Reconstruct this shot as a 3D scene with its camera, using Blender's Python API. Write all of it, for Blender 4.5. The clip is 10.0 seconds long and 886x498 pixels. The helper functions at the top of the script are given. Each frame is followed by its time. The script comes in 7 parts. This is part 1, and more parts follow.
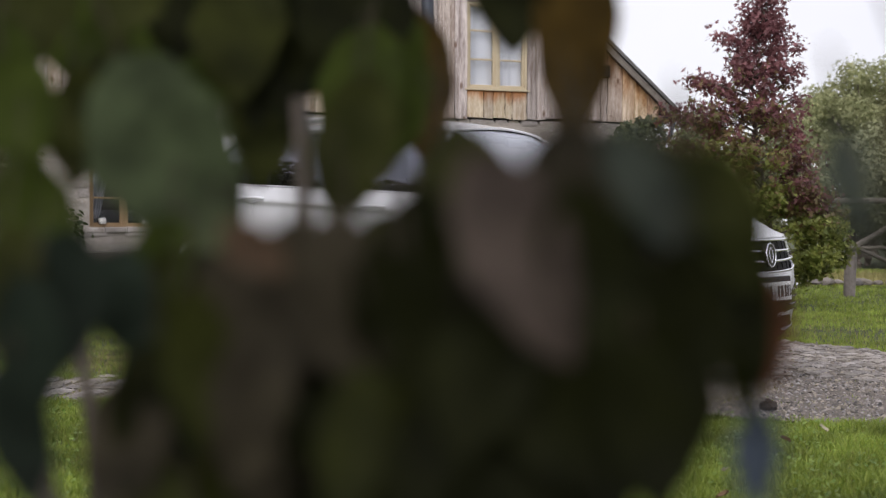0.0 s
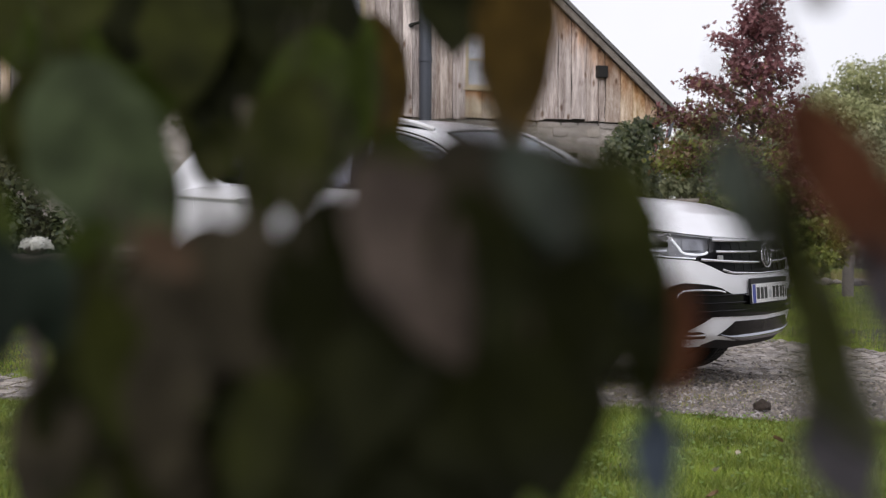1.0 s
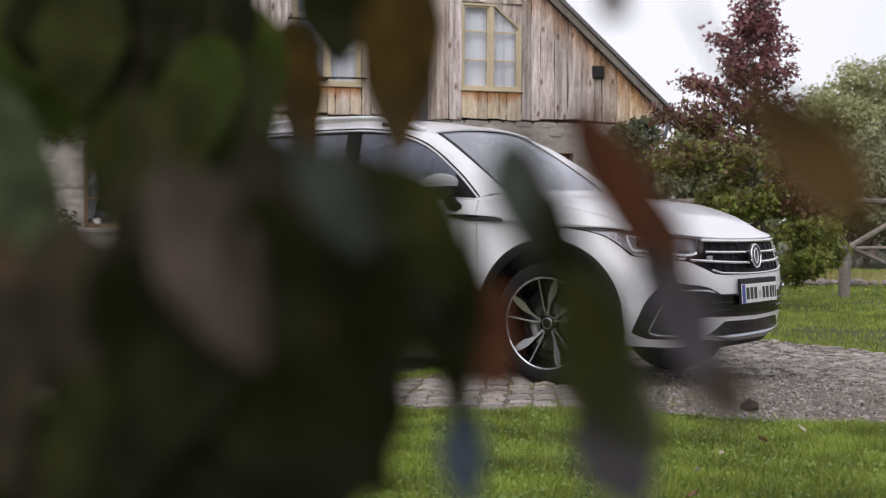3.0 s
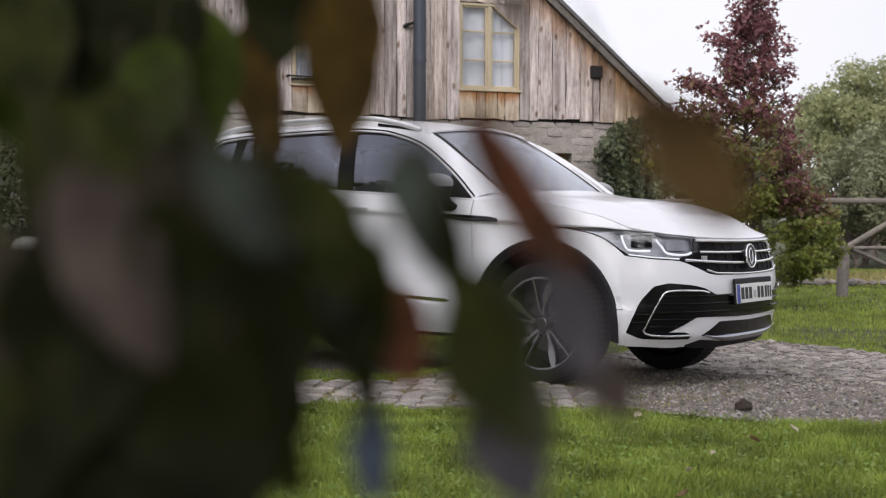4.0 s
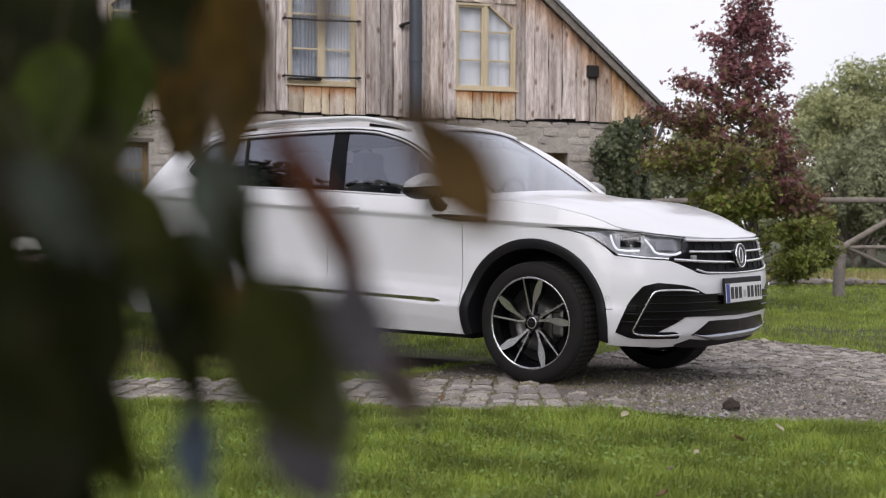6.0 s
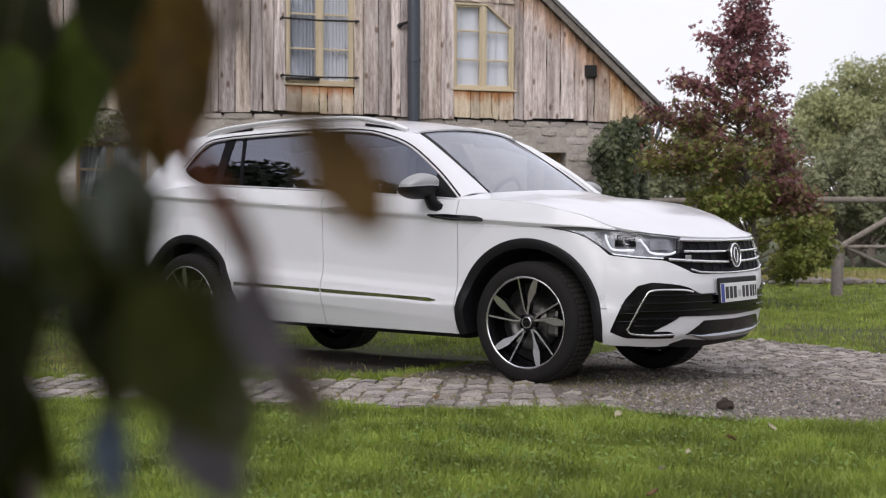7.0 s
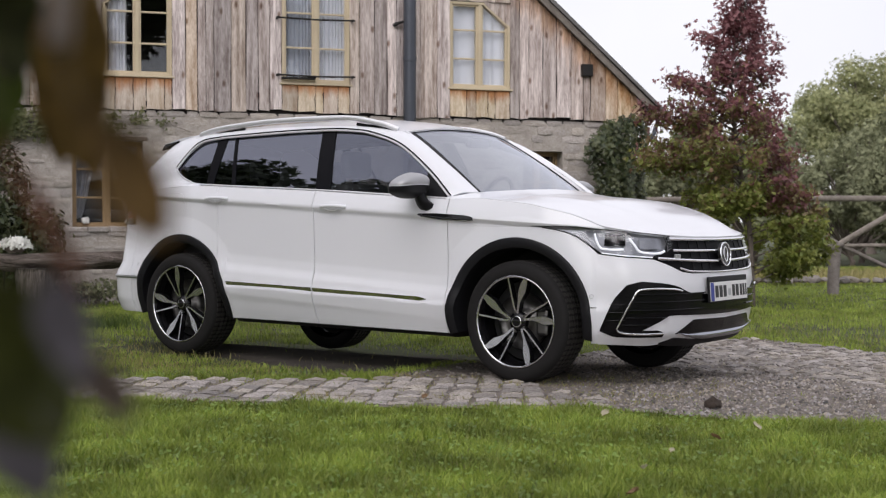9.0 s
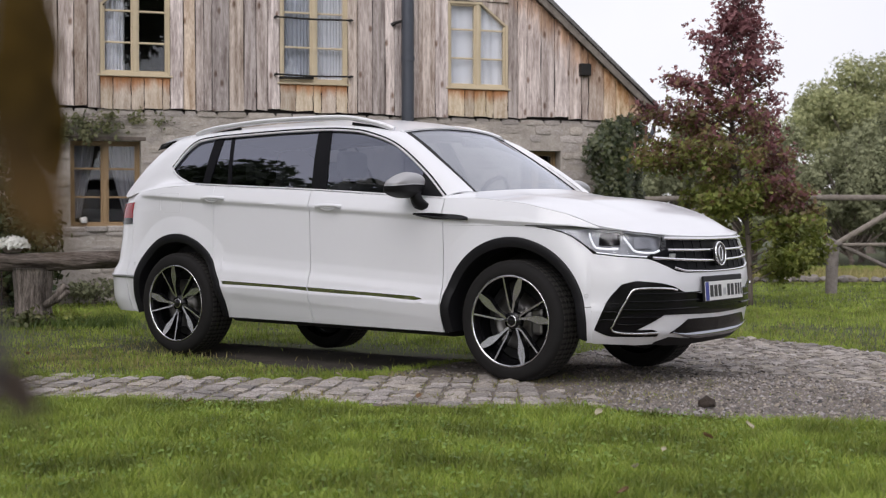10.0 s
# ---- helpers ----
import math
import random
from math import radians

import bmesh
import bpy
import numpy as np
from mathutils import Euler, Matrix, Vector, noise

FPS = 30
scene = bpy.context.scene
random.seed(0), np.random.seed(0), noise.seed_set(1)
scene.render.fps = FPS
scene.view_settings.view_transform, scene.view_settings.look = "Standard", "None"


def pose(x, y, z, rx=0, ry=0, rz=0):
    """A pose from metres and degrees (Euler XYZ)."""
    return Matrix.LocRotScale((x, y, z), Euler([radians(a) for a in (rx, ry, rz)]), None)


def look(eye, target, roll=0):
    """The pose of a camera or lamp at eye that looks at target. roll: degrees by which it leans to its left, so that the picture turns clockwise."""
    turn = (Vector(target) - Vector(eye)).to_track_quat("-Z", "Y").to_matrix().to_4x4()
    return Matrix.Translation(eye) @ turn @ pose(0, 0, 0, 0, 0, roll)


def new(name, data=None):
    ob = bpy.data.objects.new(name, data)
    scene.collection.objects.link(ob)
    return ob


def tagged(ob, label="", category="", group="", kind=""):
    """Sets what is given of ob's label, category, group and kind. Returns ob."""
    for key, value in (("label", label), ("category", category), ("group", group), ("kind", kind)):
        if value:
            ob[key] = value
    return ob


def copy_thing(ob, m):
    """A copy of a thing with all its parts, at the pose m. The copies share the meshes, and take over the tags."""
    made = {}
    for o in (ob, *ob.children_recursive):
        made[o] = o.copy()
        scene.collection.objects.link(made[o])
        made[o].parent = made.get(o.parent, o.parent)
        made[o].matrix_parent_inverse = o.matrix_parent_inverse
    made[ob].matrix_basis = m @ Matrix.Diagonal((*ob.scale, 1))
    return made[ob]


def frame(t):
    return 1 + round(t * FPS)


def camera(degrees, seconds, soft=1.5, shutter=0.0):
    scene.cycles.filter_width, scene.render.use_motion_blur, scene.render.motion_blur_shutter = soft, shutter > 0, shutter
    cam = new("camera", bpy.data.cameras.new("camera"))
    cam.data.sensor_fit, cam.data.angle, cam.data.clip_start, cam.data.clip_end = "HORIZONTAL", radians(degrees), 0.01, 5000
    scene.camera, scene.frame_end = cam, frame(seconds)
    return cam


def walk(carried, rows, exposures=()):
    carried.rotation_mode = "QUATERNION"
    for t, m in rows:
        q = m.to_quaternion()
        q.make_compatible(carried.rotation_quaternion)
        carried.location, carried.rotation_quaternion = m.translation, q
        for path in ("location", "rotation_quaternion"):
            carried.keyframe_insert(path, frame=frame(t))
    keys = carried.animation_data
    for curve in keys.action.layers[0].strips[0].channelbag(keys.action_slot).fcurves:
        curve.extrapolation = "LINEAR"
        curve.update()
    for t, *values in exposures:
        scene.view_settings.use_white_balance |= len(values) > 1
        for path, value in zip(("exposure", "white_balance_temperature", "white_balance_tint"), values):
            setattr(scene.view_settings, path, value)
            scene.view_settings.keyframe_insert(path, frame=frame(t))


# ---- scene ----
from mathutils.geometry import tessellate_polygon

cam = camera(37.0, 10.0, soft=1.2)
PATH = [
    (0.0, (3.8525, -7.4429, 0.9255), (2.6888, -5.8167, 0.8854), 0.169),
    (1.0, (3.8837, -7.4283, 0.9266), (2.7189, -5.8030, 0.8867), 0.168),
    (2.0, (3.9150, -7.4138, 0.9277), (2.7491, -5.7893, 0.8879), 0.164),
    (3.0, (3.9462, -7.3993, 0.9288), (2.7792, -5.7756, 0.8890), 0.157),
    (4.0, (3.9775, -7.3848, 0.9299), (2.8094, -5.7618, 0.8899), 0.147),
    (5.0, (4.0087, -7.3703, 0.9310), (2.8396, -5.7481, 0.8907), 0.134),
    (6.0, (4.0399, -7.3558, 0.9321), (2.8697, -5.7344, 0.8913), 0.118),
    (7.0, (4.0712, -7.3413, 0.9332), (2.8999, -5.7207, 0.8918), 0.099),
    (8.0, (4.1024, -7.3268, 0.9343), (2.9301, -5.7069, 0.8922), 0.077),
    (9.0, (4.1337, -7.3123, 0.9354), (2.9603, -5.6932, 0.8924), 0.052),
    (10.0, (4.1649, -7.2977, 0.9365), (2.9905, -5.6795, 0.8925), 0.024),
]
walk(cam, [(t, look(eye, target, roll)) for t, eye, target, roll in PATH], [(0.0, 0.0, 6500, 14.0), (10.0, 0.0, 6500, 14.0)])
cam.data.dof.use_dof, cam.data.dof.focus_distance, cam.data.dof.aperture_fstop = True, 8.2, 4.0

# ---- world and sun: bright overcast ----
world = bpy.data.worlds.new("overcast_sky")
scene.world = world
world.use_nodes = True
wn, wl = world.node_tree.nodes, world.node_tree.links
sky = wn.new("ShaderNodeTexSky")
sky.sky_type, sky.sun_disc = "NISHITA", False
sky.sun_elevation, sky.sun_rotation = radians(48), radians(150)
wcoord = wn.new("ShaderNodeTexCoord")
cloud = wn.new("ShaderNodeTexNoise")
cloud.inputs["Scale"].default_value, cloud.inputs["Detail"].default_value = 2.2, 5
wl.new(wcoord.outputs["Generated"], cloud.inputs["Vector"])
cramp = wn.new("ShaderNodeValToRGB")
cramp.color_ramp.elements[0].position, cramp.color_ramp.elements[0].color = 0.3, (7.55, 7.65, 8.15, 1)
cramp.color_ramp.elements[1].position, cramp.color_ramp.elements[1].color = 0.7, (9.2, 9.25, 9.6, 1)
wl.new(cloud.outputs["Fac"], cramp.inputs["Fac"])
wmix = wn.new("ShaderNodeMix")
wmix.data_type = "RGBA"
wmix.inputs["Factor"].default_value = 0.9
wl.new(sky.outputs["Color"], wmix.inputs[6])
wl.new(cramp.outputs["Color"], wmix.inputs[7])
wl.new(wmix.outputs[2], wn["Background"].inputs["Color"])
wn["Background"].inputs["Strength"].default_value = 0.117

sun_data = bpy.data.lights.new("sun", "SUN")
sun_data.energy, sun_data.angle, sun_data.color = 2.6, radians(60), (1.0, 0.98, 0.96)
sun = new("sun", sun_data)
sun.matrix_world = look((2.0, -11.6, 9.8), (-2, 1, 0))

# ---- material helpers ----


def material(name, color, rough=0.6, metal=0.0, spec=0.5, var=0.0, scale=8.0, color2=None, stretch=(1, 1, 1), bump=0.0,
             bump_scale=40.0, rnd=0.0, island=0.0, coat=0.0, alpha_trans=0.0, coords="Object"):
    """A procedural surface: base colour with noise at two scales, tint by object or island, and fine relief."""
    m = bpy.data.materials.new(name)
    m.use_nodes = True
    nt = m.node_tree
    n, k = nt.nodes, nt.links
    b = n["Principled BSDF"]
    b.inputs["Roughness"].default_value, b.inputs["Metallic"].default_value = rough, metal
    b.inputs["Specular IOR Level"].default_value = spec
    b.inputs["Coat Weight"].default_value = coat
    b.inputs["Coat Roughness"].default_value = 0.03
    b.inputs["Transmission Weight"].default_value = alpha_trans
    c2 = color2 or tuple(c * 0.6 for c in color)
    co = n.new("ShaderNodeTexCoord")
    mp = n.new("ShaderNodeMapping")
    mp.inputs["Scale"].default_value = stretch
    k.new(co.outputs[coords], mp.inputs["Vector"])
    src = None
    if var > 0:
        n1, n2 = n.new("ShaderNodeTexNoise"), n.new("ShaderNodeTexNoise")
        n1.inputs["Scale"].default_value, n1.inputs["Detail"].default_value = scale, 6
        n2.inputs["Scale"].default_value, n2.inputs["Detail"].default_value = scale * 7, 4
        off = n.new("ShaderNodeVectorMath")
        off.operation = "ADD"
        k.new(mp.outputs["Vector"], off.inputs[0])
        oi = n.new("ShaderNodeObjectInfo")
        mul = n.new("ShaderNodeMath")
        mul.operation = "MULTIPLY"
        mul.inputs[1].default_value = 37.0 if rnd > 0 else 0.0
        k.new(oi.outputs["Random"], mul.inputs[0])
        k.new(mul.outputs[0], off.inputs[1])
        k.new(off.outputs[0], n1.inputs["Vector"])
        k.new(off.outputs[0], n2.inputs["Vector"])
        add = n.new("ShaderNodeMath")
        add.operation = "MULTIPLY_ADD"
        add.inputs[1].default_value, add.inputs[2].default_value = 0.45, 0.0
        k.new(n2.outputs["Fac"], add.inputs[0])
        add2 = n.new("ShaderNodeMath")
        add2.operation = "MULTIPLY_ADD"
        add2.inputs[1].default_value = 0.55
        k.new(n1.outputs["Fac"], add2.inputs[0])
        k.new(add.outputs[0], add2.inputs[2])
        mr = n.new("ShaderNodeMapRange")
        mr.inputs["From Min"].default_value, mr.inputs["From Max"].default_value = 0.5 - 0.22 / max(var, 0.2), 0.5 + 0.22 / max(var, 0.2)
        k.new(add2.outputs[0], mr.inputs["Value"])
        mx = n.new("ShaderNodeMix")
        mx.data_type = "RGBA"
        mx.inputs[6].default_value, mx.inputs[7].default_value = (*c2, 1), (*color, 1)
        k.new(mr.outputs["Result"], mx.inputs["Factor"])
        src = mx.outputs[2]
    if rnd > 0 or island > 0:
        hs = n.new("ShaderNodeHueSaturation")
        if src:
            k.new(src, hs.inputs["Color"])
        else:
            hs.inputs["Color"].default_value = (*color, 1)
        if rnd > 0:
            r_out = n.new("ShaderNodeObjectInfo").outputs["Random"]
        else:
            r_out = n.new("ShaderNodeNewGeometry").outputs["Random Per Island"]
        amount = max(rnd, island)
        v = n.new("ShaderNodeMapRange")
        v.inputs["To Min"].default_value, v.inputs["To Max"].default_value = 1 - amount, 1 + amount
        k.new(r_out, v.inputs["Value"])
        k.new(v.outputs["Result"], hs.inputs["Value"])
        w = n.new("ShaderNodeMath")
        w.operation = "MULTIPLY"
        w.inputs[1].default_value = 7.31
        k.new(r_out, w.inputs[0])
        fr = n.new("ShaderNodeMath")
        fr.operation = "FRACT"
        k.new(w.outputs[0], fr.inputs[0])
        h = n.new("ShaderNodeMapRange")
        h.inputs["To Min"].default_value, h.inputs["To Max"].default_value = 0.5 - amount * 0.05, 0.5 + amount * 0.05
        k.new(fr.outputs[0], h.inputs["Value"])
        k.new(h.outputs["Result"], hs.inputs["Hue"])
        st = n.new("ShaderNodeMapRange")
        st.inputs["To Min"].default_value, st.inputs["To Max"].default_value = 1 - amount, 1 + amount * 0.7
        k.new(fr.outputs[0], st.inputs["Value"])
        k.new(st.outputs["Result"], hs.inputs["Saturation"])
        src = hs.outputs["Color"]
    if src:
        k.new(src, b.inputs["Base Color"])
    else:
        b.inputs["Base Color"].default_value = (*color, 1)
    if bump > 0:
        bn = n.new("ShaderNodeTexNoise")
        bn.inputs["Scale"].default_value, bn.inputs["Detail"].default_value = bump_scale, 6
        k.new(mp.outputs["Vector"], bn.inputs["Vector"])
        bp = n.new("ShaderNodeBump")
        bp.inputs["Strength"].default_value, bp.inputs["Distance"].default_value = min(1.0, bump * 20), bump
        k.new(bn.outputs["Fac"], bp.inputs["Height"])
        k.new(bp.outputs["Normal"], b.inputs["Normal"])
    return m


def leafy(name, ca, cb, trans=0.35, rough=0.5, spread=0.35, spec=0.4, patch=3.0):
    """Leaf surface: a tint per leaf between two colours, with light passing through."""
    m = bpy.data.materials.new(name)
    m.use_nodes = True
    n, k = m.node_tree.nodes, m.node_tree.links
    b = n["Principled BSDF"]
    b.inputs["Roughness"].default_value, b.inputs["Specular IOR Level"].default_value = rough, spec
    g = n.new("ShaderNodeNewGeometry")
    mx = n.new("ShaderNodeMix")
    mx.data_type = "RGBA"
    mx.inputs[6].default_value, mx.inputs[7].default_value = (*ca, 1), (*cb, 1)
    k.new(g.outputs["Random Per Island"], mx.inputs["Factor"])
    co = n.new("ShaderNodeTexCoord")
    no = n.new("ShaderNodeTexNoise")
    no.inputs["Scale"].default_value, no.inputs["Detail"].default_value = patch, 5
    k.new(co.outputs["Object"], no.inputs["Vector"])
    hs = n.new("ShaderNodeHueSaturation")
    mr = n.new("ShaderNodeMapRange")
    mr.inputs["From Min"].default_value, mr.inputs["From Max"].default_value = 0.3, 0.7
    mr.inputs["To Min"].default_value, mr.inputs["To Max"].default_value = 1 - spread, 1 + spread
    k.new(no.outputs["Fac"], mr.inputs["Value"])
    k.new(mr.outputs["Result"], hs.inputs["Value"])
    k.new(mx.outputs[2], hs.inputs["Color"])
    k.new(hs.outputs["Color"], b.inputs["Base Color"])
    tr = n.new("ShaderNodeBsdfTranslucent")
    k.new(hs.outputs["Color"], tr.inputs["Color"])
    ms = n.new("ShaderNodeMixShader")
    ms.inputs["Fac"].default_value = trans
    k.new(b.outputs[0], ms.inputs[1])
    k.new(tr.outputs[0], ms.inputs[2])
    k.new(ms.outputs[0], n["Material Output"].inputs["Surface"])
    return m


def glass(name, tint, rough=0.0, clear=0.35, sheen=(1, 1, 1)):
    """Thin pane: mirror-like Fresnel gloss over a tinted see-through sheet."""
    m = bpy.data.materials.new(name)
    m.use_nodes = True
    n, k = m.node_tree.nodes, m.node_tree.links
    tr = n.new("ShaderNodeBsdfTransparent")
    tr.inputs["Color"].default_value = (*tint, 1)
    gl = n.new("ShaderNodeBsdfGlossy")
    gl.inputs["Roughness"].default_value = rough
    gl.inputs["Color"].default_value = (*sheen, 1)
    r0 = (clear / (1 + clear)) ** 2
    lw = n.new("ShaderNodeLayerWeight")
    lw.inputs["Blend"].default_value = 0.5
    pw = n.new("ShaderNodeMath")
    pw.operation = "POWER"
    pw.inputs[1].default_value = 5.0
    k.new(lw.outputs["Facing"], pw.inputs[0])
    fr = n.new("ShaderNodeMath")
    fr.operation = "MULTIPLY_ADD"
    fr.inputs[1].default_value, fr.inputs[2].default_value = 1 - r0, r0
    k.new(pw.outputs[0], fr.inputs[0])
    ms = n.new("ShaderNodeMixShader")
    k.new(fr.outputs[0], ms.inputs["Fac"])
    k.new(tr.outputs[0], ms.inputs[1])
    k.new(gl.outputs[0], ms.inputs[2])
    k.new(ms.outputs[0], n["Material Output"].inputs["Surface"])
    return m


M = {}
M["paint"] = material("white_car_paint", (0.725, 0.732, 0.768), 0.36, coat=0.7, spec=0.3, var=0.2, scale=3, color2=(0.73, 0.735, 0.77))
M["paint"].node_tree.nodes["Principled BSDF"].inputs["Coat Roughness"].default_value = 0.09
M["gloss_black"] = material("gloss_black_trim", (0.006, 0.006, 0.007), 0.10, spec=0.35)
M["black_plastic"] = material("black_plastic", (0.012, 0.012, 0.014), 0.5, spec=0.2, var=0.4, scale=30, bump=0.001, bump_scale=300)
M["dark"] = material("dark_underbody", (0.008, 0.008, 0.008), 0.8, var=0.4, scale=12)
M["chrome"] = material("chrome", (0.82, 0.82, 0.84), 0.12, 1.0)
M["dark_chrome"] = material("dark_chrome", (0.34, 0.35, 0.39), 0.14, 1.0)
M["silver"] = material("satin_silver", (0.58, 0.585, 0.60), 0.36, 1.0, var=0.2, scale=20)
M["alloy"] = material("machined_alloy", (0.62, 0.62, 0.64), 0.25, 1.0, var=0.3, scale=60, color2=(0.5, 0.5, 0.52))
M["rubber"] = material("tyre_rubber", (0.019, 0.018, 0.018), 0.75, spec=0.15, var=0.5, scale=18, bump=0.001, bump_scale=200)
M["tread"] = material("dusty_tyre_tread", (0.048, 0.045, 0.042), 0.85, spec=0.2, var=0.8, scale=18, color2=(0.026, 0.025, 0.024))
M["steel"] = material("brake_steel", (0.20, 0.195, 0.19), 0.4, 1.0, var=0.5, scale=40)
M["car_glass"] = glass("tinted_car_glass", (0.78, 0.81, 0.83), 0.0, 0.74, (0.80, 0.84, 1.0))
M["screen_glass"] = glass("windscreen_glass", (0.52, 0.55, 0.57), 0.0, 1.6, (0.90, 0.93, 1.0))
M["lens"] = glass("headlight_lens", (0.9, 0.92, 0.95), 0.0, 0.25)
M["red_lens"] = material("red_tail_lens", (0.22, 0.012, 0.018), 0.2, spec=0.25, var=0.4, scale=30, color2=(0.36, 0.05, 0.06))
M["seat"] = material("dark_seat_fabric", (0.03, 0.03, 0.034), 0.8, var=0.5, scale=25)
M["plank"] = material("weathered_plank", (0.66, 0.575, 0.53), 0.85, var=1.9, scale=2.4, color2=(0.24, 0.18, 0.155),
                      stretch=(9, 9, 0.7), bump=0.006, bump_scale=14, rnd=0.32)
M["plank_warm"] = material("tan_weathered_plank", (0.66, 0.555, 0.45), 0.85, var=1.8, scale=2.6, color2=(0.30, 0.195, 0.12),
                           stretch=(8, 8, 1.1), bump=0.006, bump_scale=14, rnd=0.28)
M["stone"] = material("wall_stone", (0.49, 0.45, 0.415), 0.9, var=1.4, scale=6, color2=(0.25, 0.215, 0.185), bump=0.012, bump_scale=18, rnd=0.2)
M["mortar"] = material("lime_mortar", (0.46, 0.42, 0.385), 0.95, var=1.2, scale=6, color2=(0.26, 0.23, 0.20), bump=0.012, bump_scale=30)
M["cream"] = material("cream_window_paint", (0.60, 0.51, 0.36), 0.5, var=0.5, scale=12, color2=(0.44, 0.36, 0.24), bump=0.001, bump_scale=60)
M["pine"] = material("varnished_pine", (0.36, 0.25, 0.135), 0.5, var=0.7, scale=6, color2=(0.22, 0.14, 0.07), stretch=(6, 6, 1))
M["pane"] = glass("window_pane", (0.88, 0.9, 0.92), 0.01, 0.30)
M["curtain"] = material("white_net_curtain", (0.82, 0.81, 0.84), 0.9, var=0.3, scale=10, color2=(0.68, 0.67, 0.70))
# white net again, with the dimness behind the glass put into its colour
M["curtain_dim"] = material("shaded_net_curtain", (0.34, 0.33, 0.35), 0.9, var=0.3, scale=10, color2=(0.26, 0.25, 0.27))
# grey-blue puts the left panes' sky reflection into the curtain colour
M["curtain_grey"] = material("pane_reflection_curtain", (0.50, 0.51, 0.555), 0.9, var=0.3, scale=10, color2=(0.40, 0.41, 0.45))
# near-black: the gloom of unlit interiors is put into the colour
M["room"] = material("unlit_room_shade", (0.035, 0.03, 0.03), 0.9, var=0.5, scale=3)
M["iron"] = material("dark_wrought_iron", (0.03, 0.028, 0.027), 0.55, 0.6, var=0.5, scale=30)
M["pipe"] = material("slate_blue_downpipe", (0.075, 0.085, 0.105), 0.45, 0.3, var=0.5, scale=9, color2=(0.05, 0.055, 0.07))
M["roof"] = material("grey_roofing", (0.16, 0.155, 0.155), 0.8, var=0.7, scale=5, color2=(0.09, 0.085, 0.08), bump=0.006, bump_scale=20)
M["soil"] = material("lawn_soil", (0.068, 0.086, 0.027), 0.95, var=0.9, scale=2.0, color2=(0.040, 0.038, 0.019), bump=0.02, bump_scale=25)
M["gravel"] = material("grey_gravel", (0.205, 0.173, 0.15), 0.92, var=1.2, scale=9, color2=(0.085, 0.07, 0.058), bump=0.012, bump_scale=45)
# brown earth, its colour lowered to carry part of the car's shadow
M["earth"] = material("bare_earth_with_shade", (0.058, 0.048, 0.038), 0.95, var=1.4, scale=7, color2=(0.023, 0.018, 0.014), bump=0.015, bump_scale=35)
M["clod"] = material("dark_clod", (0.055, 0.040, 0.030), 0.95, var=1.0, scale=30, color2=(0.022, 0.016, 0.012), bump=0.006, bump_scale=60)
M["pebble"] = material("gravel_pebble", (0.275, 0.238, 0.212), 0.85, var=0.4, scale=20, island=0.75)
M["sett"] = material("granite_sett", (0.425, 0.39, 0.355), 0.85, var=1.5, scale=11, color2=(0.13, 0.105, 0.09), bump=0.008, bump_scale=35, rnd=0.30)
M["sett_rest"] = material("granite_setts_far", (0.375, 0.342, 0.312), 0.85, var=1.3, scale=11, color2=(0.14, 0.12, 0.105), bump=0.008, bump_scale=35, island=0.3)
M["grass"] = leafy("grass_blade", (0.160, 0.238, 0.034), (0.335, 0.392, 0.080), 0.34, 0.5, 0.5)
M["grass_dry"] = leafy("dry_grass_blade", (0.24, 0.23, 0.08), (0.36, 0.30, 0.13), 0.3, 0.6, 0.3)
M["bark"] = material("grey_bark", (0.20, 0.165, 0.14), 0.9, var=0.9, scale=6, color2=(0.08, 0.065, 0.055), stretch=(3, 3, 0.6), bump=0.01, bump_scale=18)
M["log"] = material("silvered_log", (0.15, 0.122, 0.106), 0.9, var=2.4, scale=3, color2=(0.05, 0.038, 0.03), stretch=(0.8, 7, 7), bump=0.03, bump_scale=9)
M["stump"] = material("silvered_stump", (0.25, 0.212, 0.188), 0.9, var=2.2, scale=3, color2=(0.05, 0.04, 0.032), stretch=(6, 6, 0.8), bump=0.035, bump_scale=8)
M["rail_wood"] = material("grey_fence_wood", (0.25, 0.22, 0.195), 0.9, var=1.2, scale=4, color2=(0.11, 0.092, 0.078), stretch=(3, 3, 3), bump=0.006, bump_scale=20, rnd=0.2)
M["red_leaf"] = leafy("dark_red_leaf", (0.155, 0.058, 0.068), (0.30, 0.138, 0.142), 0.35, 0.5, 0.45)
M["mix_leaf"] = leafy("turning_leaf", (0.19, 0.095, 0.065), (0.22, 0.21, 0.075), 0.38, 0.5, 0.35)
M["lime_leaf"] = leafy("yellow_green_leaf", (0.135, 0.175, 0.036), (0.32, 0.335, 0.09), 0.44, 0.5, 0.4)
M["ivy"] = leafy("ivy_leaf", (0.02, 0.034, 0.013), (0.085, 0.095, 0.038), 0.18, 0.45, 0.45)
# haze over the far trees is mixed into this pale leaf colour
M["far_leaf"] = leafy("haze_paled_foliage", (0.23, 0.255, 0.125), (0.45, 0.455, 0.25), 0.45, 0.8, 0.3, 0.2, 0.9)
M["hedge"] = leafy("dull_hedge_foliage", (0.155, 0.17, 0.10), (0.30, 0.31, 0.185), 0.38, 0.8, 0.35, 0.2, 0.9)
M["white_flower"] = leafy("white_petals", (0.78, 0.78, 0.74), (0.85, 0.85, 0.80), 0.2, 0.6, 0.1)
M["lamp_inner"] = material("lamp_inner_shell", (0.42, 0.42, 0.44), 0.30, 0.6, var=0.8, scale=25, color2=(0.22, 0.22, 0.24))
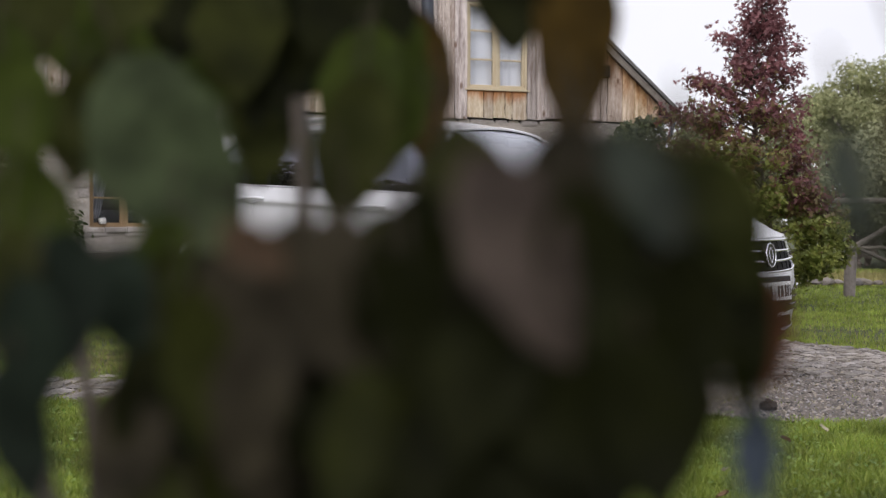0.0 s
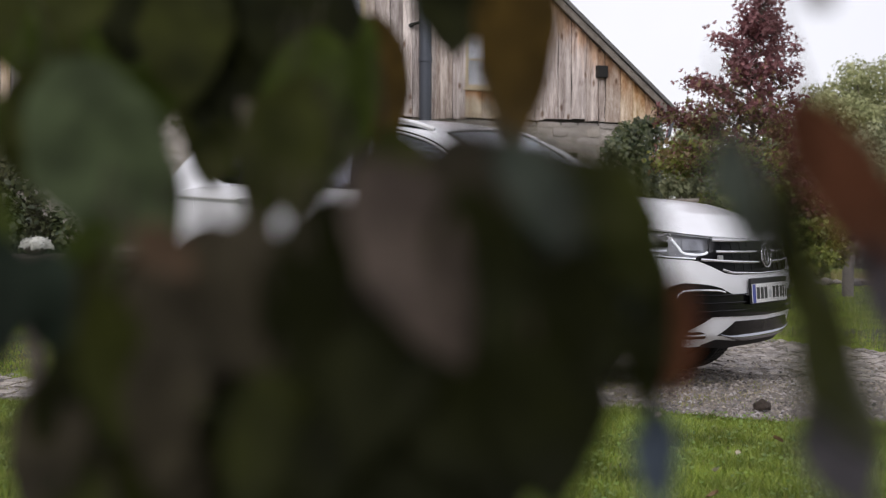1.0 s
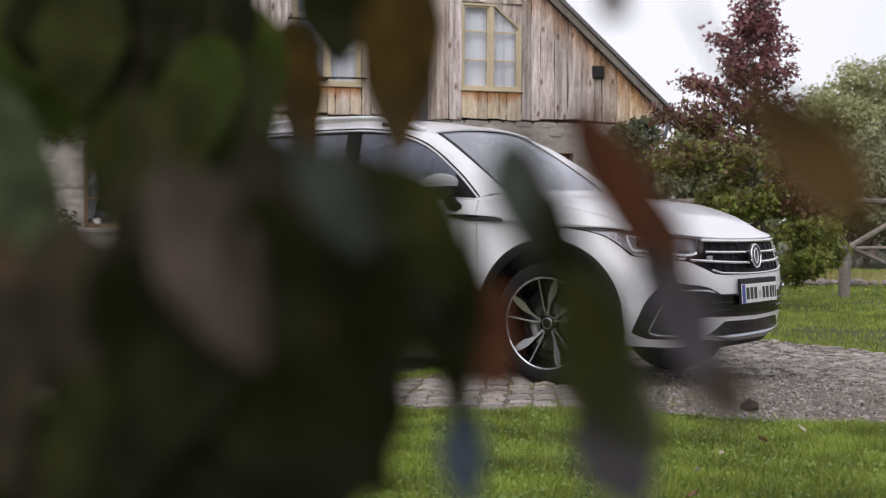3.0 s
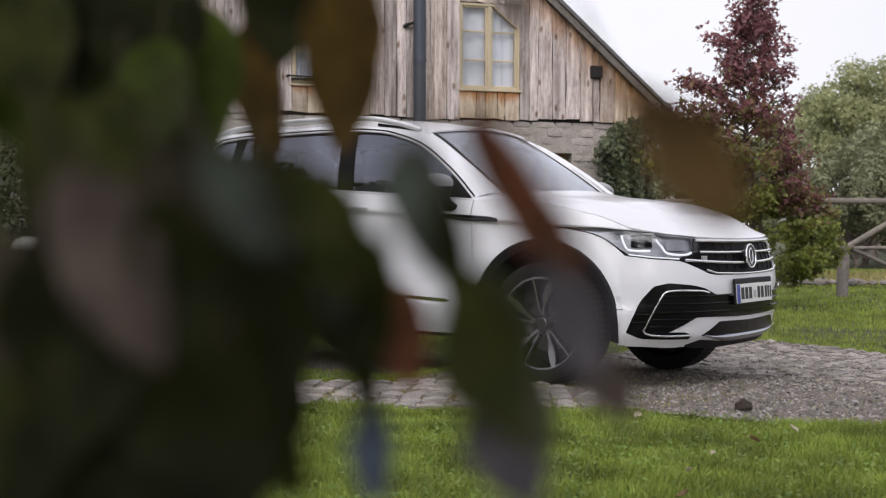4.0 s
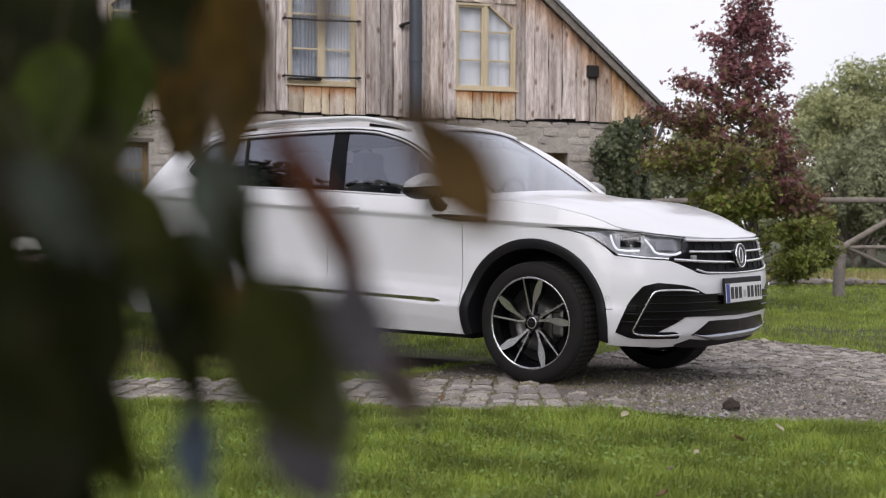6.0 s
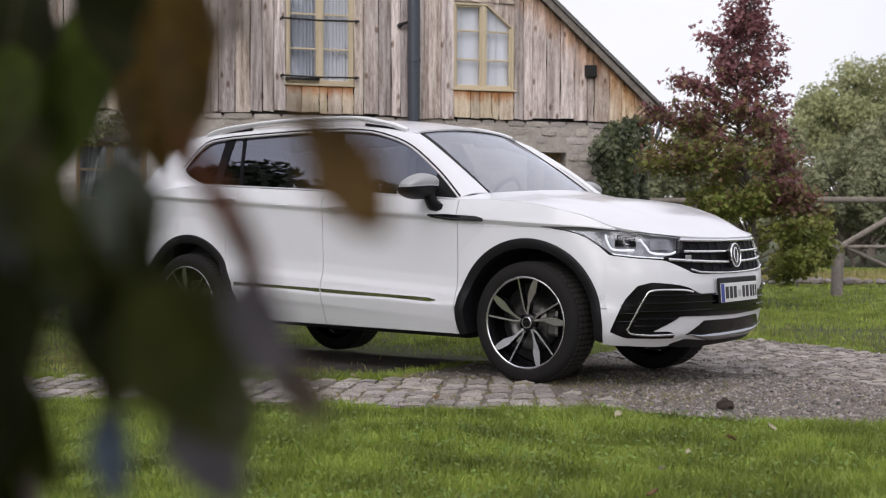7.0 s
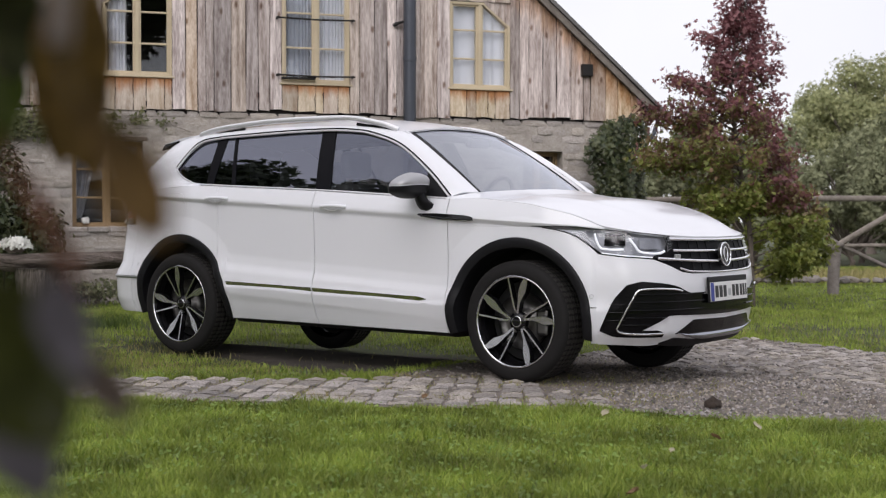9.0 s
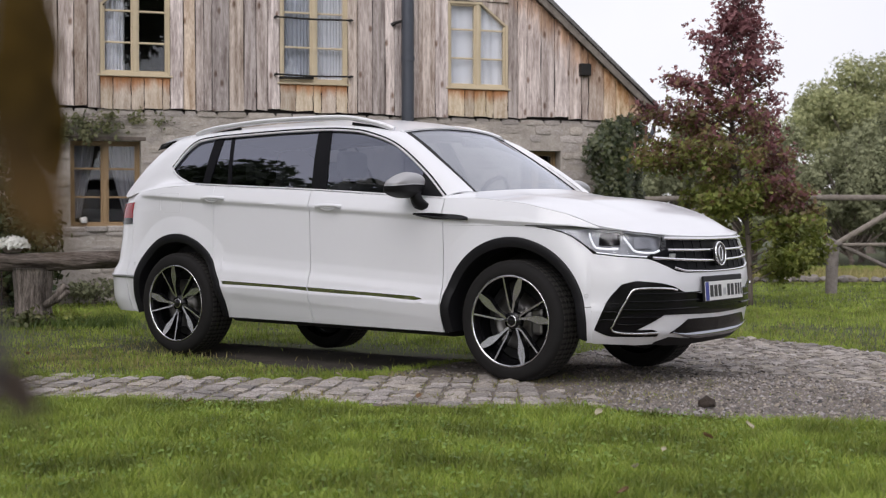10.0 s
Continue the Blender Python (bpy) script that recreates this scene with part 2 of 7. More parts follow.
M["seam_and_shade"] = material("grey_seam_and_shade", (0.60, 0.60, 0.62), 0.6)
M["rail_silver"] = material("bright_silver_rail", (0.80, 0.80, 0.82), 0.38, 0.5, var=0.2, scale=20, color2=(0.74, 0.74, 0.76))
M["mirror_cap"] = material("satin_grey_cap", (0.40, 0.40, 0.415), 0.38, 0.4, var=0.2, scale=20, color2=(0.36, 0.36, 0.37))
# the guides are off; a weak emission is added to whiten them
M["guide_glow"] = material("white_guide_added_glow", (0.9, 0.9, 0.92), 0.4)
M["guide_glow"].node_tree.nodes["Principled BSDF"].inputs["Emission Color"].default_value = (0.95, 0.97, 1.0, 1)
M["guide_glow"].node_tree.nodes["Principled BSDF"].inputs["Emission Strength"].default_value = 0.45
M["tall_leaf"] = leafy("dark_tree_foliage", (0.03, 0.045, 0.015), (0.06, 0.08, 0.03), 0.2, 0.6, 0.3)
M["rear_glass"] = glass("dark_tinted_car_glass", (0.22, 0.23, 0.26), 0.0, 0.88, (0.82, 0.85, 1.0))
M["intake"] = material("black_intake_mesh", (0.005, 0.005, 0.006), 0.16, spec=0.22, var=0.4, scale=60)
M["grille_black"] = material("black_grille_plastic", (0.004, 0.004, 0.006), 0.55, spec=0.12, var=0.4, scale=60)
M["field_stone"] = material("field_stone", (0.24, 0.21, 0.185), 0.9, var=1.2, scale=8, color2=(0.10, 0.088, 0.075), bump=0.01, bump_scale=20, rnd=0.3)
M["liner"] = material("grey_headliner", (0.16, 0.16, 0.17), 0.9, var=0.3, scale=30)
M["white"] = material("white_glaze", (0.75, 0.74, 0.72), 0.4, var=0.3, scale=30)



def stain(m, axis_x, axis_z, start, reach, tone, strength):
    """Rusty weather stain that fades out over reach metres from the line axis_x * x + axis_z * z = start, broken up by noise."""
    n, k = m.node_tree.nodes, m.node_tree.links
    b = n["Principled BSDF"]
    src = b.inputs["Base Color"].links[0].from_socket
    co, sp = n.new("ShaderNodeTexCoord"), n.new("ShaderNodeSeparateXYZ")
    k.new(co.outputs["Object"], sp.inputs[0])
    ma, mb = n.new("ShaderNodeMath"), n.new("ShaderNodeMath")
    ma.operation = mb.operation = "MULTIPLY_ADD"
    ma.inputs[1].default_value, ma.inputs[2].default_value = axis_x, -start
    k.new(sp.outputs["X"], ma.inputs[0])
    mb.inputs[1].default_value = axis_z
    k.new(sp.outputs["Z"], mb.inputs[0])
    k.new(ma.outputs[0], mb.inputs[2])
    no = n.new("ShaderNodeTexNoise")
    no.inputs["Scale"].default_value, no.inputs["Detail"].default_value = 5.0, 4
    mp = n.new("ShaderNodeMapping")
    mp.inputs["Scale"].default_value = (2.4, 2.4, 0.6)
    k.new(co.outputs["Object"], mp.inputs["Vector"])
    k.new(mp.outputs["Vector"], no.inputs["Vector"])
    jit = n.new("ShaderNodeMath")
    jit.operation = "MULTIPLY_ADD"
    jit.inputs[1].default_value = reach * 1.6
    k.new(no.outputs["Fac"], jit.inputs[0])
    k.new(mb.outputs[0], jit.inputs[2])
    mr = n.new("ShaderNodeMapRange")
    mr.interpolation_type = "SMOOTHSTEP"
    mr.inputs["From Min"].default_value, mr.inputs["From Max"].default_value = -reach * 0.2, reach * 0.9
    mr.inputs["To Min"].default_value, mr.inputs["To Max"].default_value = 0.0, strength
    k.new(jit.outputs[0], mr.inputs["Value"])
    mx = n.new("ShaderNodeMix")
    mx.data_type = "RGBA"
    mx.blend_type = "MULTIPLY"
    mx.inputs[7].default_value = (*tone, 1)
    k.new(mr.outputs["Result"], mx.inputs["Factor"])
    k.new(src, mx.inputs[6])
    k.new(mx.outputs[2], b.inputs["Base Color"])
    return m


def knots(m):
    """Dark oval knots with a paler ring, scattered along the boards."""
    n, k = m.node_tree.nodes, m.node_tree.links
    b = n["Principled BSDF"]
    src = b.inputs["Base Color"].links[0].from_socket
    co, mp, vo, mr, mx = (n.new("ShaderNode" + q) for q in ("TexCoord", "Mapping", "TexVoronoi", "MapRange", "Mix"))
    mp.inputs["Rotation"].default_value = (math.pi / 2, 0, 0)
    mp.inputs["Scale"].default_value = (3.6, 3.6, 1.7)
    vo.voronoi_dimensions = "2D"
    vo.inputs["Scale"].default_value = 1.0
    k.new(co.outputs["Object"], mp.inputs["Vector"])
    k.new(mp.outputs["Vector"], vo.inputs["Vector"])
    mr.interpolation_type = "SMOOTHSTEP"
    mr.inputs["From Min"].default_value, mr.inputs["From Max"].default_value = 0.025, 0.105
    mr.inputs["To Min"].default_value, mr.inputs["To Max"].default_value = 0.9, 0.0
    k.new(vo.outputs["Distance"], mr.inputs["Value"])
    mx.data_type, mx.blend_type = "RGBA", "MULTIPLY"
    mx.inputs[7].default_value = (0.34, 0.24, 0.18, 1)
    k.new(mr.outputs["Result"], mx.inputs["Factor"])
    k.new(src, mx.inputs[6])
    k.new(mx.outputs[2], b.inputs["Base Color"])


for key in ("plank", "plank_warm"):
    knots(M[key])
    stain(M[key], 0.852, 1.0, 3.743, 0.5, (0.72, 0.44, 0.22), 0.8)
M["plank_sill"] = material("rust_streaked_plank", (0.66, 0.58, 0.48), 0.85, var=1.5, scale=3.0, color2=(0.36, 0.26, 0.17),
                           stretch=(8, 8, 1.0), bump=0.006, bump_scale=14, rnd=0.2)
stain(M["plank_sill"], 0.0, 1.0, 2.545, 0.17, (0.72, 0.33, 0.11), 0.9)

# ---- mesh helpers ----


def part(name, bm, mat, parent=None, label="", smooth=False):
    """Links a bmesh as one mesh object, under a thing or a part."""
    me = bpy.data.meshes.new(name)
    bmesh.ops.recalc_face_normals(bm, faces=bm.faces)
    bm.to_mesh(me)
    bm.free()
    me.materials.append(mat)
    if smooth:
        me.shade_smooth()
    ob = new(name, me)
    ob.parent = parent
    if label:
        ob["label"] = label
    return ob


def raw(name, verts, faces, mat, parent=None, label="", smooth=False):
    """Links plain vertex and face lists as one mesh object."""
    me = bpy.data.meshes.new(name)
    me.from_pydata([tuple(map(float, v)) for v in verts], [], [tuple(f) for f in faces])
    me.materials.append(mat)
    if smooth:
        me.shade_smooth()
    me.update()
    ob = new(name, me)
    ob.parent = parent
    if label:
        ob["label"] = label
    return ob


def thing(name, m, label, category, group="", kind=""):
    ob = new(name)
    ob.empty_display_size = 0.1
    ob.matrix_world = m
    return tagged(ob, label, category, group, kind)


def box(bm, lo, hi, bevel=0.0, m=None):
    c = [(a + b) / 2 for a, b in zip(lo, hi)]
    d = [b - a for a, b in zip(lo, hi)]
    r = bmesh.ops.create_cube(bm, size=1.0, matrix=Matrix.Translation(c) @ Matrix.Diagonal((*d, 1)))
    vs = r["verts"]
    if bevel > 0:
        es = list({e for v in vs for e in v.link_edges})
        out = bmesh.ops.bevel(bm, geom=es, offset=bevel, segments=2, profile=0.5, affect="EDGES")
        vs = list({v for f in out["faces"] for v in f.verts} | {v for v in vs if v.is_valid})
    if m is not None:
        bmesh.ops.transform(bm, matrix=m, verts=[v for v in vs if v.is_valid])
    return vs


def boxed(lo, hi, bevel=0.0):
    bm = bmesh.new()
    box(bm, lo, hi, bevel)
    return bm


def grid(p, close_u=False, close_v=False):
    """Vertices and quads of an n x m array of points."""
    p = np.asarray(p, float)
    n, m = p.shape[:2]
    f = []
    for i in range(n if close_u else n - 1):
        for j in range(m if close_v else m - 1):
            a, b = i, (i + 1) % n
            c, d = j, (j + 1) % m
            f.append((a * m + c, b * m + c, b * m + d, a * m + d))
    return p.reshape(-1, 3), f


def sheet(name, p, mat, parent=None, label="", thick=0.012, smooth=True):
    """A body panel over an n x m array of points, facing away from the car's core, its rim folded inward by thick."""
    p = np.asarray(p, float)
    nrm = np.cross(np.gradient(p, axis=0), np.gradient(p, axis=1))
    nrm /= np.maximum(np.linalg.norm(nrm, axis=2, keepdims=True), 1e-9)
    core = p * 0 + np.array((0, 0, 0.8))
    core[..., 0] = np.clip(p[..., 0], -3.1, 0.2)
    if (nrm * (p - core)).sum() < 0:
        p, nrm = p[::-1], -nrm[::-1]
    out = np.concatenate([p[:1], p, p[-1:]], 0)
    nn = np.concatenate([nrm[:1], nrm, nrm[-1:]], 0)
    out = np.concatenate([out[:, :1], out, out[:, -1:]], 1)
    nn = np.concatenate([nn[:, :1], nn, nn[:, -1:]], 1)
    edge = np.zeros(out.shape[:2], bool)
    edge[0, :] = edge[-1, :] = edge[:, 0] = edge[:, -1] = True
    out = np.where(edge[..., None], out - nn * abs(thick), out)
    v, f = grid(out)
    ob = raw(name, v, f, mat, parent, label, smooth)
    if smooth:
        ob.data.set_sharp_from_angle(angle=radians(50))
    return ob


def sweep(pts, w, h, up=(0, 0, 1), n=8, taper=False):
    """Verts and faces of a bar with an oval section, w across and h along up, through pts."""
    pts = [Vector(p) for p in pts]
    rings = []
    for i, p in enumerate(pts):
        d = (pts[min(i + 1, len(pts) - 1)] - pts[max(i - 1, 0)]).normalized()
        u = Vector(up)
        u = (u - d * u.dot(d))
        u = u.normalized() if u.length > 1e-6 else d.orthogonal().normalized()
        s = d.cross(u)
        k = 1.0
        if taper:
            k = max(0.12, min(1.0, 4 * i / (len(pts) - 1), 4 * (len(pts) - 1 - i) / (len(pts) - 1)))
        ring = []
        for j in range(n):
            a = 2 * math.pi * (j + 0.5) / n
            ca, sa = math.cos(a), math.sin(a)
            ring.append(p + s * (ca * w / 2 * k) + u * (sa * h / 2 * k))
        rings.append(ring)
    v, f = grid(rings, close_v=True)
    m = len(rings) * n
    f = list(f) + [tuple(range(n))[::-1], tuple(range(m - n, m))]
    return v, f


def bar(name, pts, w, h, mat, parent=None, label="", up=(0, 0, 1), n=8, taper=False, smooth=True):
    v, f = sweep(pts, w, h, up, n, taper)
    ob = raw(name, v, f, mat, parent, label, smooth)
    if smooth:
        ob.data.set_sharp_from_angle(angle=radians(60))
    return ob


def spline(pts, n):
    """n points along a Catmull-Rom curve through pts, even in arc length."""
    p = np.asarray(pts, float)
    q = np.vstack([2 * p[0] - p[1], p, 2 * p[-1] - p[-2]])
    fine = []
    for i in range(1, len(q) - 2):
        for t in np.linspace(0, 1, 24, endpoint=False):
            a, b, c, d = q[i - 1], q[i], q[i + 1], q[i + 2]
            fine.append(0.5 * (2 * b + (c - a) * t + (2 * a - 5 * b + 4 * c - d) * t * t + (3 * b - a - 3 * c + d) * t ** 3))
    fine.append(p[-1])
    fine = np.array(fine)
    s = np.r_[0, np.cumsum(np.linalg.norm(np.diff(fine, axis=0), axis=1))]
    want = np.linspace(0, s[-1], n)
    return np.stack([np.interp(want, s, fine[:, k]) for k in range(p.shape[1])], 1)


def ring_verts(rings, cap=True):
    v, f = grid(rings, close_v=True)
    n = len(rings[0])
    m = len(rings) * n
    if cap:
        f = list(f) + [tuple(range(n))[::-1], tuple(range(m - n, m))]
    return v, f

# ---- ground, road ----
rng = np.random.default_rng(7)


def step(t):
    t = np.clip(t, 0.0, 1.0)
    return t * t * (3 - 2 * t)


def dip(x, y):
    """The shallow hollow on the house side of the car."""
    return -0.095 * step((y + .15) / .75) * step((4.4 - y) / 2.2) * step((x + 5.0) / 1.5) * (1 - .35 * step((x + 2.4) / 2.0)) * step((3.4 - x) / 2.0)


def relief(x, y):
    return 0.012 * noise.noise(Vector((x * 0.8, y * 0.8, 0))) + dip(x, y) if abs(x) < 40 and abs(y) < 40 else 0.0


xs = np.r_[-900, -300, -120, -60, np.arange(-30, -5.9, 1.2), np.arange(-5.4, 5.5, 0.3), np.arange(6, 30.1, 1.2), 60, 120, 300, 900]
gp = [[(x, y, relief(x, y) - 0.02) for y in xs] for x in xs]
gv, gf = grid(gp)
ground = tagged(raw("ground", gv, gf, M["soil"], smooth=True), "grassy lawn soil with bare earthy patches", "ground", kind="structure")

NEAR_EDGE = [(-14, -8.6), (-6, -5.15), (-3.2, -3.85), (-1.65, -3.04), (-1.0, -2.68), (-0.15, -2.22), (0.56, -1.80), (0.98, -1.54), (1.4, -1.5), (1.75, -1.44), (2.3, -1.25), (3.3, -0.55), (6, 1.6), (14, 8)]
FAR_EDGE = [(14, 10.5), (6, 3.6), (3.2, 2.2), (1.9, 2.2), (1.07, 2.56), (0.4, 2.9), (-0.16, 3.08), (-0.7, 2.75), (-0.85, 1.8), (-0.8, 0.6), (-0.9, -0.35), (-0.85, -1.0), (-0.76, -1.28), (-1.3, -1.70), (-2.1, -2.20), (-2.6, -2.52), (-4, -3.22), (-6.5, -4.45), (-14, -7.5)]
ROAD = NEAR_EDGE + FAR_EDGE


def inside(px, py, poly):
    """Which of the points lie in the outline."""
    px, py = np.asarray(px), np.asarray(py)
    c = np.zeros(px.shape, bool)
    for (x1, y1), (x2, y2) in zip(poly, poly[1:] + poly[:1]):
        hit = (y1 > py) != (y2 > py)
        c ^= hit & (px < (x2 - x1) * (py - y1) / (y2 - y1 + 1e-12) + x1)
    return c


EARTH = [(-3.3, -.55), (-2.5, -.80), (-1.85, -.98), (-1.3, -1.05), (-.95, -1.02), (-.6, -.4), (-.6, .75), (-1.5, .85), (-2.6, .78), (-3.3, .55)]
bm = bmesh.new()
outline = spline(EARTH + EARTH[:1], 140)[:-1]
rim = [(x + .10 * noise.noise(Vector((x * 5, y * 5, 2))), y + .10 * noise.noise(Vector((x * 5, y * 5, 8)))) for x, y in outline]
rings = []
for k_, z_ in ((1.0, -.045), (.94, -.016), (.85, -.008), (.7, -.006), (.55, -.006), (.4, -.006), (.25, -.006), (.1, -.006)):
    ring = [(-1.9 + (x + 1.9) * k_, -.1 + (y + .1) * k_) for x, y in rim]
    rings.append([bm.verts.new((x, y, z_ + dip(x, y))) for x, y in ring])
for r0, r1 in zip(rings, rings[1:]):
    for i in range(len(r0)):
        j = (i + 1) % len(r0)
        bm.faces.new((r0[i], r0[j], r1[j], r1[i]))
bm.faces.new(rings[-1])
bare = tagged(part("bare_ground", bm, M["earth"]), "bare brown earth under the parked car, darkened for the car's shade", "ground", kind="structure")
road_tris = [t if (Vector(ROAD[t[1]]) - Vector(ROAD[t[0]])).cross(Vector(ROAD[t[2]]) - Vector(ROAD[t[0]])) > 0 else t[::-1]
             for t in tessellate_polygon([[Vector((x, y, 0)) for x, y in ROAD]])]
bm = bmesh.new()
rv = [bm.verts.new((x, y, 0)) for x, y in ROAD]
for t in road_tris:
    bm.faces.new([rv[i] for i in t])
for c in np.arange(-3.0, 4.0, .35):
    bmesh.ops.bisect_plane(bm, geom=bm.verts[:] + bm.edges[:] + bm.faces[:], plane_co=(c, 0, 0), plane_no=(1, 0, 0))
for c in np.arange(-.2, 4.8, .25):
    bmesh.ops.bisect_plane(bm, geom=bm.verts[:] + bm.edges[:] + bm.faces[:], plane_co=(0, c, 0), plane_no=(0, 1, 0))
for q in bm.verts:
    q.co.z = dip(q.co.x, q.co.y)
road = part("road", bm, M["gravel"])
tagged(road, "grey gravel drive with worn earthy patches", "road", kind="structure")

# ---- house ----
HOUSE = pose(-4.75, 6.85, 0, 0, 0, 54.5)
house = thing("house", HOUSE, "old farmhouse with weathered plank gable above a rough stone ground floor", "house")
WIN = [(-5.25, -4.47, 2.585, 3.66), (-3.19, -2.37, 2.56, 3.79), (-1.106, -0.31, 2.57, 3.63)]
U0, U1, RIDGE, SLOPE = -6.98, 1.53, -2.78, 0.852


def rake(u):
    """Height of the underside of the roof over the facade."""
    return 3.70 + SLOPE * (0.05 - max(u, 2 * RIDGE - u))


# backing wall behind the planks and the stone ground floor, with real openings
bm = bmesh.new()
edges = [U0] + [e for w in WIN for e in w[:2]] + [U1]


def slab(bm, ua, ub, za, zb_a, zb_b, v0, v1):
    vs = [bm.verts.new(p) for p in ((ua, v0, za), (ub, v0, za), (ub, v0, zb_b), (ua, v0, zb_a), (ua, v1, za), (ub, v1, za), (ub, v1, zb_b), (ua, v1, zb_a))]
    for q in ((0, 1, 2, 3), (5, 4, 7, 6), (4, 0, 3, 7), (1, 5, 6, 2), (3, 2, 6, 7), (4, 5, 1, 0)):
        bm.faces.new([vs[i] for i in q])


for i in range(0, len(edges) - 1, 2):
    a, b = edges[i], edges[i + 1]
    cuts = [a] + ([RIDGE] if a < RIDGE < b else []) + [b]
    for c, d in zip(cuts, cuts[1:]):
        slab(bm, c, d, 2.16, rake(c) - 0.03, rake(d) - 0.03, 0.03, 0.24)
for a, b, z0, z1 in WIN:
    slab(bm, a, b, 2.16, z0, z0, 0.03, 0.24)
    slab(bm, a, b, z1, rake(a) - 0.03, rake(b) - 0.03, 0.03, 0.24)
# the same near-black paints shade into the gaps between the planks
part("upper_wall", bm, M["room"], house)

LOW = [(-5.58, -4.80, 0.86, 1.835), (-0.12, 0.42, 1.02, 1.81)]
bm = bmesh.new()
edges = [U0] + [e for w in LOW for e in w[:2]] + [1.36]
for i in range(0, len(edges) - 1, 2):
    slab(bm, edges[i], edges[i + 1], -0.1, 2.16, 2.16, -0.004, 0.42)
for a, b, z0, z1 in LOW:
    slab(bm, a, b, -0.1, z0, z0, -0.004, 0.42)
    slab(bm, a, b, z1, 2.16, 2.16, -0.004, 0.42)
slab(bm, 0.94, 1.36, -0.1, 2.3, 2.3, 0.42, 8.0)
slab(bm, U0, U0 + 0.4, -0.1, 2.3, 2.3, 0.42, 8.0)
slab(bm, U0, 1.36, -0.1, 2.3, 2.3, 8.0, 8.3)
part("wall", bm, M["mortar"], house, "lime-mortared rubble wall")
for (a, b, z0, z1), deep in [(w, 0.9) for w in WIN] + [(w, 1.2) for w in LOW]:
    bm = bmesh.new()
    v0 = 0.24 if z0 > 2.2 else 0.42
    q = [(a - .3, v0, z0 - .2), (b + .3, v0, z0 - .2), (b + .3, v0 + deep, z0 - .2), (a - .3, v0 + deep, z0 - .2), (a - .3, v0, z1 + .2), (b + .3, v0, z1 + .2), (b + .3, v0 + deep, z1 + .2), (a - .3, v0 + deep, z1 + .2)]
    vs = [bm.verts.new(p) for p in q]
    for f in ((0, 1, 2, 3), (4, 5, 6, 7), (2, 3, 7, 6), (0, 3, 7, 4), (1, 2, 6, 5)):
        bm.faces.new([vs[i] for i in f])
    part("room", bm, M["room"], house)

# roof: two slabs, barge board, gutter
for side in (1, -1):
    def ux(u):
        return u if side > 0 else 2 * RIDGE - u
    bm = bmesh.new()
    e, r = 1.77, RIDGE
    zt = lambda u: 3.70 + SLOPE * (0.225 - u)
    prof = [(e, zt(e) - 0.05), (e, zt(e)), (r, zt(r)), (r, zt(r) - 0.08)]
    f1 = [bm.verts.new((ux(u), -0.16, z)) for u, z in prof]
    f2 = [bm.verts.new((ux(u), 8.6, z)) for u, z in prof]
    bm.faces.new(f1)
    bm.faces.new(f2[::-1])
    for i in range(4):
        bm.faces.new((f1[i], f2[i], f2[(i + 1) % 4], f1[(i + 1) % 4]))
    part("roof", bm, M["roof"], house, "grey roof covering with dark barge boards")
    bm = bmesh.new()
    prof = [(e - 0.02, zt(e) - 0.06), (e - 0.02, zt(e) - 0.035), (r, zt(r) - 0.035), (r, zt(r) - 0.15), (e - 0.07, zt(e) - 0.09)]
    f1 = [bm.verts.new((ux(u), -0.135, z - 0.02)) for u, z in prof]
    f2 = [bm.verts.new((ux(u), -0.10, z - 0.02)) for u, z in prof]
    bm.faces.new(f1)
    bm.faces.new(f2[::-1])
    for i in range(5):
        bm.faces.new((f1[i], f2[i], f2[(i + 1) % 5], f1[(i + 1) % 5]))
    part("barge_board", bm, M["rail_wood"], house, "dark grey barge board")
gut = [(1.77, -0.12, 2.30), (1.77, 4, 2.30), (1.77, 8.5, 2.30)]
bar("gutter", gut, 0.09, 0.075, M["pipe"], house, "slate grey gutter")
bar("gutter_outlet", spline([(1.75, -0.06, 2.27), (1.70, -0.08, 2.16), (1.64, -0.09, 2.02), (1.55, -0.06, 1.94), (1.40, 0.0, 1.90)], 14), 0.055, 0.055, M["pipe"], house)

# downpipe with collar and bracket
pipe_u = -1.645
bar("downpipe", [(pipe_u, -0.12, 4.6), (pipe_u, -0.12, 2.93), (pipe_u, -0.12, 1.2), (pipe_u, -0.1, 0.1)], 0.152, 0.152, M["pipe"], house, "slate blue metal downpipe", n=20, up=(0, 1, 0))
for z in (2.86, 3.9, 1.5):
    bar("collar", [(pipe_u, -0.12, z), (pipe_u, -0.12, z + 0.05)], 0.168, 0.168, M["pipe"], house, n=20, up=(0, 1, 0))
bar("bracket", [(-1.80, -0.05, 3.31), (-1.77, -0.09, 3.32), (-1.70, -0.12, 3.34)], 0.035, 0.035, M["iron"], house, "black iron pipe bracket")
bar("bracket", [(-1.83, -0.06, 3.285), (-1.79, -0.07, 3.315)], 0.045, 0.05, M["iron"], house)
part("vent_box", boxed((0.655, -0.10, 2.765), (0.80, 0.0, 2.92), 0.012), M["iron"], house, "small black vent box on the planks")

# ---- windows ----


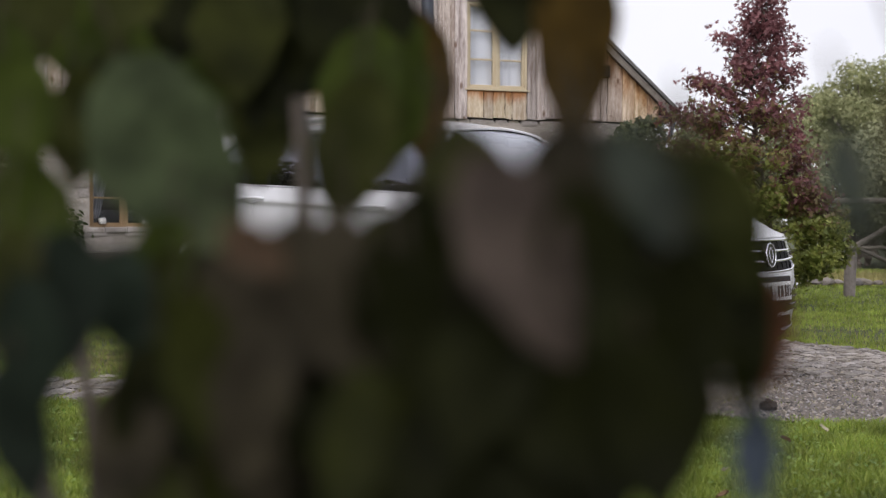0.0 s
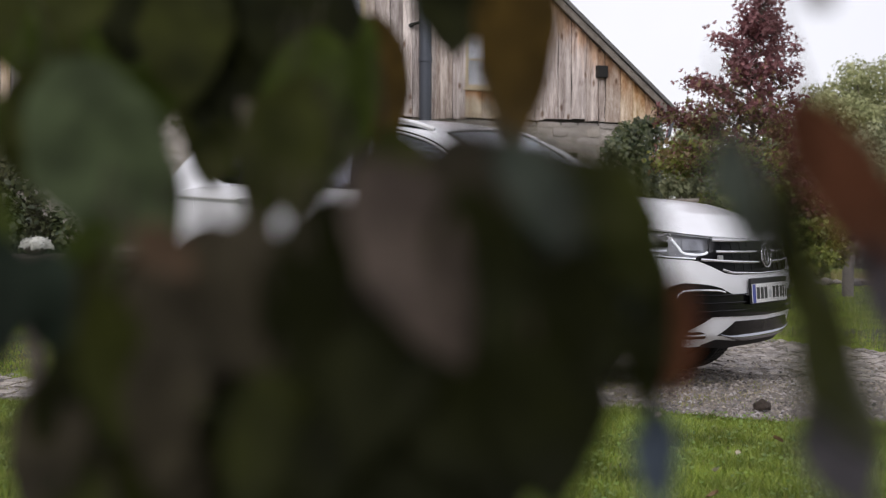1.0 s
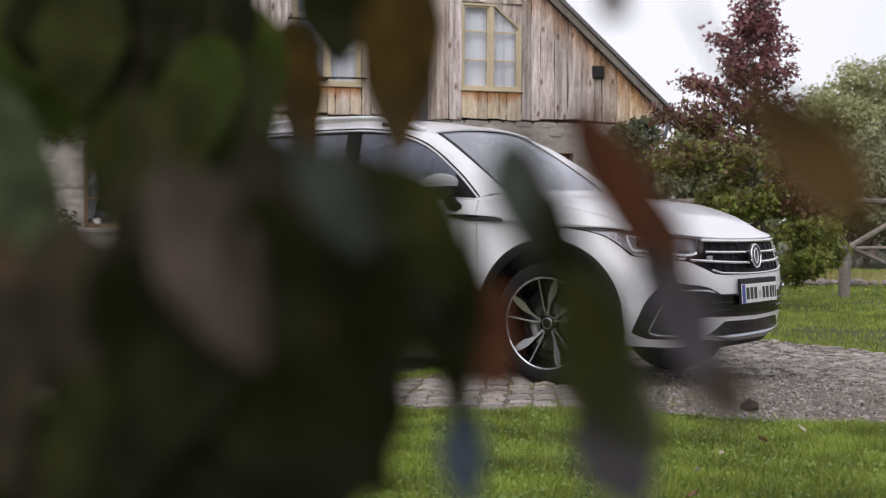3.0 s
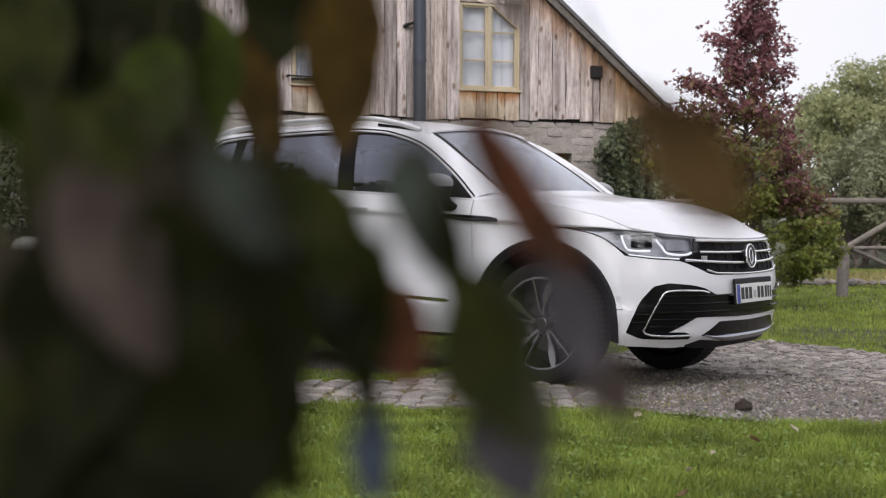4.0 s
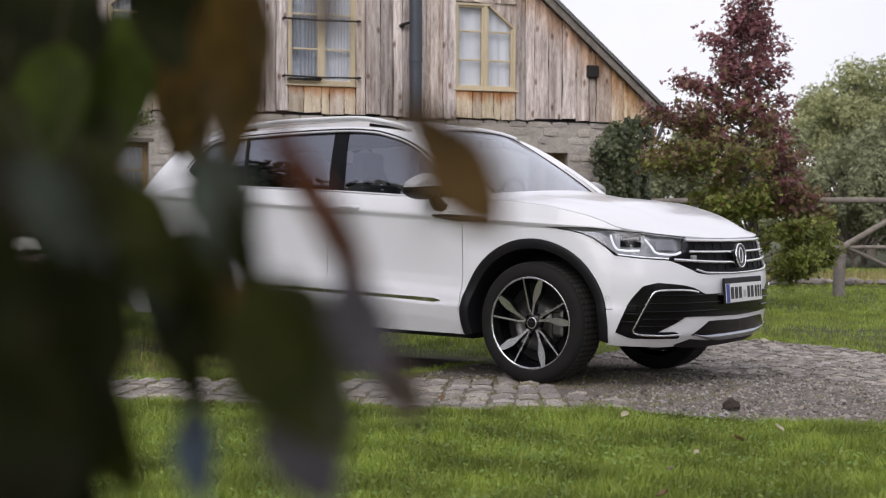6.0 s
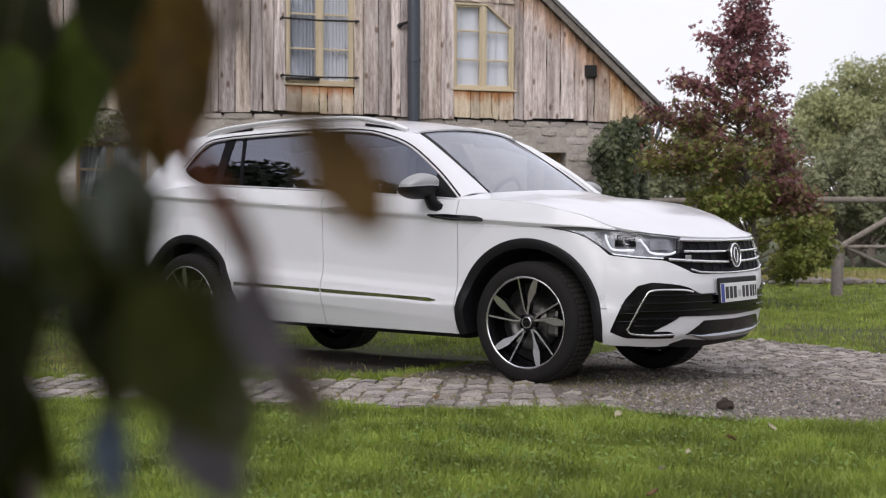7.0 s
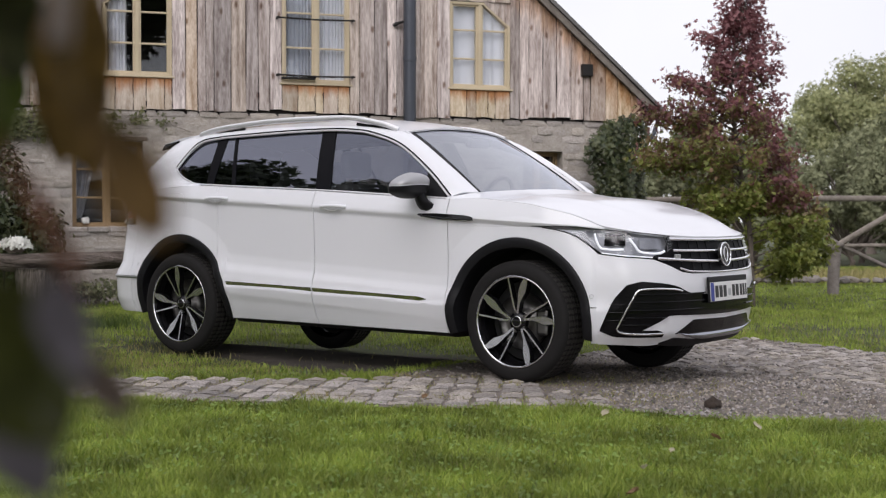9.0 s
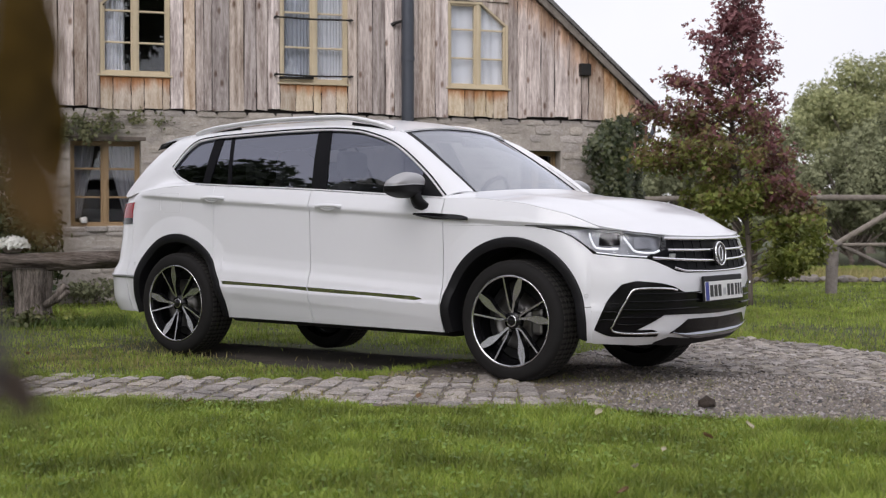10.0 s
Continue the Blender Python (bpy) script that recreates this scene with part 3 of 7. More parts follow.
def window(ua, ub, z0, z1, mat, name, label, rows=3, cut=0.0, cut_side=1, curtain="drawn", v=0.0):
    """A two-casement window: outer frame, casement stiles and rails, glazing bars, panes and curtains."""
    w = new(name)
    w.parent = house
    w["label"] = label
    fw, sw = 0.032, 0.022
    mid = (ua + ub) / 2 - 0.0

    def fb(nm, lo, hi, m=mat, bev=0.004):
        return part(nm, boxed(lo, hi, bev), m, w)
    cl, cr = (cut, 0) if cut_side < 0 else (0, cut)
    fb("frame", (ua, v - .03, z0), (ua + fw, v + .08, z1 - cl))
    fb("frame", (ub - fw, v - .03, z0), (ub, v + .08, z1 - cr))
    fb("frame", (ua + fw, v - .03, z0), (ub - fw, v + .08, z0 + fw * 0.9))
    fb("sill", (ua - .03, v - .06, z0 - .022), (ub + .03, v + .02, z0 - .001))
    if cut:
        if cut_side > 0:
            fb("frame", (ua + fw, v - .03, z1 - fw), (mid + .06, v + .08, z1))
            bar("frame", [(mid + .05, v + .025, z1 - fw / 2), (ub - fw / 2, v + .025, z1 - cut - .01)], .11, fw, mat, w, n=4, smooth=False)
        else:
            fb("frame", (mid - .06, v - .03, z1 - fw), (ub - fw, v + .08, z1))
            bar("frame", [(mid - .05, v + .025, z1 - fw / 2), (ua + fw / 2, v + .025, z1 - cut - .01)], .11, fw, mat, w, n=4, smooth=False)
    else:
        fb("frame", (ua + fw, v - .03, z1 - fw), (ub - fw, v + .08, z1))
    fb("mullion", (mid - .023, v - .025, z0 + fw * .9), (mid + .023, v + .07, z1 - fw))
    for a, b, c in ((ua + fw, mid - .023, cl), (mid + .023, ub - fw, cr)):
        top = z1 - fw
        fb("casement", (a, v - .01, z0 + fw * .9), (a + sw, v + .05, top - (c if cut_side < 0 else (0.01 if c else 0))))
        fb("casement", (b - sw, v - .01, z0 + fw * .9), (b, v + .05, top - (c if cut_side > 0 else (0.01 if c else 0))))
        fb("casement", (a + sw, v - .01, z0 + fw * .9), (b - sw, v + .05, z0 + fw * .9 + sw))
        for r in range(1, rows):
            z = z0 + (z1 - z0) * r / rows + 0.01
            fb("glazing_bar", (a + sw, v + .005, z - .011), (b - sw, v + .035, z + .011))
        if c and cut_side < 0:
            pts = [(a + sw, v + .02, z0 + .06), (b - sw, v + .02, z0 + .06), (b - sw - .02, v + .02, top), (a + sw, v + .02, top - c)]
        elif c:
            pts = [(a + sw, v + .02, z0 + .06), (b - sw, v + .02, z0 + .06), (b - sw, v + .02, top - c), (a + sw + .02, v + .02, top)]
        else:
            pts = [(a + sw, v + .02, z0 + .06), (b - sw, v + .02, z0 + .06), (b - sw, v + .02, top), (a + sw, v + .02, top)]
            fb("casement", (a + sw, v - .01, top - sw), (b - sw, v + .05, top))
        bm = bmesh.new()
        f1 = [bm.verts.new(p) for p in pts]
        f2 = [bm.verts.new((p[0], p[1] + .004, p[2])) for p in pts]
        bm.faces.new(f1)
        bm.faces.new(f2[::-1])
        for i in range(4):
            bm.faces.new((f1[i], f2[i], f2[(i + 1) % 4], f1[(i + 1) % 4]))
        p = part("pane", bm, M["pane"], w)
        p.visible_shadow = False

    def drape(a, b, za, zb, folds, depth, a2=None, b2=None, mat_=None):
        """A pleated curtain from a..b at the top to a2..b2 at the foot."""
        a2 = a if a2 is None else a2
        b2 = b if b2 is None else b2
        cols = np.linspace(0, 1, folds * 8 + 1)
        rows_ = np.linspace(0, 1, 9)
        p = [[(a + (b - a) * c + ((a2 - a) + ((b2 - b) - (a2 - a)) * c) * r ** 1.3, v + .085 + depth * math.sin(c * folds * 2 * math.pi + 1.7 * math.sin(c * 9)), zb + (za - zb) * r) for r in rows_] for c in cols]
        vv, ff = grid(p)
        o = raw("curtain", vv, ff, mat_ or (M["curtain_dim"] if curtain == "tied" else M["curtain"]), w, "white net curtain", True)
        return o
    if curtain == "drawn":
        drape(ua + .02, ub - .02, z0, z1, 5, .012)
    elif curtain == "pleated":
        drape(ua + .02, mid, z0, z1 - .02, 8, .014, mat_=M["curtain_grey"])
        drape(mid, ub - .02, z0, z1 - .02, 9, .014)
    elif curtain == "side":
        drape(ua + .06, ua + .28, z0, z1, 5, .02)
    elif curtain == "tied":
        drape(ua + .02, mid - .10, z0 + .1, z1, 4, .02, ua + .02, ua + .12)
        drape(mid + .03, ub - .02, z0 + .1, z1, 5, .02, ub - .16, ub - .02)
    return w


window(*WIN[0], M["cream"], "window", "cream casement window with dark glass and a pleated grey curtain", 3, cut=0.27, cut_side=-1, curtain="side")
window(*WIN[1], M["cream"], "window", "cream casement window with striped net curtains behind iron bars", 3, curtain="pleated")
window(*WIN[2], M["cream"], "window", "cream casement window with a slanted corner and drawn white curtains", 3, cut=0.27, curtain="drawn")
window(*LOW[0], M["pine"], "window", "brown pine window with tied-back net curtains in the stone wall", 3, curtain="tied", v=0.17)
window(*LOW[1], M["pine"], "window", "dark half-hidden window with a pine frame", 2, curtain="", v=0.2)
for z, ua, ub in ((3.315, -3.27, -2.32), (2.645, -3.27, -2.32)):
    bar("window_bar", [(ua, -.10, z), ((ua + ub) / 2, -.11, z - .012), (ub, -.10, z)], .022, .022, M["iron"], house, "black iron bar across a window")
    for u in (ua + .02, ub - .03):
        bar("bar_bracket", [(u, -.12, z), (u, .02, z)], .03, .032, M["iron"], house)
part("shelf", boxed((-3.2, -.10, 2.60), (-2.8, -.03, 2.625), .004), M["iron"], house)
# lintel and sill stones of the lower window
part("lintel", boxed((-5.64, -.012, 1.838), (-4.74, .3, 1.885), .01), M["bark"], house, "dark oak lintel")
for k in range(4):
    part("sill_stone", boxed((-5.66 + .245 * k, -.03 - .01 * (k % 2), .80), (-5.42 + .245 * k, .2, .856 + .006 * (k % 3)), .012), M["stone"], house)

# ---- planks of the gable, each a board of its own with a wavy foot ----
random.seed(11)


def foot(u):
    return 2.212 + 0.014 * math.sin(u * 1.9 + 1) + 0.012 * math.sin(u * 5.3) + 0.006 * math.sin(u * 17)


def plank(ua, ub, za, zb_a, zb_b, mat, wavy=True, out=0.0):
    """A waney-edged board on the facade between ua and ub."""
    n = 7
    rows_ = []
    s1, s2 = random.uniform(0, 50), random.uniform(0, 50)
    for i in range(n):
        t = i / (n - 1)
        la, lb = (zb_a - za), (zb_b - za)
        wob = 0.011 if wavy else 0.005
        a = ua + wob * noise.noise(Vector((s1, t * 4.0, 0)))
        b = ub + wob * noise.noise(Vector((s2, t * 4.0, 0)))
        jz = random.uniform(-.008, .008) if i == 0 else 0
        bow = 0.006 * noise.noise(Vector((s1, t * 2, 7)))
        v0 = -0.028 - out + bow
        za_l, zb_l = za + la * t + jz, za + lb * t - jz
        rows_.append([(a, v0 + .022, za_l), (a, v0 + .005, za_l), (a + .006, v0, za_l), (b - .006, v0, zb_l), (b, v0 + .005, zb_l), (b, v0 + .022, zb_l)])
    v, f = grid(rows_)
    k = len(v)
    f = list(f) + [(0, 1, 2, 3, 4, 5), tuple(range(k - 6, k))[::-1]]
    return raw("plank", v, f, mat, house)


u = U0
stops = sorted([e for w in WIN for e in w[:2]])
while u < U1 - 0.02:
    w = random.choice([0.10, 0.13, 0.16, 0.18, 0.21]) * random.uniform(0.9, 1.1)
    nxt = min([s for s in stops + [U1] if s > u + 0.02] + [U1])
    if u + w > nxt - 0.05:
        w = nxt - u
    b = u + w
    m_ = (u + b) / 2
    hole = [q for q in WIN if q[0] - .01 < m_ < q[1] + .01]
    out = random.choice([0, 0.004, 0.012, 0.02])
    zf = foot(m_)
    warm = M["plank_warm"] if (m_ > 0.85 or random.random() < 0.16) else M["plank"]
    gap = 0.004
    if hole:
        q = hole[0]
        plank(u + gap, b - gap, zf, q[2] - .024, q[2] - .024, M["plank_sill"], True, 0.006)
        plank(u + gap, b - gap, q[3] + .01, rake(u), rake(b), warm, True, out)
    else:
        plank(u + gap, b - gap, zf, rake(u), rake(b), warm, True, out)
    u = b
# slanting boards over the cut window corners
for tri in ([(-.70, 3.66), (-.29, 3.335), (-.29, 3.66)], [(-4.87, 3.69), (-5.27, 3.365), (-5.27, 3.69)]):
    bm = bmesh.new()
    f1 = [bm.verts.new((a, -.02, b)) for a, b in tri]
    f2 = [bm.verts.new((a, .03, b)) for a, b in tri]
    bm.faces.new(f1)
    bm.faces.new(f2[::-1])
    for i in range(3):
        bm.faces.new((f1[i], f2[i], f2[(i + 1) % 3], f1[(i + 1) % 3]))
    part("plank", bm, M["plank"], house)

# ---- stones of the ground floor ----
STONE = []
for k in range(10):
    bm = bmesh.new()
    bmesh.ops.create_cube(bm, size=1.0)
    bmesh.ops.subdivide_edges(bm, edges=bm.edges[:], cuts=1, use_grid_fill=True)
    for q in bm.verts:
        r = 1 - 0.10 * (abs(q.co.x) > .4 and abs(q.co.z) > .4) - 0.05 * (abs(q.co.y) > .4 and (abs(q.co.x) > .4 or abs(q.co.z) > .4))
        q.co = Vector([c * r * (1 + 0.10 * noise.noise(Vector((c * 3 + k * 7, i * 5.0, q.co.x * 2 + q.co.z * 3)))) for i, c in enumerate(q.co)])
    me = bpy.data.meshes.new("stone")
    bm.to_mesh(me)
    bm.free()
    me.materials.append(M["stone"])
    me.shade_smooth()
    me.set_sharp_from_angle(angle=radians(40))
    STONE.append(me)
rest_v, rest_f = [], []
zc = -0.02
random.seed(5)
while zc < 2.2:
    hcourse = random.choice([0.06, 0.08, 0.10, 0.135]) * random.uniform(.9, 1.1)
    if zc + hcourse > 2.16:
        hcourse = 2.2 - zc
    uc = U0
    while uc < 1.36:
        wst = random.uniform(.12, .36) * (1.2 if hcourse > .12 else 1)
        if uc + wst > 1.30:
            wst = 1.37 - uc
        m_, zm = uc + wst / 2, zc + hcourse / 2
        over = any(a - wst / 2 + .01 < m_ < b + wst / 2 - .01 and z0 - hcourse / 2 + .01 < zm < z1 + hcourse / 2 + .06 for a, b, z0, z1 in LOW)
        if over and any(a + .02 < m_ < b - .02 for a, b, _, _ in LOW):
            uc += wst
            continue
        if over:
            for a, b, _, _ in LOW:
                if uc < a < uc + wst:
                    wst = a - uc - .005
                elif uc < b < uc + wst:
                    uc, wst = b + .005, uc + wst - b
            m_ = uc + wst / 2
        if wst > .03:
            sv = random.uniform(.9, 1.0)
            mtx = Matrix.Translation((m_, .057 + random.uniform(-.012, .010), zm)) @ Euler((0, random.uniform(-.04, .04), 0)).to_matrix().to_4x4() @ Matrix.Diagonal((wst * 1.03 - .012, .14, hcourse * 1.06 - .012, 1))
            me = random.choice(STONE)
            seen_here = (-6.4 < m_ < -4.3 and zm > .3) or (-6.4 < m_ < 1.4 and zm > 1.75) or (-.5 < m_ < 1.4 and zm > 1.3)
            if seen_here:
                o = new("stone", me)
                o.parent = house
                o.matrix_local = mtx
            else:
                base = len(rest_v)
                rest_v += [mtx @ q.co for q in me.vertices]
                rest_f += [tuple(base + i for i in p.vertices) for p in me.polygons]
        uc += wst
    zc += hcourse
rest = raw("stonework", rest_v, rest_f, M["stone"], house, "coursed rubble stone")
rest["kind"] = "stuff"

# ---- car: body surface ----
PLAN = spline([(0.90, 0), (0.893, 0.22), (0.868, 0.42), (0.81, 0.60), (0.70, 0.735), (0.54, 0.825), (0.36, 0.875), (0.0, 0.908), (-0.6, 0.915), (-1.5, 0.918), (-2.4, 0.918), (-2.9, 0.905), (-3.25, 0.875), (-3.52, 0.815), (-3.69, 0.69), (-3.78, 0.48), (-3.82, 0.22), (-3.83, 0.0)], 500)


def crease(x):
    """Height of the shoulder crease."""
    return 0.930 - 0.0585 * np.clip(x, -3.4, 0.6)


def skin(k, z, off=0.0):
    """Point of the right body side: k runs 0..1 from the nose round the flank to the tail, z is the height, off stands it proud."""
    k, z = np.broadcast_arrays(np.asarray(k, float), np.asarray(z, float))
    q = np.linspace(0, 1, len(PLAN))
    x, y = np.interp(k, q, PLAN[:, 0]), np.interp(k, q, PLAN[:, 1])
    d = 0.004
    tx = np.interp(np.minimum(k + d, 1), q, PLAN[:, 0]) - np.interp(np.maximum(k - d, 0), q, PLAN[:, 0])
    ty = np.interp(np.minimum(k + d, 1), q, PLAN[:, 1]) - np.interp(np.maximum(k - d, 0), q, PLAN[:, 1])
    ln = np.hypot(tx, ty)
    nx, ny = ty / ln, -tx / ln
    wf = np.clip((x - 0.15) / 0.6, 0, 1)
    wf = wf * wf * (3 - 2 * wf)
    wr = np.clip((-2.9 - x) / 0.75, 0, 1)
    wr = wr * wr * (3 - 2 * wr)
    fin = np.interp(z, [0.18, 0.25, 0.30, 0.42, 0.58, 0.66, 0.74, 0.84, 0.90, 0.96, 1.05], [0.13, 0.07, 0.025, 0.0, 0.0, 0.008, 0.025, 0.055, 0.09, 0.15, 0.26])
    rin = np.interp(z, [0.2, 0.28, 0.36, 0.55, 0.62, 0.8, 1.0, 1.1, 1.3], [0.12, 0.04, 0.01, 0.0, 0.045, 0.07, 0.09, 0.12, 0.28])
    t = z - crease(x)
    sin_ = np.interp(t, [-0.8, -0.72, -0.62, -0.52, -0.47, -0.42, -0.36, -0.2, -0.06, -0.026, -0.006, 0.0, 0.012, 0.05, 0.10, 0.16, 0.25, 0.4], [0.09, 0.055, 0.018, 0.004, 0.008, 0.028, 0.033, 0.027, 0.022, 0.021, 0.006, 0.002, 0.006, 0.020, 0.040, 0.066, 0.11, 0.18])
    ws = (1 - wf) * (1 - wr)
    low_ = z - np.interp(x, [-2.31, -1.54, -0.64], [0.513, 0.492, 0.462])
    between = np.clip((x + 2.36) / 0.04, 0, 1) * np.clip((-0.44 - x) / 0.04, 0, 1)
    sin_ = sin_ - 0.011 * between * np.clip((-0.012 - low_) / 0.005, 0, 1) * np.clip((low_ + 0.12) / 0.09, 0, 1)
    ins = fin * wf + rin * wr + sin_ * ws
    x2, y2 = x - nx * (ins - off), y - ny * (ins - off)
    # wheel-arch flare
    for cx in (0.0, -2.79):
        r = np.hypot(x - cx, z - 0.36)
        fl = np.clip(1 - np.abs(r - 0.47) / 0.13, 0, 1) * (ws > 0.4)
        y2 = y2 + 0.013 * fl
    return np.stack([x2, -y2, z], -1)


Q_ALL = np.linspace(0, 1, len(PLAN))


def k_of_x(x):
    """k on the flank for a length x."""
    j = np.argsort(PLAN[:, 0])
    return np.interp(x, PLAN[j, 0], Q_ALL[j])


def k_of_y(y):
    """k on the nose for a breadth y."""
    n = int(np.argmax(PLAN[:, 0] < 0.3))
    return np.interp(np.abs(y), PLAN[:n, 1], Q_ALL[:n])


def nose(y, z, off=0.0):
    """Point of the nose at breadth y (negative on the right flank) and height z."""
    y, z = np.broadcast_arrays(np.asarray(y, float), np.asarray(z, float))
    p = skin(k_of_y(y), z, off)
    p[..., 1] = np.where(y > 0, -p[..., 1], p[..., 1])
    return p


def flank(x, z, off=0.0):
    return skin(k_of_x(x), z, off)


def glass_y(x, z):
    """Breadth of the side windows."""
    t = z - 1.12
    return (0.838 - 0.36 * t - 0.22 * t * t) * (1 - 0.010 * ((x + 1.7) / 1.2) ** 2)


car = thing("car", pose(0, 0, 0), "white family SUV with black arch trim parked on the cobbled drive", "car")


def mirror_y(p):
    p = np.array(p, float)
    p[..., 1] *= -1
    return p


def both(name, p, mat, label="", thick=0.012, parent=None):
    """The same panel on both flanks."""
    a = sheet(name, p, mat, parent or car, label, -thick)
    b = sheet(name, mirror_y(p), mat, parent or car, label, thick)
    return a, b


def cols(a, b, n):
    """Column stations from a to b, dense where a wheel arch cuts the lower edge."""
    sg = 1 if b > a else -1
    xs_ = list(np.linspace(a, b, n)) + [a + sg * d for d in (.002, .006, .014)] + [b - sg * d for d in (.002, .006, .014)]
    for cx in (0.0, -2.79):
        for th in np.linspace(0, math.pi, 33):
            x = cx + ARCH * math.cos(th)
            if min(a, b) < x < max(a, b):
                xs_.append(x)
    return np.array(sorted(set(np.round(xs_, 4)), reverse=a > b))


ARCH, ARCH_Z = 0.452, 0.362
SILL_X, SILL_Z = [-3.3, -2.3, -0.46, 0.5], [0.27, 0.272, 0.262, 0.245]


def low(x):
    """Lower edge of the body: sill or wheel arch."""
    x = np.asarray(x, float)
    z = np.interp(x, SILL_X, SILL_Z)
    for cx in (0.0, -2.79):
        d = ARCH ** 2 - (x - cx) ** 2
        z = np.where(d > 0, np.maximum(z, ARCH_Z + np.sqrt(np.maximum(d, 0))), z)
    return z


TOP_X = [-3.6, -3.3, -2.95, -2.64, -1.525, -0.50, -0.30, -0.16, 0.09, 0.33, 0.43, 0.54]
TOP_Z = [1.10, 1.135, 1.165, 1.178, 1.124, 1.063, 1.068, 1.056, 1.028, 0.972, 0.938, 0.894]


def high(x):
    return np.interp(x, TOP_X, TOP_Z)


def panel(xa, xb, zlo, zhi, nz=70, shear=0.0):
    xs_ = cols(xa, xb, 30)
    rows_ = []
    for x in xs_:
        zz = np.linspace(float(zlo(x)), float(zhi(x)), nz)
        rows_.append(flank(x + shear * (zz - 0.7), zz))
    return np.array(rows_)


GAP = 0.0025
both("rear_door", panel(-2.42, -1.545 - GAP, low, high), M["paint"])
both("front_door", panel(-1.545 + GAP, -0.485 - GAP, low, high), M["paint"])


def fender_low(x):
    return np.where(np.asarray(x) > 0.3, np.maximum(low(x), 0.452), low(x))


TIP = 0.10
SPLIT = 0.9035


def fender_high(x):
    """Upper edge of the lower fender: a level line from the door to the lamp's tip, then the lamp's lower edge."""
    return np.minimum(high(x), np.interp(x, [-0.5, TIP, 0.17, 0.25, 0.32, 0.38, 0.43, 0.5], [SPLIT, 0.902, 0.897, 0.886, 0.868, 0.845, 0.812, 0.752]))


def LAMP_TOP(x):
    return float(np.interp(x, [-0.5, TIP, 0.36, 0.41, 0.45, 0.55], [SPLIT, 0.904, 0.905, 0.900, 0.895, 0.888]))


both("front_fender", panel(-0.485 + GAP, 0.50, fender_low, fender_high), M["paint"], thick=0.001)
fen = list(np.linspace(-0.485 + GAP, TIP, 40)) + list(np.linspace(TIP, 0.535, 22)[1:])
both("fender_top", np.array([flank(x, np.linspace(LAMP_TOP(x), float(high(x)), 40)) for x in fen]), M["paint"], thick=0.001)
both("quarter_panel", panel(-3.36, -2.42 - GAP, low, high), M["paint"])
# rear end: bumper and tailgate below the window
kk = np.linspace(float(k_of_x(-3.36)) + 0.001, 1.0, 26)
both("rear_bumper", np.array([[skin(k, z) for z in np.r_[np.linspace(0.27, 0.50, 12), 0.515, 0.52]] for k in kk]), M["paint"])
both("tailgate", np.array([[skin(k, z) for z in np.linspace(0.535, float(np.interp(PLAN[int(k * 499), 0], TOP_X, TOP_Z)), 18)] for k in kk]), M["paint"])
tk = np.linspace(float(k_of_x(-3.375)), float(k_of_x(-3.72)), 10)
for p in both("tail_light", np.array([[skin(k, z, 0.008) for z in np.linspace(0.95, 1.065 - 0.02 * a, 6)] for a, k in zip(np.linspace(0, 1, 10), tk)]), M["red_lens"], "red tail light with dark lower edge"):
    p["label"] = "red tail light"
both("tail_light_base", np.array([[skin(k, z, 0.007) for z in np.linspace(0.905, 0.949, 4)] for k in tk]), M["intake"])

# nose: bumper, headlight recess, grille field
kn = np.r_[np.linspace(0, float(k_of_y(0.80)), 40), np.linspace(float(k_of_y(0.80)), float(k_of_x(0.50)), 16)[1:], float(k_of_x(0.502)), float(k_of_x(0.506)), float(k_of_x(0.512))]
kn = np.unique(kn)


def bumper_top(k):
    y, x = np.interp(k, Q_ALL, PLAN[:, 1]), np.interp(k, Q_ALL, PLAN[:, 0])
    return np.interp(y, [0.0, 0.40, 0.48, 0.57, 0.66, 0.785, 0.83, 0.85], [0.632, 0.637, 0.646, 0.682, 0.718, 0.731, 0.744, 0.752])


def bumper_low(k):
    y = np.interp(k, Q_ALL, PLAN[:, 1])
    return np.interp(y, [0, 0.35, 0.55, 0.7, 0.84], [0.25, 0.25, 0.237, 0.231, 0.240])


BUMP = np.array([[skin(k, z) for z in np.linspace(float(bumper_low(k)), float(bumper_top(k)), 22)] for k in kn])
both("front_bumper", BUMP, M["paint"], "white bumper with black intakes")
kc = np.linspace(float(k_of_x(0.50)), float(k_of_x(0.28)), 14)
corner = []
for k in kc:
    x = float(np.interp(k, Q_ALL, PLAN[:, 0]))
    lo_ = float(low(x))
    corner.append([skin(k, z) for z in np.linspace(lo_, max(lo_ + 0.004, 0.446), 10)])
both("bumper_corner", np.array(corner), M["paint"])

# hood
HOOD_N, HOOD_M = 30, 33
vv = np.linspace(-1, 1, HOOD_M)
front_z = lambda y: np.interp(np.abs(y), [0, 0.35, 0.57, 0.70, 0.765, 0.80], [0.842, 0.846, 0.857, 0.868, 0.882, 0.892])
c0 = np.array([nose(v * 0.80, front_z(v * 0.80)) for v in vv])
c1 = np.array([(-0.22 - 0.17 * abs(v) ** 2.2, 0.672 * v, 1.112 + 0.022 * (1 - v * v) - 0.004 * abs(v) ** 3) for v in vv])
edge_x = np.r_[np.linspace(0.535, 0.33, 10), np.linspace(0.33, -0.30, 21)[1:]]
edge = np.array([flank(x, high(x) + 0.003) for x in edge_x])
edge = np.array([edge[0] * 0 + c0[0]] + [p for p in edge[1:]])
edge[-1] = c1[0]
d0 = spline(edge, HOOD_N)
d1 = mirror_y(d0)
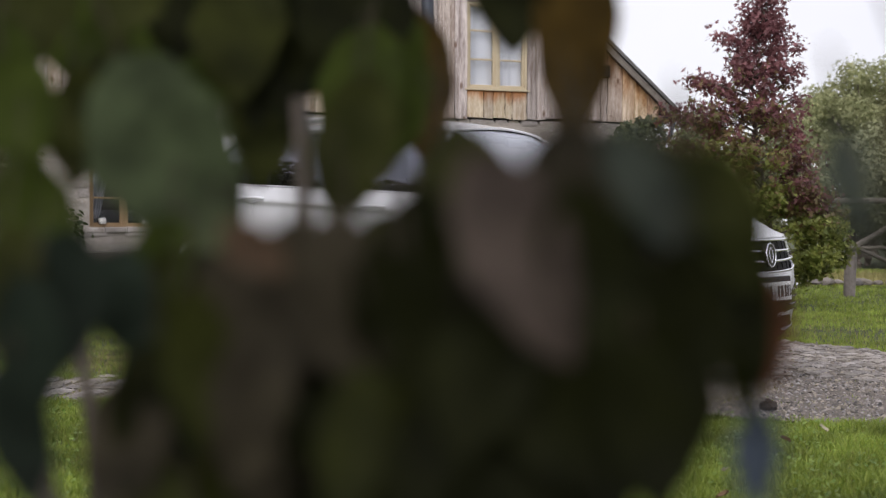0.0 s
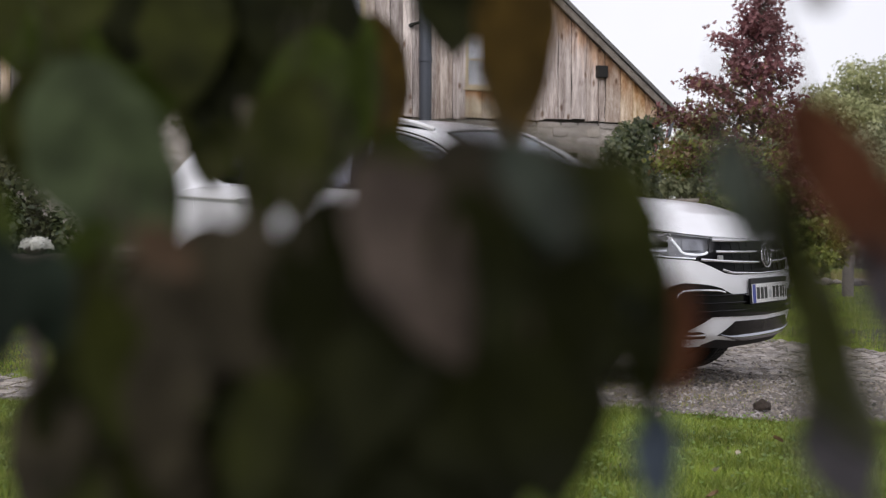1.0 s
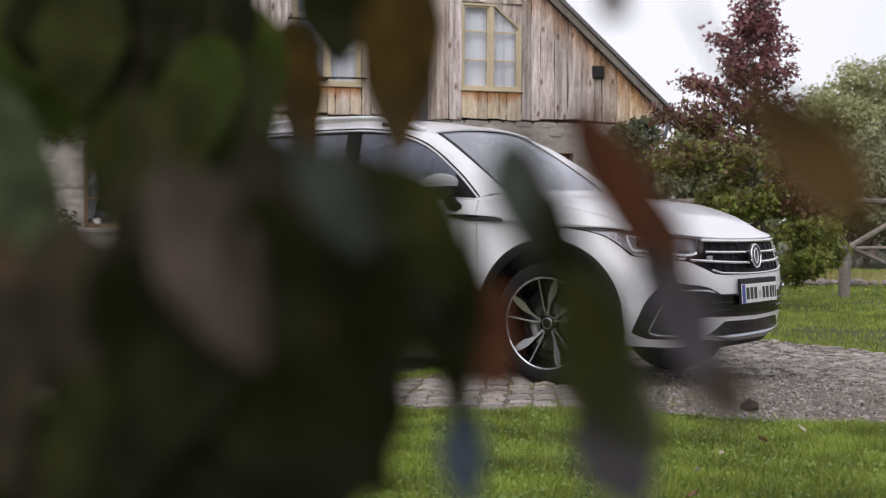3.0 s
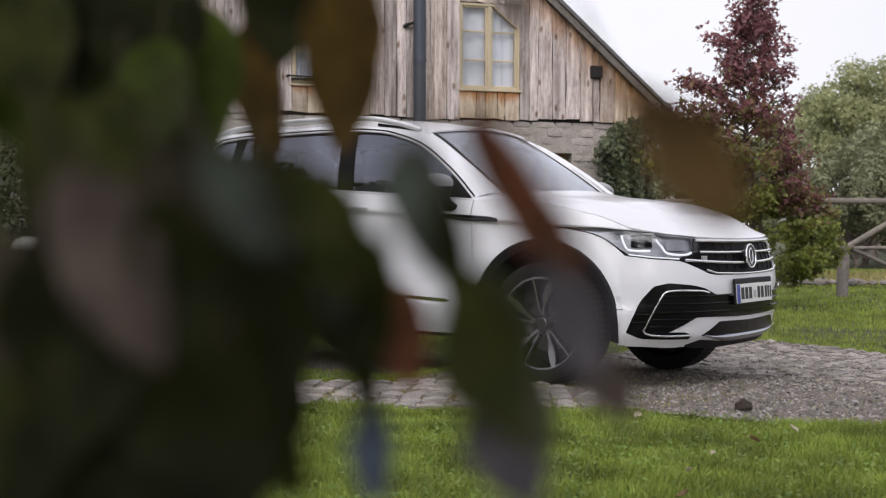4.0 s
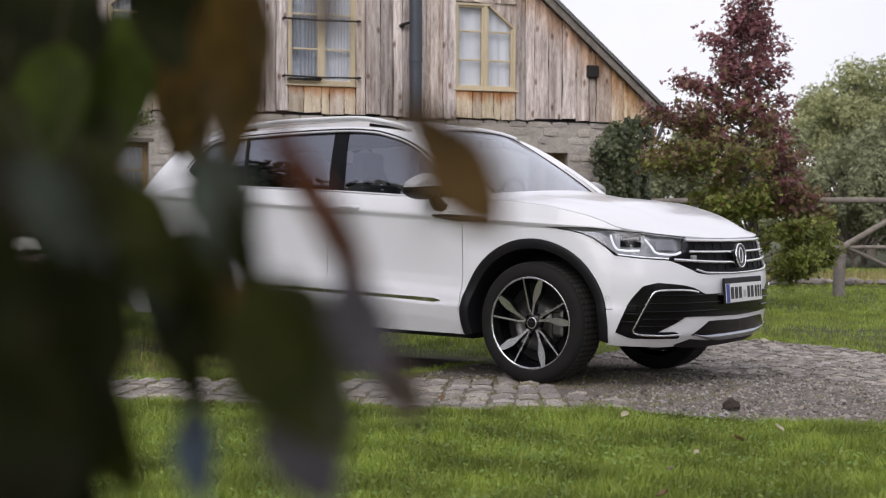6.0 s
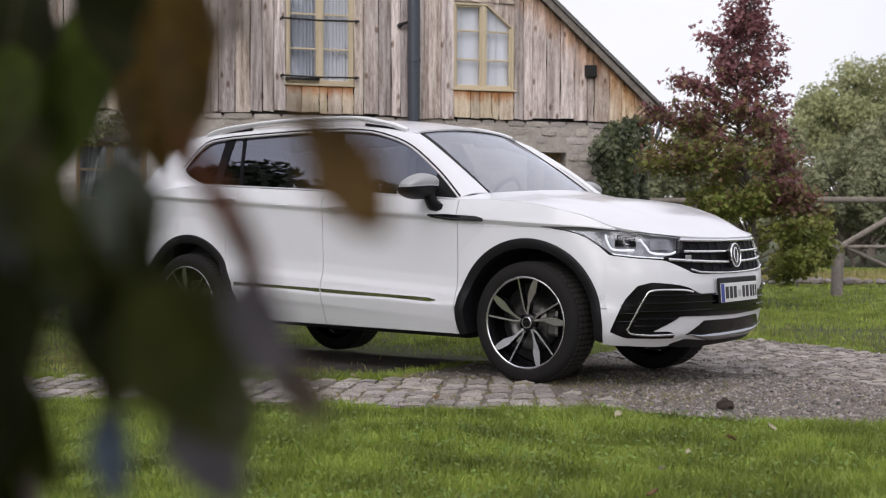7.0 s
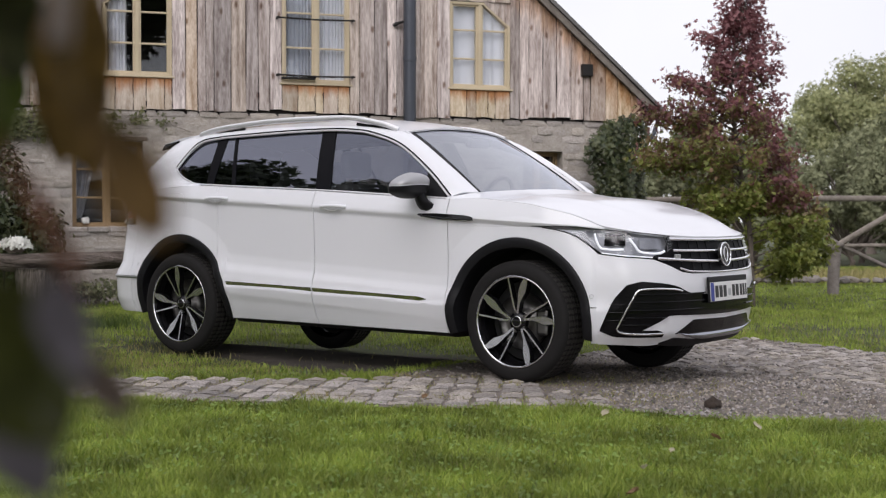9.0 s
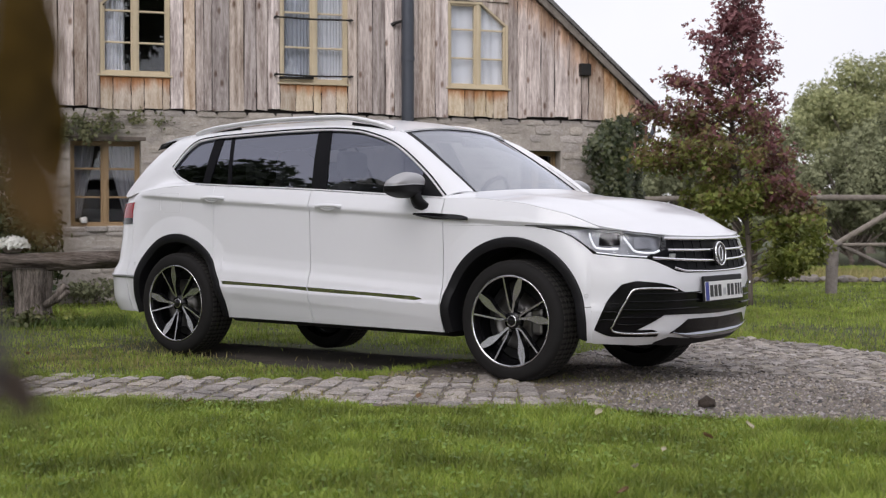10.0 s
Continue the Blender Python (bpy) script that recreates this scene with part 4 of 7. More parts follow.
hood = np.zeros((HOOD_N, HOOD_M, 3))
for i in range(HOOD_N):
    w = i / (HOOD_N - 1)
    for j, v in enumerate(vv):
        a = (v + 1) / 2
        p = (1 - w) * c0[j] + w * c1[j] + (1 - a) * d0[i] + a * d1[i]
        p = p - ((1 - w) * ((1 - a) * c0[0] + a * c0[-1]) + w * ((1 - a) * c1[0] + a * c1[-1]))
        crown = (1 - v * v) ** 0.8
        lift = 0.075 * ((1 - (1 - w) ** 3.2) - w) * crown + 0.010 * math.sin(math.pi * min(w * 1.15, 1)) * crown
        ridge = 0.007 * math.exp(-((abs(v) - 0.62) / 0.07) ** 2) * min(1, 3 * w) * min(1, 4 * (1 - w))
        p[2] += lift + ridge
        p[0] += 0.02 * crown * math.sin(math.pi * w) ** 2 * (1 - w)
        hood[i, j] = p
sheet("hood", hood, M["paint"], car, "white creased hood", 0.014)

# greenhouse
DLO_TOP = [(-2.95, 1.303), (-2.87, 1.42), (-2.78, 1.488), (-2.6, 1.509), (-2.5, 1.514), (-2.0, 1.527), (-1.6, 1.527), (-1.4, 1.515), (-1.235, 1.49), (-0.97, 1.405), (-0.69, 1.233), (-0.50, 1.078)]
DLO_LOW = [(-2.95, 1.30), (-2.88, 1.25), (-2.76, 1.208), (-2.64, 1.189), (-1.525, 1.134), (-0.50, 1.072)]


def pane_pt(x, z, off=0.0):
    return np.array((x, -(float(glass_y(x, z)) + off), z))


def dlo(x, which):
    q = np.array(which)
    return float(np.interp(x, q[:, 0], q[:, 1]))


rail_low = spline([pane_pt(x, z, 0.003) for x, z in DLO_TOP[::-1][0:11]], 48)
rail_up = spline([(-0.38, -0.722, 1.108), (-0.57, -0.70, 1.245), (-0.81, -0.655, 1.398), (-0.985, -0.615, 1.488), (-1.3, -0.603, 1.545), (-1.8, -0.603, 1.572), (-2.4, -0.598, 1.572), (-2.8, -0.578, 1.555), (-3.0, -0.565, 1.54)], 48)
cant = []
for a, b in zip(rail_low, rail_up):
    mid_ = (a + b) / 2 + np.array((0, -0.012, 0.012))
    cant.append(spline([a, mid_, b], 9))
both("cant_rail", np.array(cant), M["paint"], thick=0.01)
pill_a = spline([pane_pt(-2.63, 1.186, 0.003), pane_pt(-2.78, 1.207, 0.003), pane_pt(-2.90, 1.25, 0.003), pane_pt(-2.965, 1.303, 0.003), pane_pt(-2.88, 1.42, 0.003), pane_pt(-2.79, 1.490, 0.003)], 40)
pill_b = spline([flank(-2.62, high(-2.62)), flank(-2.95, high(-2.95)), flank(-3.3, high(-3.3)), (-3.50, -0.735, 1.105), (-3.43, -0.69, 1.23), (-3.30, -0.63, 1.38), (-3.15, -0.575, 1.50), (-3.0, -0.565, 1.54)], 40)
dp = []
for a, b in zip(pill_a, pill_b):
    dp.append(spline([a, (a + b) / 2 + np.array((0, -0.014, 0.006)), b], 9))
both("rear_pillar", np.array(dp), M["paint"], thick=-0.01)
# roof
roof_edge = spline([(-1.02, -0.610, 1.500), (-1.3, -0.603, 1.545), (-1.8, -0.603, 1.572), (-2.4, -0.598, 1.572), (-2.8, -0.578, 1.555), (-3.15, -0.56, 1.525)], 36)
roof_p = []
for p in roof_edge:
    t = (p[0] + 1.02) / -2.13
    rise = float(np.interp(t, [0, 0.2, 1], [0.048, 0.068, 0.052]))
    fwd_ = 0.06 * max(0, 1 - t * 6) - 0.06 * max(0, t * 5 - 4)
    roof_p.append([(p[0] + fwd_ * (1 - s * s), p[1] * -s, p[2] + rise * (1 - abs(s) ** 2.2)) for s in np.linspace(-1, 1, 25)])
sheet("roof", np.array(roof_p), M["paint"], car, "white roof", 0.01)
sheet("headliner", np.array(roof_p) - np.array((0, 0, 0.045)), M["liner"], car, "grey roof lining", 0.004)
both("pillar_lining", (np.array(cant) - np.array((0, 0, 0.02))) * np.array((1, 0.965, 1)), M["liner"], thick=0.002)
# rear window and spoiler
rw = []
for t in np.linspace(0, 1, 10):
    e = np.array((-3.15 - 0.35 * t, -0.565 - 0.16 * t, 1.515 - 0.41 * t))
    rw.append([(e[0] - 0.10 * (1 - s * s) * (0.4 + t), e[1] * -s, e[2] + 0.05 * (1 - s * s) * (1 - t)) for s in np.linspace(-1, 1, 15)])
sheet("rear_window", np.array(rw), M["gloss_black"], car, "dark rear window", 0.008)
sp = []
for t in np.linspace(0, 1, 8):
    sp.append([(-2.98 - 0.30 * t - 0.07 * t * (1 - s * s), 0.575 * s * (1 - 0.06 * t), 1.545 + 0.06 * (1 - s * s) - 0.035 * t * t) for s in np.linspace(-1, 1, 17)])
sheet("spoiler", np.array(sp), M["paint"], car, "white roof spoiler", 0.02)
for s in (1, -1):
    bm = bmesh.new()
    vs = [bm.verts.new(p) for p in ((-3.14, s * .57, 1.515), (-3.30, s * .55, 1.497), (-3.315, s * .575, 1.45), (-3.22, s * .585, 1.46))]
    bm.faces.new(vs)
    ex = bmesh.ops.extrude_face_region(bm, geom=bm.faces[:])
    bmesh.ops.translate(bm, vec=(0, s * 0.012, 0), verts=[g for g in ex["geom"] if isinstance(g, bmesh.types.BMVert)])
    part("spoiler_fin", bm, M["gloss_black"], car)
# white panel between fender, hood and pillar foot
base_a = np.array([flank(x, high(x) + 0.001) for x in np.linspace(-0.27, -0.515, 10)])
base_b = spline([c1[0] + np.array((0.016, 0.004, -0.003)), (-0.40, -0.722, 1.107), (-0.45, -0.785, 1.092), pane_pt(-0.51, 1.072, 0.004)], 10)
both("pillar_foot", np.array([spline([a, (a + b) / 2 + np.array((0, -0.006, 0.008)), b], 7) for a, b in zip(base_a, base_b)]), M["paint"], thick=0.002)
# windscreen
ws_edge = spline([(-0.455, -0.690, 1.112), (-0.655, -0.655, 1.258), (-0.875, -0.604, 1.406), (-1.035, -0.578, 1.500)], 20)
wsp = []
for i, p in enumerate(ws_edge):
    t = i / 19
    bow = 0.16 * (1 - t) + 0.055 * t
    lift = -0.005 * (1 - t) + 0.042 * t
    wsp.append([(p[0] + bow * (1 - abs(s) ** 2.3), p[1] * -s, p[2] + lift * (1 - abs(s) ** 2.2)) for s in np.linspace(-1, 1, 25)])
wsp = np.array(wsp)
o = sheet("windscreen", wsp, M["screen_glass"], car, "raked windscreen reflecting the sky", 0.004)
o.visible_shadow = False
for s in (0, -1):
    bar("windscreen_seal", wsp[:, s] + np.array((0, 0, 0.003)), 0.014, 0.005, M["gloss_black"], car, up=(0.6, 0, 0.8))
    edge_band = np.stack([wsp[:, s], (wsp[:, s] + wsp[:, 1 if s == 0 else -2]) / 2, wsp[:, 1 if s == 0 else -2]], 1) + np.array((0.003, 0, 0.003))
    sheet("windscreen_band", edge_band, M["black_plastic"], car, "", 0.001)
face_up = spline([(-0.38, -0.722, 1.108), (-0.57, -0.70, 1.245), (-0.81, -0.655, 1.398), (-0.985, -0.615, 1.488), (-1.02, -0.610, 1.500)], 20)
both("pillar_face", np.array([spline([a, (a + b) / 2 + np.array((0.004, 0, 0.010)), b], 6) for a, b in zip(face_up, ws_edge)]), M["paint"], thick=0.002)
bar("windscreen_seal", wsp[-1] + np.array((0.0, 0, 0.002)), 0.006, 0.003, M["gloss_black"], car, up=(0.4, 0, 0.9))
cowl = wsp[0][3:-3] + np.array((0.012, 0, -0.022))
bar("cowl", cowl, 0.05, 0.014, M["black_plastic"], car, "black plastic cowl", up=(0.2, 0, 1))


def side_glass(name, x_top, x_low, mat, off=-0.004, n=14, m=12, parent=None):
    out = []
    for a in np.linspace(0, 1, n):
        xt, xl = x_top[0] + a * (x_top[1] - x_top[0]), x_low[0] + a * (x_low[1] - x_low[0])
        zt, zl = dlo(xt, DLO_TOP), dlo(xl, DLO_LOW)
        col = []
        for b in np.linspace(0, 1, m):
            x, z = xl + (xt - xl) * b, zl + (zt - zl) * b
            col.append(pane_pt(x, z, off))
        out.append(col)
    r = both(name, np.array(out), mat, thick=0.003, parent=parent)
    for o in r:
        o.visible_shadow = False
    return r


side_glass("quarter_window", (-2.945, -2.63), (-2.945, -2.61), M["rear_glass"])
side_glass("rear_window_small", (-2.55, -2.47), (-2.55, -2.36), M["rear_glass"])
side_glass("rear_door_window", (-2.45, -1.665), (-2.335, -1.575), M["rear_glass"], n=18)
side_glass("front_door_window", (-1.56, -0.503), (-1.455, -0.51), M["car_glass"], n=26)
side_glass("window_pillar", (-2.635, -2.545), (-2.615, -2.545), M["grille_black"], 0.001, 3)
side_glass("window_pillar", (-2.475, -2.445), (-2.365, -2.33), M["grille_black"], 0.0, 3)
side_glass("window_pillar", (-1.672, -1.555), (-1.582, -1.45), M["grille_black"], 0.002, 5)
for s in (1, -1):
    bm = bmesh.new()
    vs = [bm.verts.new((x, s * (-float(glass_y(x, z)) - 0.002), z)) for x, z in ((-0.505, 1.076), (-0.74, 1.087), (-0.70, 1.235), (-0.66, 1.212))]
    bm.faces.new(vs)
    part("mirror_triangle", bm, M["black_plastic"], car)
for s in (1, -1):
    k = np.array((1, s, 1))
    loop = [pane_pt(x, z, 0.006) for x, z in DLO_TOP]
    fine = spline(loop, 70)
    tang = np.gradient(fine, axis=0)
    outw = np.stack([-tang[:, 2], 0 * tang[:, 0], tang[:, 0]], 1)
    outw /= np.linalg.norm(outw, axis=1, keepdims=True)
    bar("window_chrome", (fine + outw * 0.001 + np.array((0, -0.006, 0))) * k, 0.015, 0.015, M["rail_silver"], car)
    bar("window_trim", (fine + outw * 0.0135 + np.array((0, -0.004, 0))) * k, 0.010, 0.010, M["gloss_black"], car)
    lowl = spline([pane_pt(x, z - 0.004, 0.010) for x, z in DLO_LOW], 50)
    bar("window_chrome", lowl * k, 0.010, 0.013, M["rail_silver"], car, "thin chrome window trim")
    rail = spline([(-1.07, -0.617, 1.520), (-1.20, -0.628, 1.562), (-1.45, -0.635, 1.608), (-1.8, -0.637, 1.618), (-2.2, -0.633, 1.616), (-2.6, -0.622, 1.594), (-2.78, -0.61, 1.574), (-2.88, -0.602, 1.552)], 44)
    bar("roof_rail", rail * k + np.array((0, 0, -0.004)), 0.032, 0.036, M["rail_silver"], car, "silver roof rail", n=12)
    foot_ = spline([(-1.10, -0.622, 1.545), (-1.28, -0.628, 1.572), (-1.40, -0.633, 1.590)], 10)
    bar("rail_foot", foot_ * k + np.array((0, 0, -0.026)), 0.016, 0.022, M["gloss_black"], car)
    foot_ = spline([(-2.42, -0.627, 1.598), (-2.62, -0.617, 1.58), (-2.80, -0.607, 1.558)], 10)
    bar("rail_foot", foot_ * k + np.array((0, 0, -0.026)), 0.016, 0.022, M["gloss_black"], car)

# arch trims, sill trims, strips
for cx in (0.0, -2.79):
    for s in (1, -1):
        prof = []
        a0, a1 = (-12.5, 192.5) if cx == 0 else (-11, 192)
        for th in np.linspace(radians(a0), radians(a1), 61):
            ring = []
            for r, off, dep in ((0.478, 0.001, 0), (0.476, 0.012, 0), (0.468, 0.017, 0), (0.436, 0.014, 0), (0.420, 0.006, 0), (0.416, -0.01, 0), (0.414, -0.12, 0)):
                x, z = cx + r * math.cos(th), ARCH_Z + r * math.sin(th)
                b = flank(cx + 0.47 * math.cos(th), max(0.25, ARCH_Z + 0.47 * math.sin(th)))
                ring.append((x, s * (b[1] - off), z))
            prof.append(ring)
        v, f = grid(prof)
        raw("arch_trim", v, f, M["black_plastic"], car, "black plastic wheel-arch trim", True).data.set_sharp_from_angle(angle=radians(40))
        liner = []
        for th in np.linspace(radians(-8), radians(188), 31):
            r = 0.416
            liner.append([(cx + r * math.cos(th), s * (-0.84), ARCH_Z + r * math.sin(th)), (cx + r * math.cos(th), s * (-0.52), ARCH_Z + r * math.sin(th))])
        v, f = grid(liner)
        raw("wheel_arch_liner", v, f, M["dark"], car, "", True)
        bm = bmesh.new()
        bm.faces.new([bm.verts.new((cx + 0.42 * math.cos(a), s * -0.525, ARCH_Z + 0.42 * math.sin(a))) for a in np.linspace(radians(-8), radians(188), 25)])
        part("wheel_well_wall", bm, M["dark"], car)
for s in (1, -1):
    k = np.array((1, s, 1))
    xs_ = np.linspace(-2.385, -0.415, 44)
    sill = [[flank(x, float(low(x)) + d, o) * k for d, o in ((0.004, 0.0), (-0.012, -0.004), (-0.022, -0.02), (-0.03, -0.06), (-0.03, -0.2))] for x in xs_]
    v, f = grid(sill)
    raw("sill_trim", v, f, M["black_plastic"], car, "black plastic sill", True)
    for xa, xb in ((-2.31, -1.550), (-1.540, -0.63)):
        st = []
        for x in np.linspace(xa, xb, 18):
            zc_ = float(np.interp(x, [-2.31, -1.54, -0.64], [0.513, 0.492, 0.462]))
            hh = 0.013 * min(1.0, (-0.625 - x) / 0.06 + 0.15)
            st.append([flank(x, zc_ + hh, 0.001) * k, flank(x, zc_ + hh * 0.9, 0.011) * k, flank(x, zc_ - hh * 0.8, 0.0035) * k, flank(x, zc_ - hh, 0.001) * k])
        sheet("door_strip", np.array(st), M["chrome"], car, "chrome strip along the doors", s * 0.002)
    st = [skin(q, 0.526, 0.003) * k for q in np.linspace(float(k_of_x(-3.24)), float(k_of_x(-3.74)), 12)]
    bar("bumper_strip", st, 0.010, 0.022, M["silver"], car)
    # fender badge
    bd = []
    for a in np.linspace(0, 1, 14):
        x = -0.69 + 0.40 * a
        zc_ = 0.972 - 0.034 * a if a < 0.4 else 0.958 - 0.022 * (a - 0.4)
        h_ = 0.006 + 0.013 * min(1, 3 * a, 6 * (1 - a) + 0.2)
        bd.append([flank(x, zc_ - h_, 0.004) * k, flank(x, zc_, 0.010) * k, flank(x, zc_ + h_, 0.004) * k])
    sheet("fender_badge", np.array(bd), M["gloss_black"], car, "gloss black fender trim", s * -0.004)
    bar("badge_chrome", [flank(x, np.interp(x, [-0.68, -0.54, -0.30], [0.962, 0.941, 0.934]), 0.010) * k for x in np.linspace(-0.67, -0.30, 14)], 0.004, 0.006, M["chrome"], car)
    # handles
    for hx, par in ((-1.37, 0), (-2.41, 1)):
        zc_ = float(crease(hx)) + 0.018
        pts_ = [flank(hx + d, zc_ - 0.006 * (d / 0.1) ** 2, o) * k for d, o in ((-0.105, 0.0), (-0.085, 0.018), (-0.03, 0.025), (0.04, 0.025), (0.085, 0.018), (0.105, 0.0))]
        bar("door_handle", spline(pts_, 16), 0.016, 0.022, M["paint"], car, "white door handle", n=10)
        cup = [[flank(hx + 0.075 * math.cos(t) * r - 0.005, zc_ + 0.032 * math.sin(t) * r, 0.0012 + 0.002 * (r < 1)) * k for t in np.linspace(0, 2 * math.pi, 20)] for r in (0.02, 1.0)]
        v, f = grid(cup)
        raw("handle_cup", v, f, M["paint"], car, "", True)
        # grey arc below the grip paints the shadow of the uncut cup
        rim = [flank(hx + 0.070 * math.cos(t) - 0.005, zc_ - 0.006 + 0.026 * math.sin(t), 0.003) * k for t in np.linspace(math.pi * 1.08, math.pi * 1.92, 16)]
        bar("handle_recess", rim, 0.006, 0.011, M["seam_and_shade"], car, n=6, taper=True)
    # fuel flap groove, parking sensors
    if s > 0:
        loop = [flank(-2.855 + 0.115 * math.copysign(abs(math.cos(t)) ** 0.35, math.cos(t)), 1.055 + 0.068 * math.copysign(abs(math.sin(t)) ** 0.35, math.sin(t)), 0.0005) * k for t in np.linspace(0, 2 * math.pi, 48)]
        bar("fuel_flap_seam", loop, 0.0022, 0.0022, M["seam_and_shade"], car, n=4)
    for x, z in ((0.476, 0.512), (-3.27, 0.62)):
        c = flank(x, z, 0.001) * k
        lp = [flank(x + 0.011 * math.cos(t), z + 0.011 * math.sin(t), 0.002) * k for t in np.linspace(0, 2 * math.pi, 17)]
        bar("parking_sensor", lp, 0.003, 0.003, M["silver"], car, n=4)

# dark shell inside, so that gaps and the underside read as shadow
bm = bmesh.new()
box(bm, (-3.55, -0.70, 0.30), (0.62, 0.70, 0.56), 0.05)
box(bm, (-2.25, -0.80, 0.30), (-0.50, 0.80, 0.50), 0.03)
box(bm, (-0.42, -0.50, 0.50), (0.66, 0.50, 0.80), 0.05)
part("underbody", bm, M["dark"], car, "dark underbody")
bm = bmesh.new()
box(bm, (-2.38, -0.84, 0.5), (-0.47, 0.84, 0.90), 0.02)
box(bm, (-3.45, -0.66, 0.5), (-2.3, 0.66, 1.02), 0.05)
part("cabin_floor", bm, M["seat"], car)

# interior
for y in (-0.37, 0.37):
    for x, top_ in ((-1.50, 1.27), (-2.35, 1.25)):
        bm = bmesh.new()
        box(bm, (x - 0.10, y - 0.24, 0.85), (x + 0.06, y + 0.24, top_ - 0.08), 0.05, Matrix.Translation((x, 0, 0.85)) @ Matrix.Rotation(radians(-14), 4, "Y") @ Matrix.Translation((-x, 0, -0.85)))
        box(bm, (x - 0.17, y - 0.13, top_ - 0.05), (x - 0.08, y + 0.13, top_ + 0.13), 0.035)
        part("seat", bm, M["seat"], car, "dark car seat", True)
bm = bmesh.new()
box(bm, (-0.86, -0.72, 0.88), (-0.34, 0.72, 1.075), 0.04)
part("dashboard", bm, M["seat"], car, "dark dashboard")
wheel_loop = [(-0.98 + 0.07 * math.sin(t), 0.37 + 0.18 * math.cos(t), 1.06 + 0.17 * math.sin(t)) for t in np.linspace(0, 2 * math.pi, 30)]
bar("steering_wheel", wheel_loop, 0.03, 0.03, M["black_plastic"], car)
bm = bmesh.new()
box(bm, (-0.90, -0.12, 1.42), (-0.86, 0.12, 1.48), 0.015)
part("inner_mirror", bm, M["black_plastic"], car)

# door mirrors
for s in (1, -1):
    m_ = new("mirror")
    m_.parent = car
    c = np.array((-0.700, -1.005, 1.140))
    
    def shell(z0, z1, mat, nm, lab):
        rings = []
        for t in z0 + (z1 - z0) * np.sin(np.linspace(0, math.pi / 2, 14)):
            rr = math.sqrt(max(0.0, 1 - abs(t) ** 3.6))
            ring = []
            for th in np.linspace(0, 2 * math.pi, 56, endpoint=False):
                cx_, cy_ = math.cos(th), math.sin(th)
                ex = math.copysign(abs(cx_) ** 0.7, cx_) * (0.090 if cx_ > 0 else 0.060)
                ey = math.copysign(abs(cy_) ** 0.65, cy_) * 0.150
                slim = 1 - 0.38 * max(0.0, -ey * rr / 0.15) ** 1.3
                ring.append((c[0] + ex * rr + 0.02 * t, s * (c[1] + ey * rr), c[2] - 0.02 * (1 - slim) + (0.083 if t > 0 else 0.075) * t * slim))
            rings.append(ring)
        v, f = ring_verts(rings)
        raw(nm, v, f, mat, m_, lab, True)
    shell(0.10, 0.9996, M["mirror_cap"], "cap", "satin silver mirror cap")
    shell(0.09, -0.97, M["black_plastic"], "housing", "gloss black mirror housing")
    bar("stalk", spline([(-0.675, s * -0.925, 1.12), (-0.665, s * -0.915, 1.06), (-0.65, s * -0.89, 1.025), (-0.64, s * -0.83, 1.015)], 10), 0.12, 0.07, M["black_plastic"], m_)
    bm = bmesh.new()
    vs = [bm.verts.new(p) for p in ((-0.757, s * -0.90, 1.092), (-0.757, s * -1.10, 1.10), (-0.757, s * -1.10, 1.172), (-0.757, s * -0.90, 1.182))]
    bm.faces.new(vs)
    part("mirror_glass", bm, M["chrome"], m_)

# ---- lamps, grille, intakes on the nose ----


def field(name, keys, mat, off, label="", n=24, m=10, parent=None, thick=0.006, mirror=True):
    """A patch on the nose between lower and upper heights given at breadths (y, z_low, z_high)."""
    q = np.array(keys, float)
    ks = np.linspace(q[0, 0], q[-1, 0], n)
    p = []
    for k in ks:
        zl, zh = np.interp(k, q[:, 0], q[:, 1]), np.interp(k, q[:, 0], q[:, 2])
        p.append([skin(k, z, off(k) if callable(off) else off) for z in np.linspace(zl, zh, m)])
    p = np.array(p)
    a = sheet(name, p, mat, parent or car, label, -thick)
    b = sheet(name, mirror_y(p), mat, parent or car, label, thick) if mirror else None
    return a, b


def ky(y):
    return float(k_of_y(y))


def kx(x):
    return float(k_of_x(x))


HL = [(ky(0.530), 0.800, 0.846), (ky(0.545), 0.772, 0.848), (ky(0.595), 0.752, 0.853), (ky(0.665), 0.724, 0.862), (ky(0.765), 0.732, 0.874), (ky(0.83), 0.747, 0.884), (kx(0.43), 0.812, 0.893), (kx(0.38), 0.845, 0.898), (kx(0.32), 0.868, 0.902), (kx(0.25), 0.886, 0.9035), (kx(0.17), 0.897, 0.904), (kx(0.10), 0.902, 0.9045)]
field("headlight_base", HL, M["lamp_inner"], lambda k: float(np.interp(k, [kx(0.47), kx(0.38), kx(0.25), kx(0.10)], [-0.045, -0.016, -0.005, -0.001])), n=40, thick=-0.02)
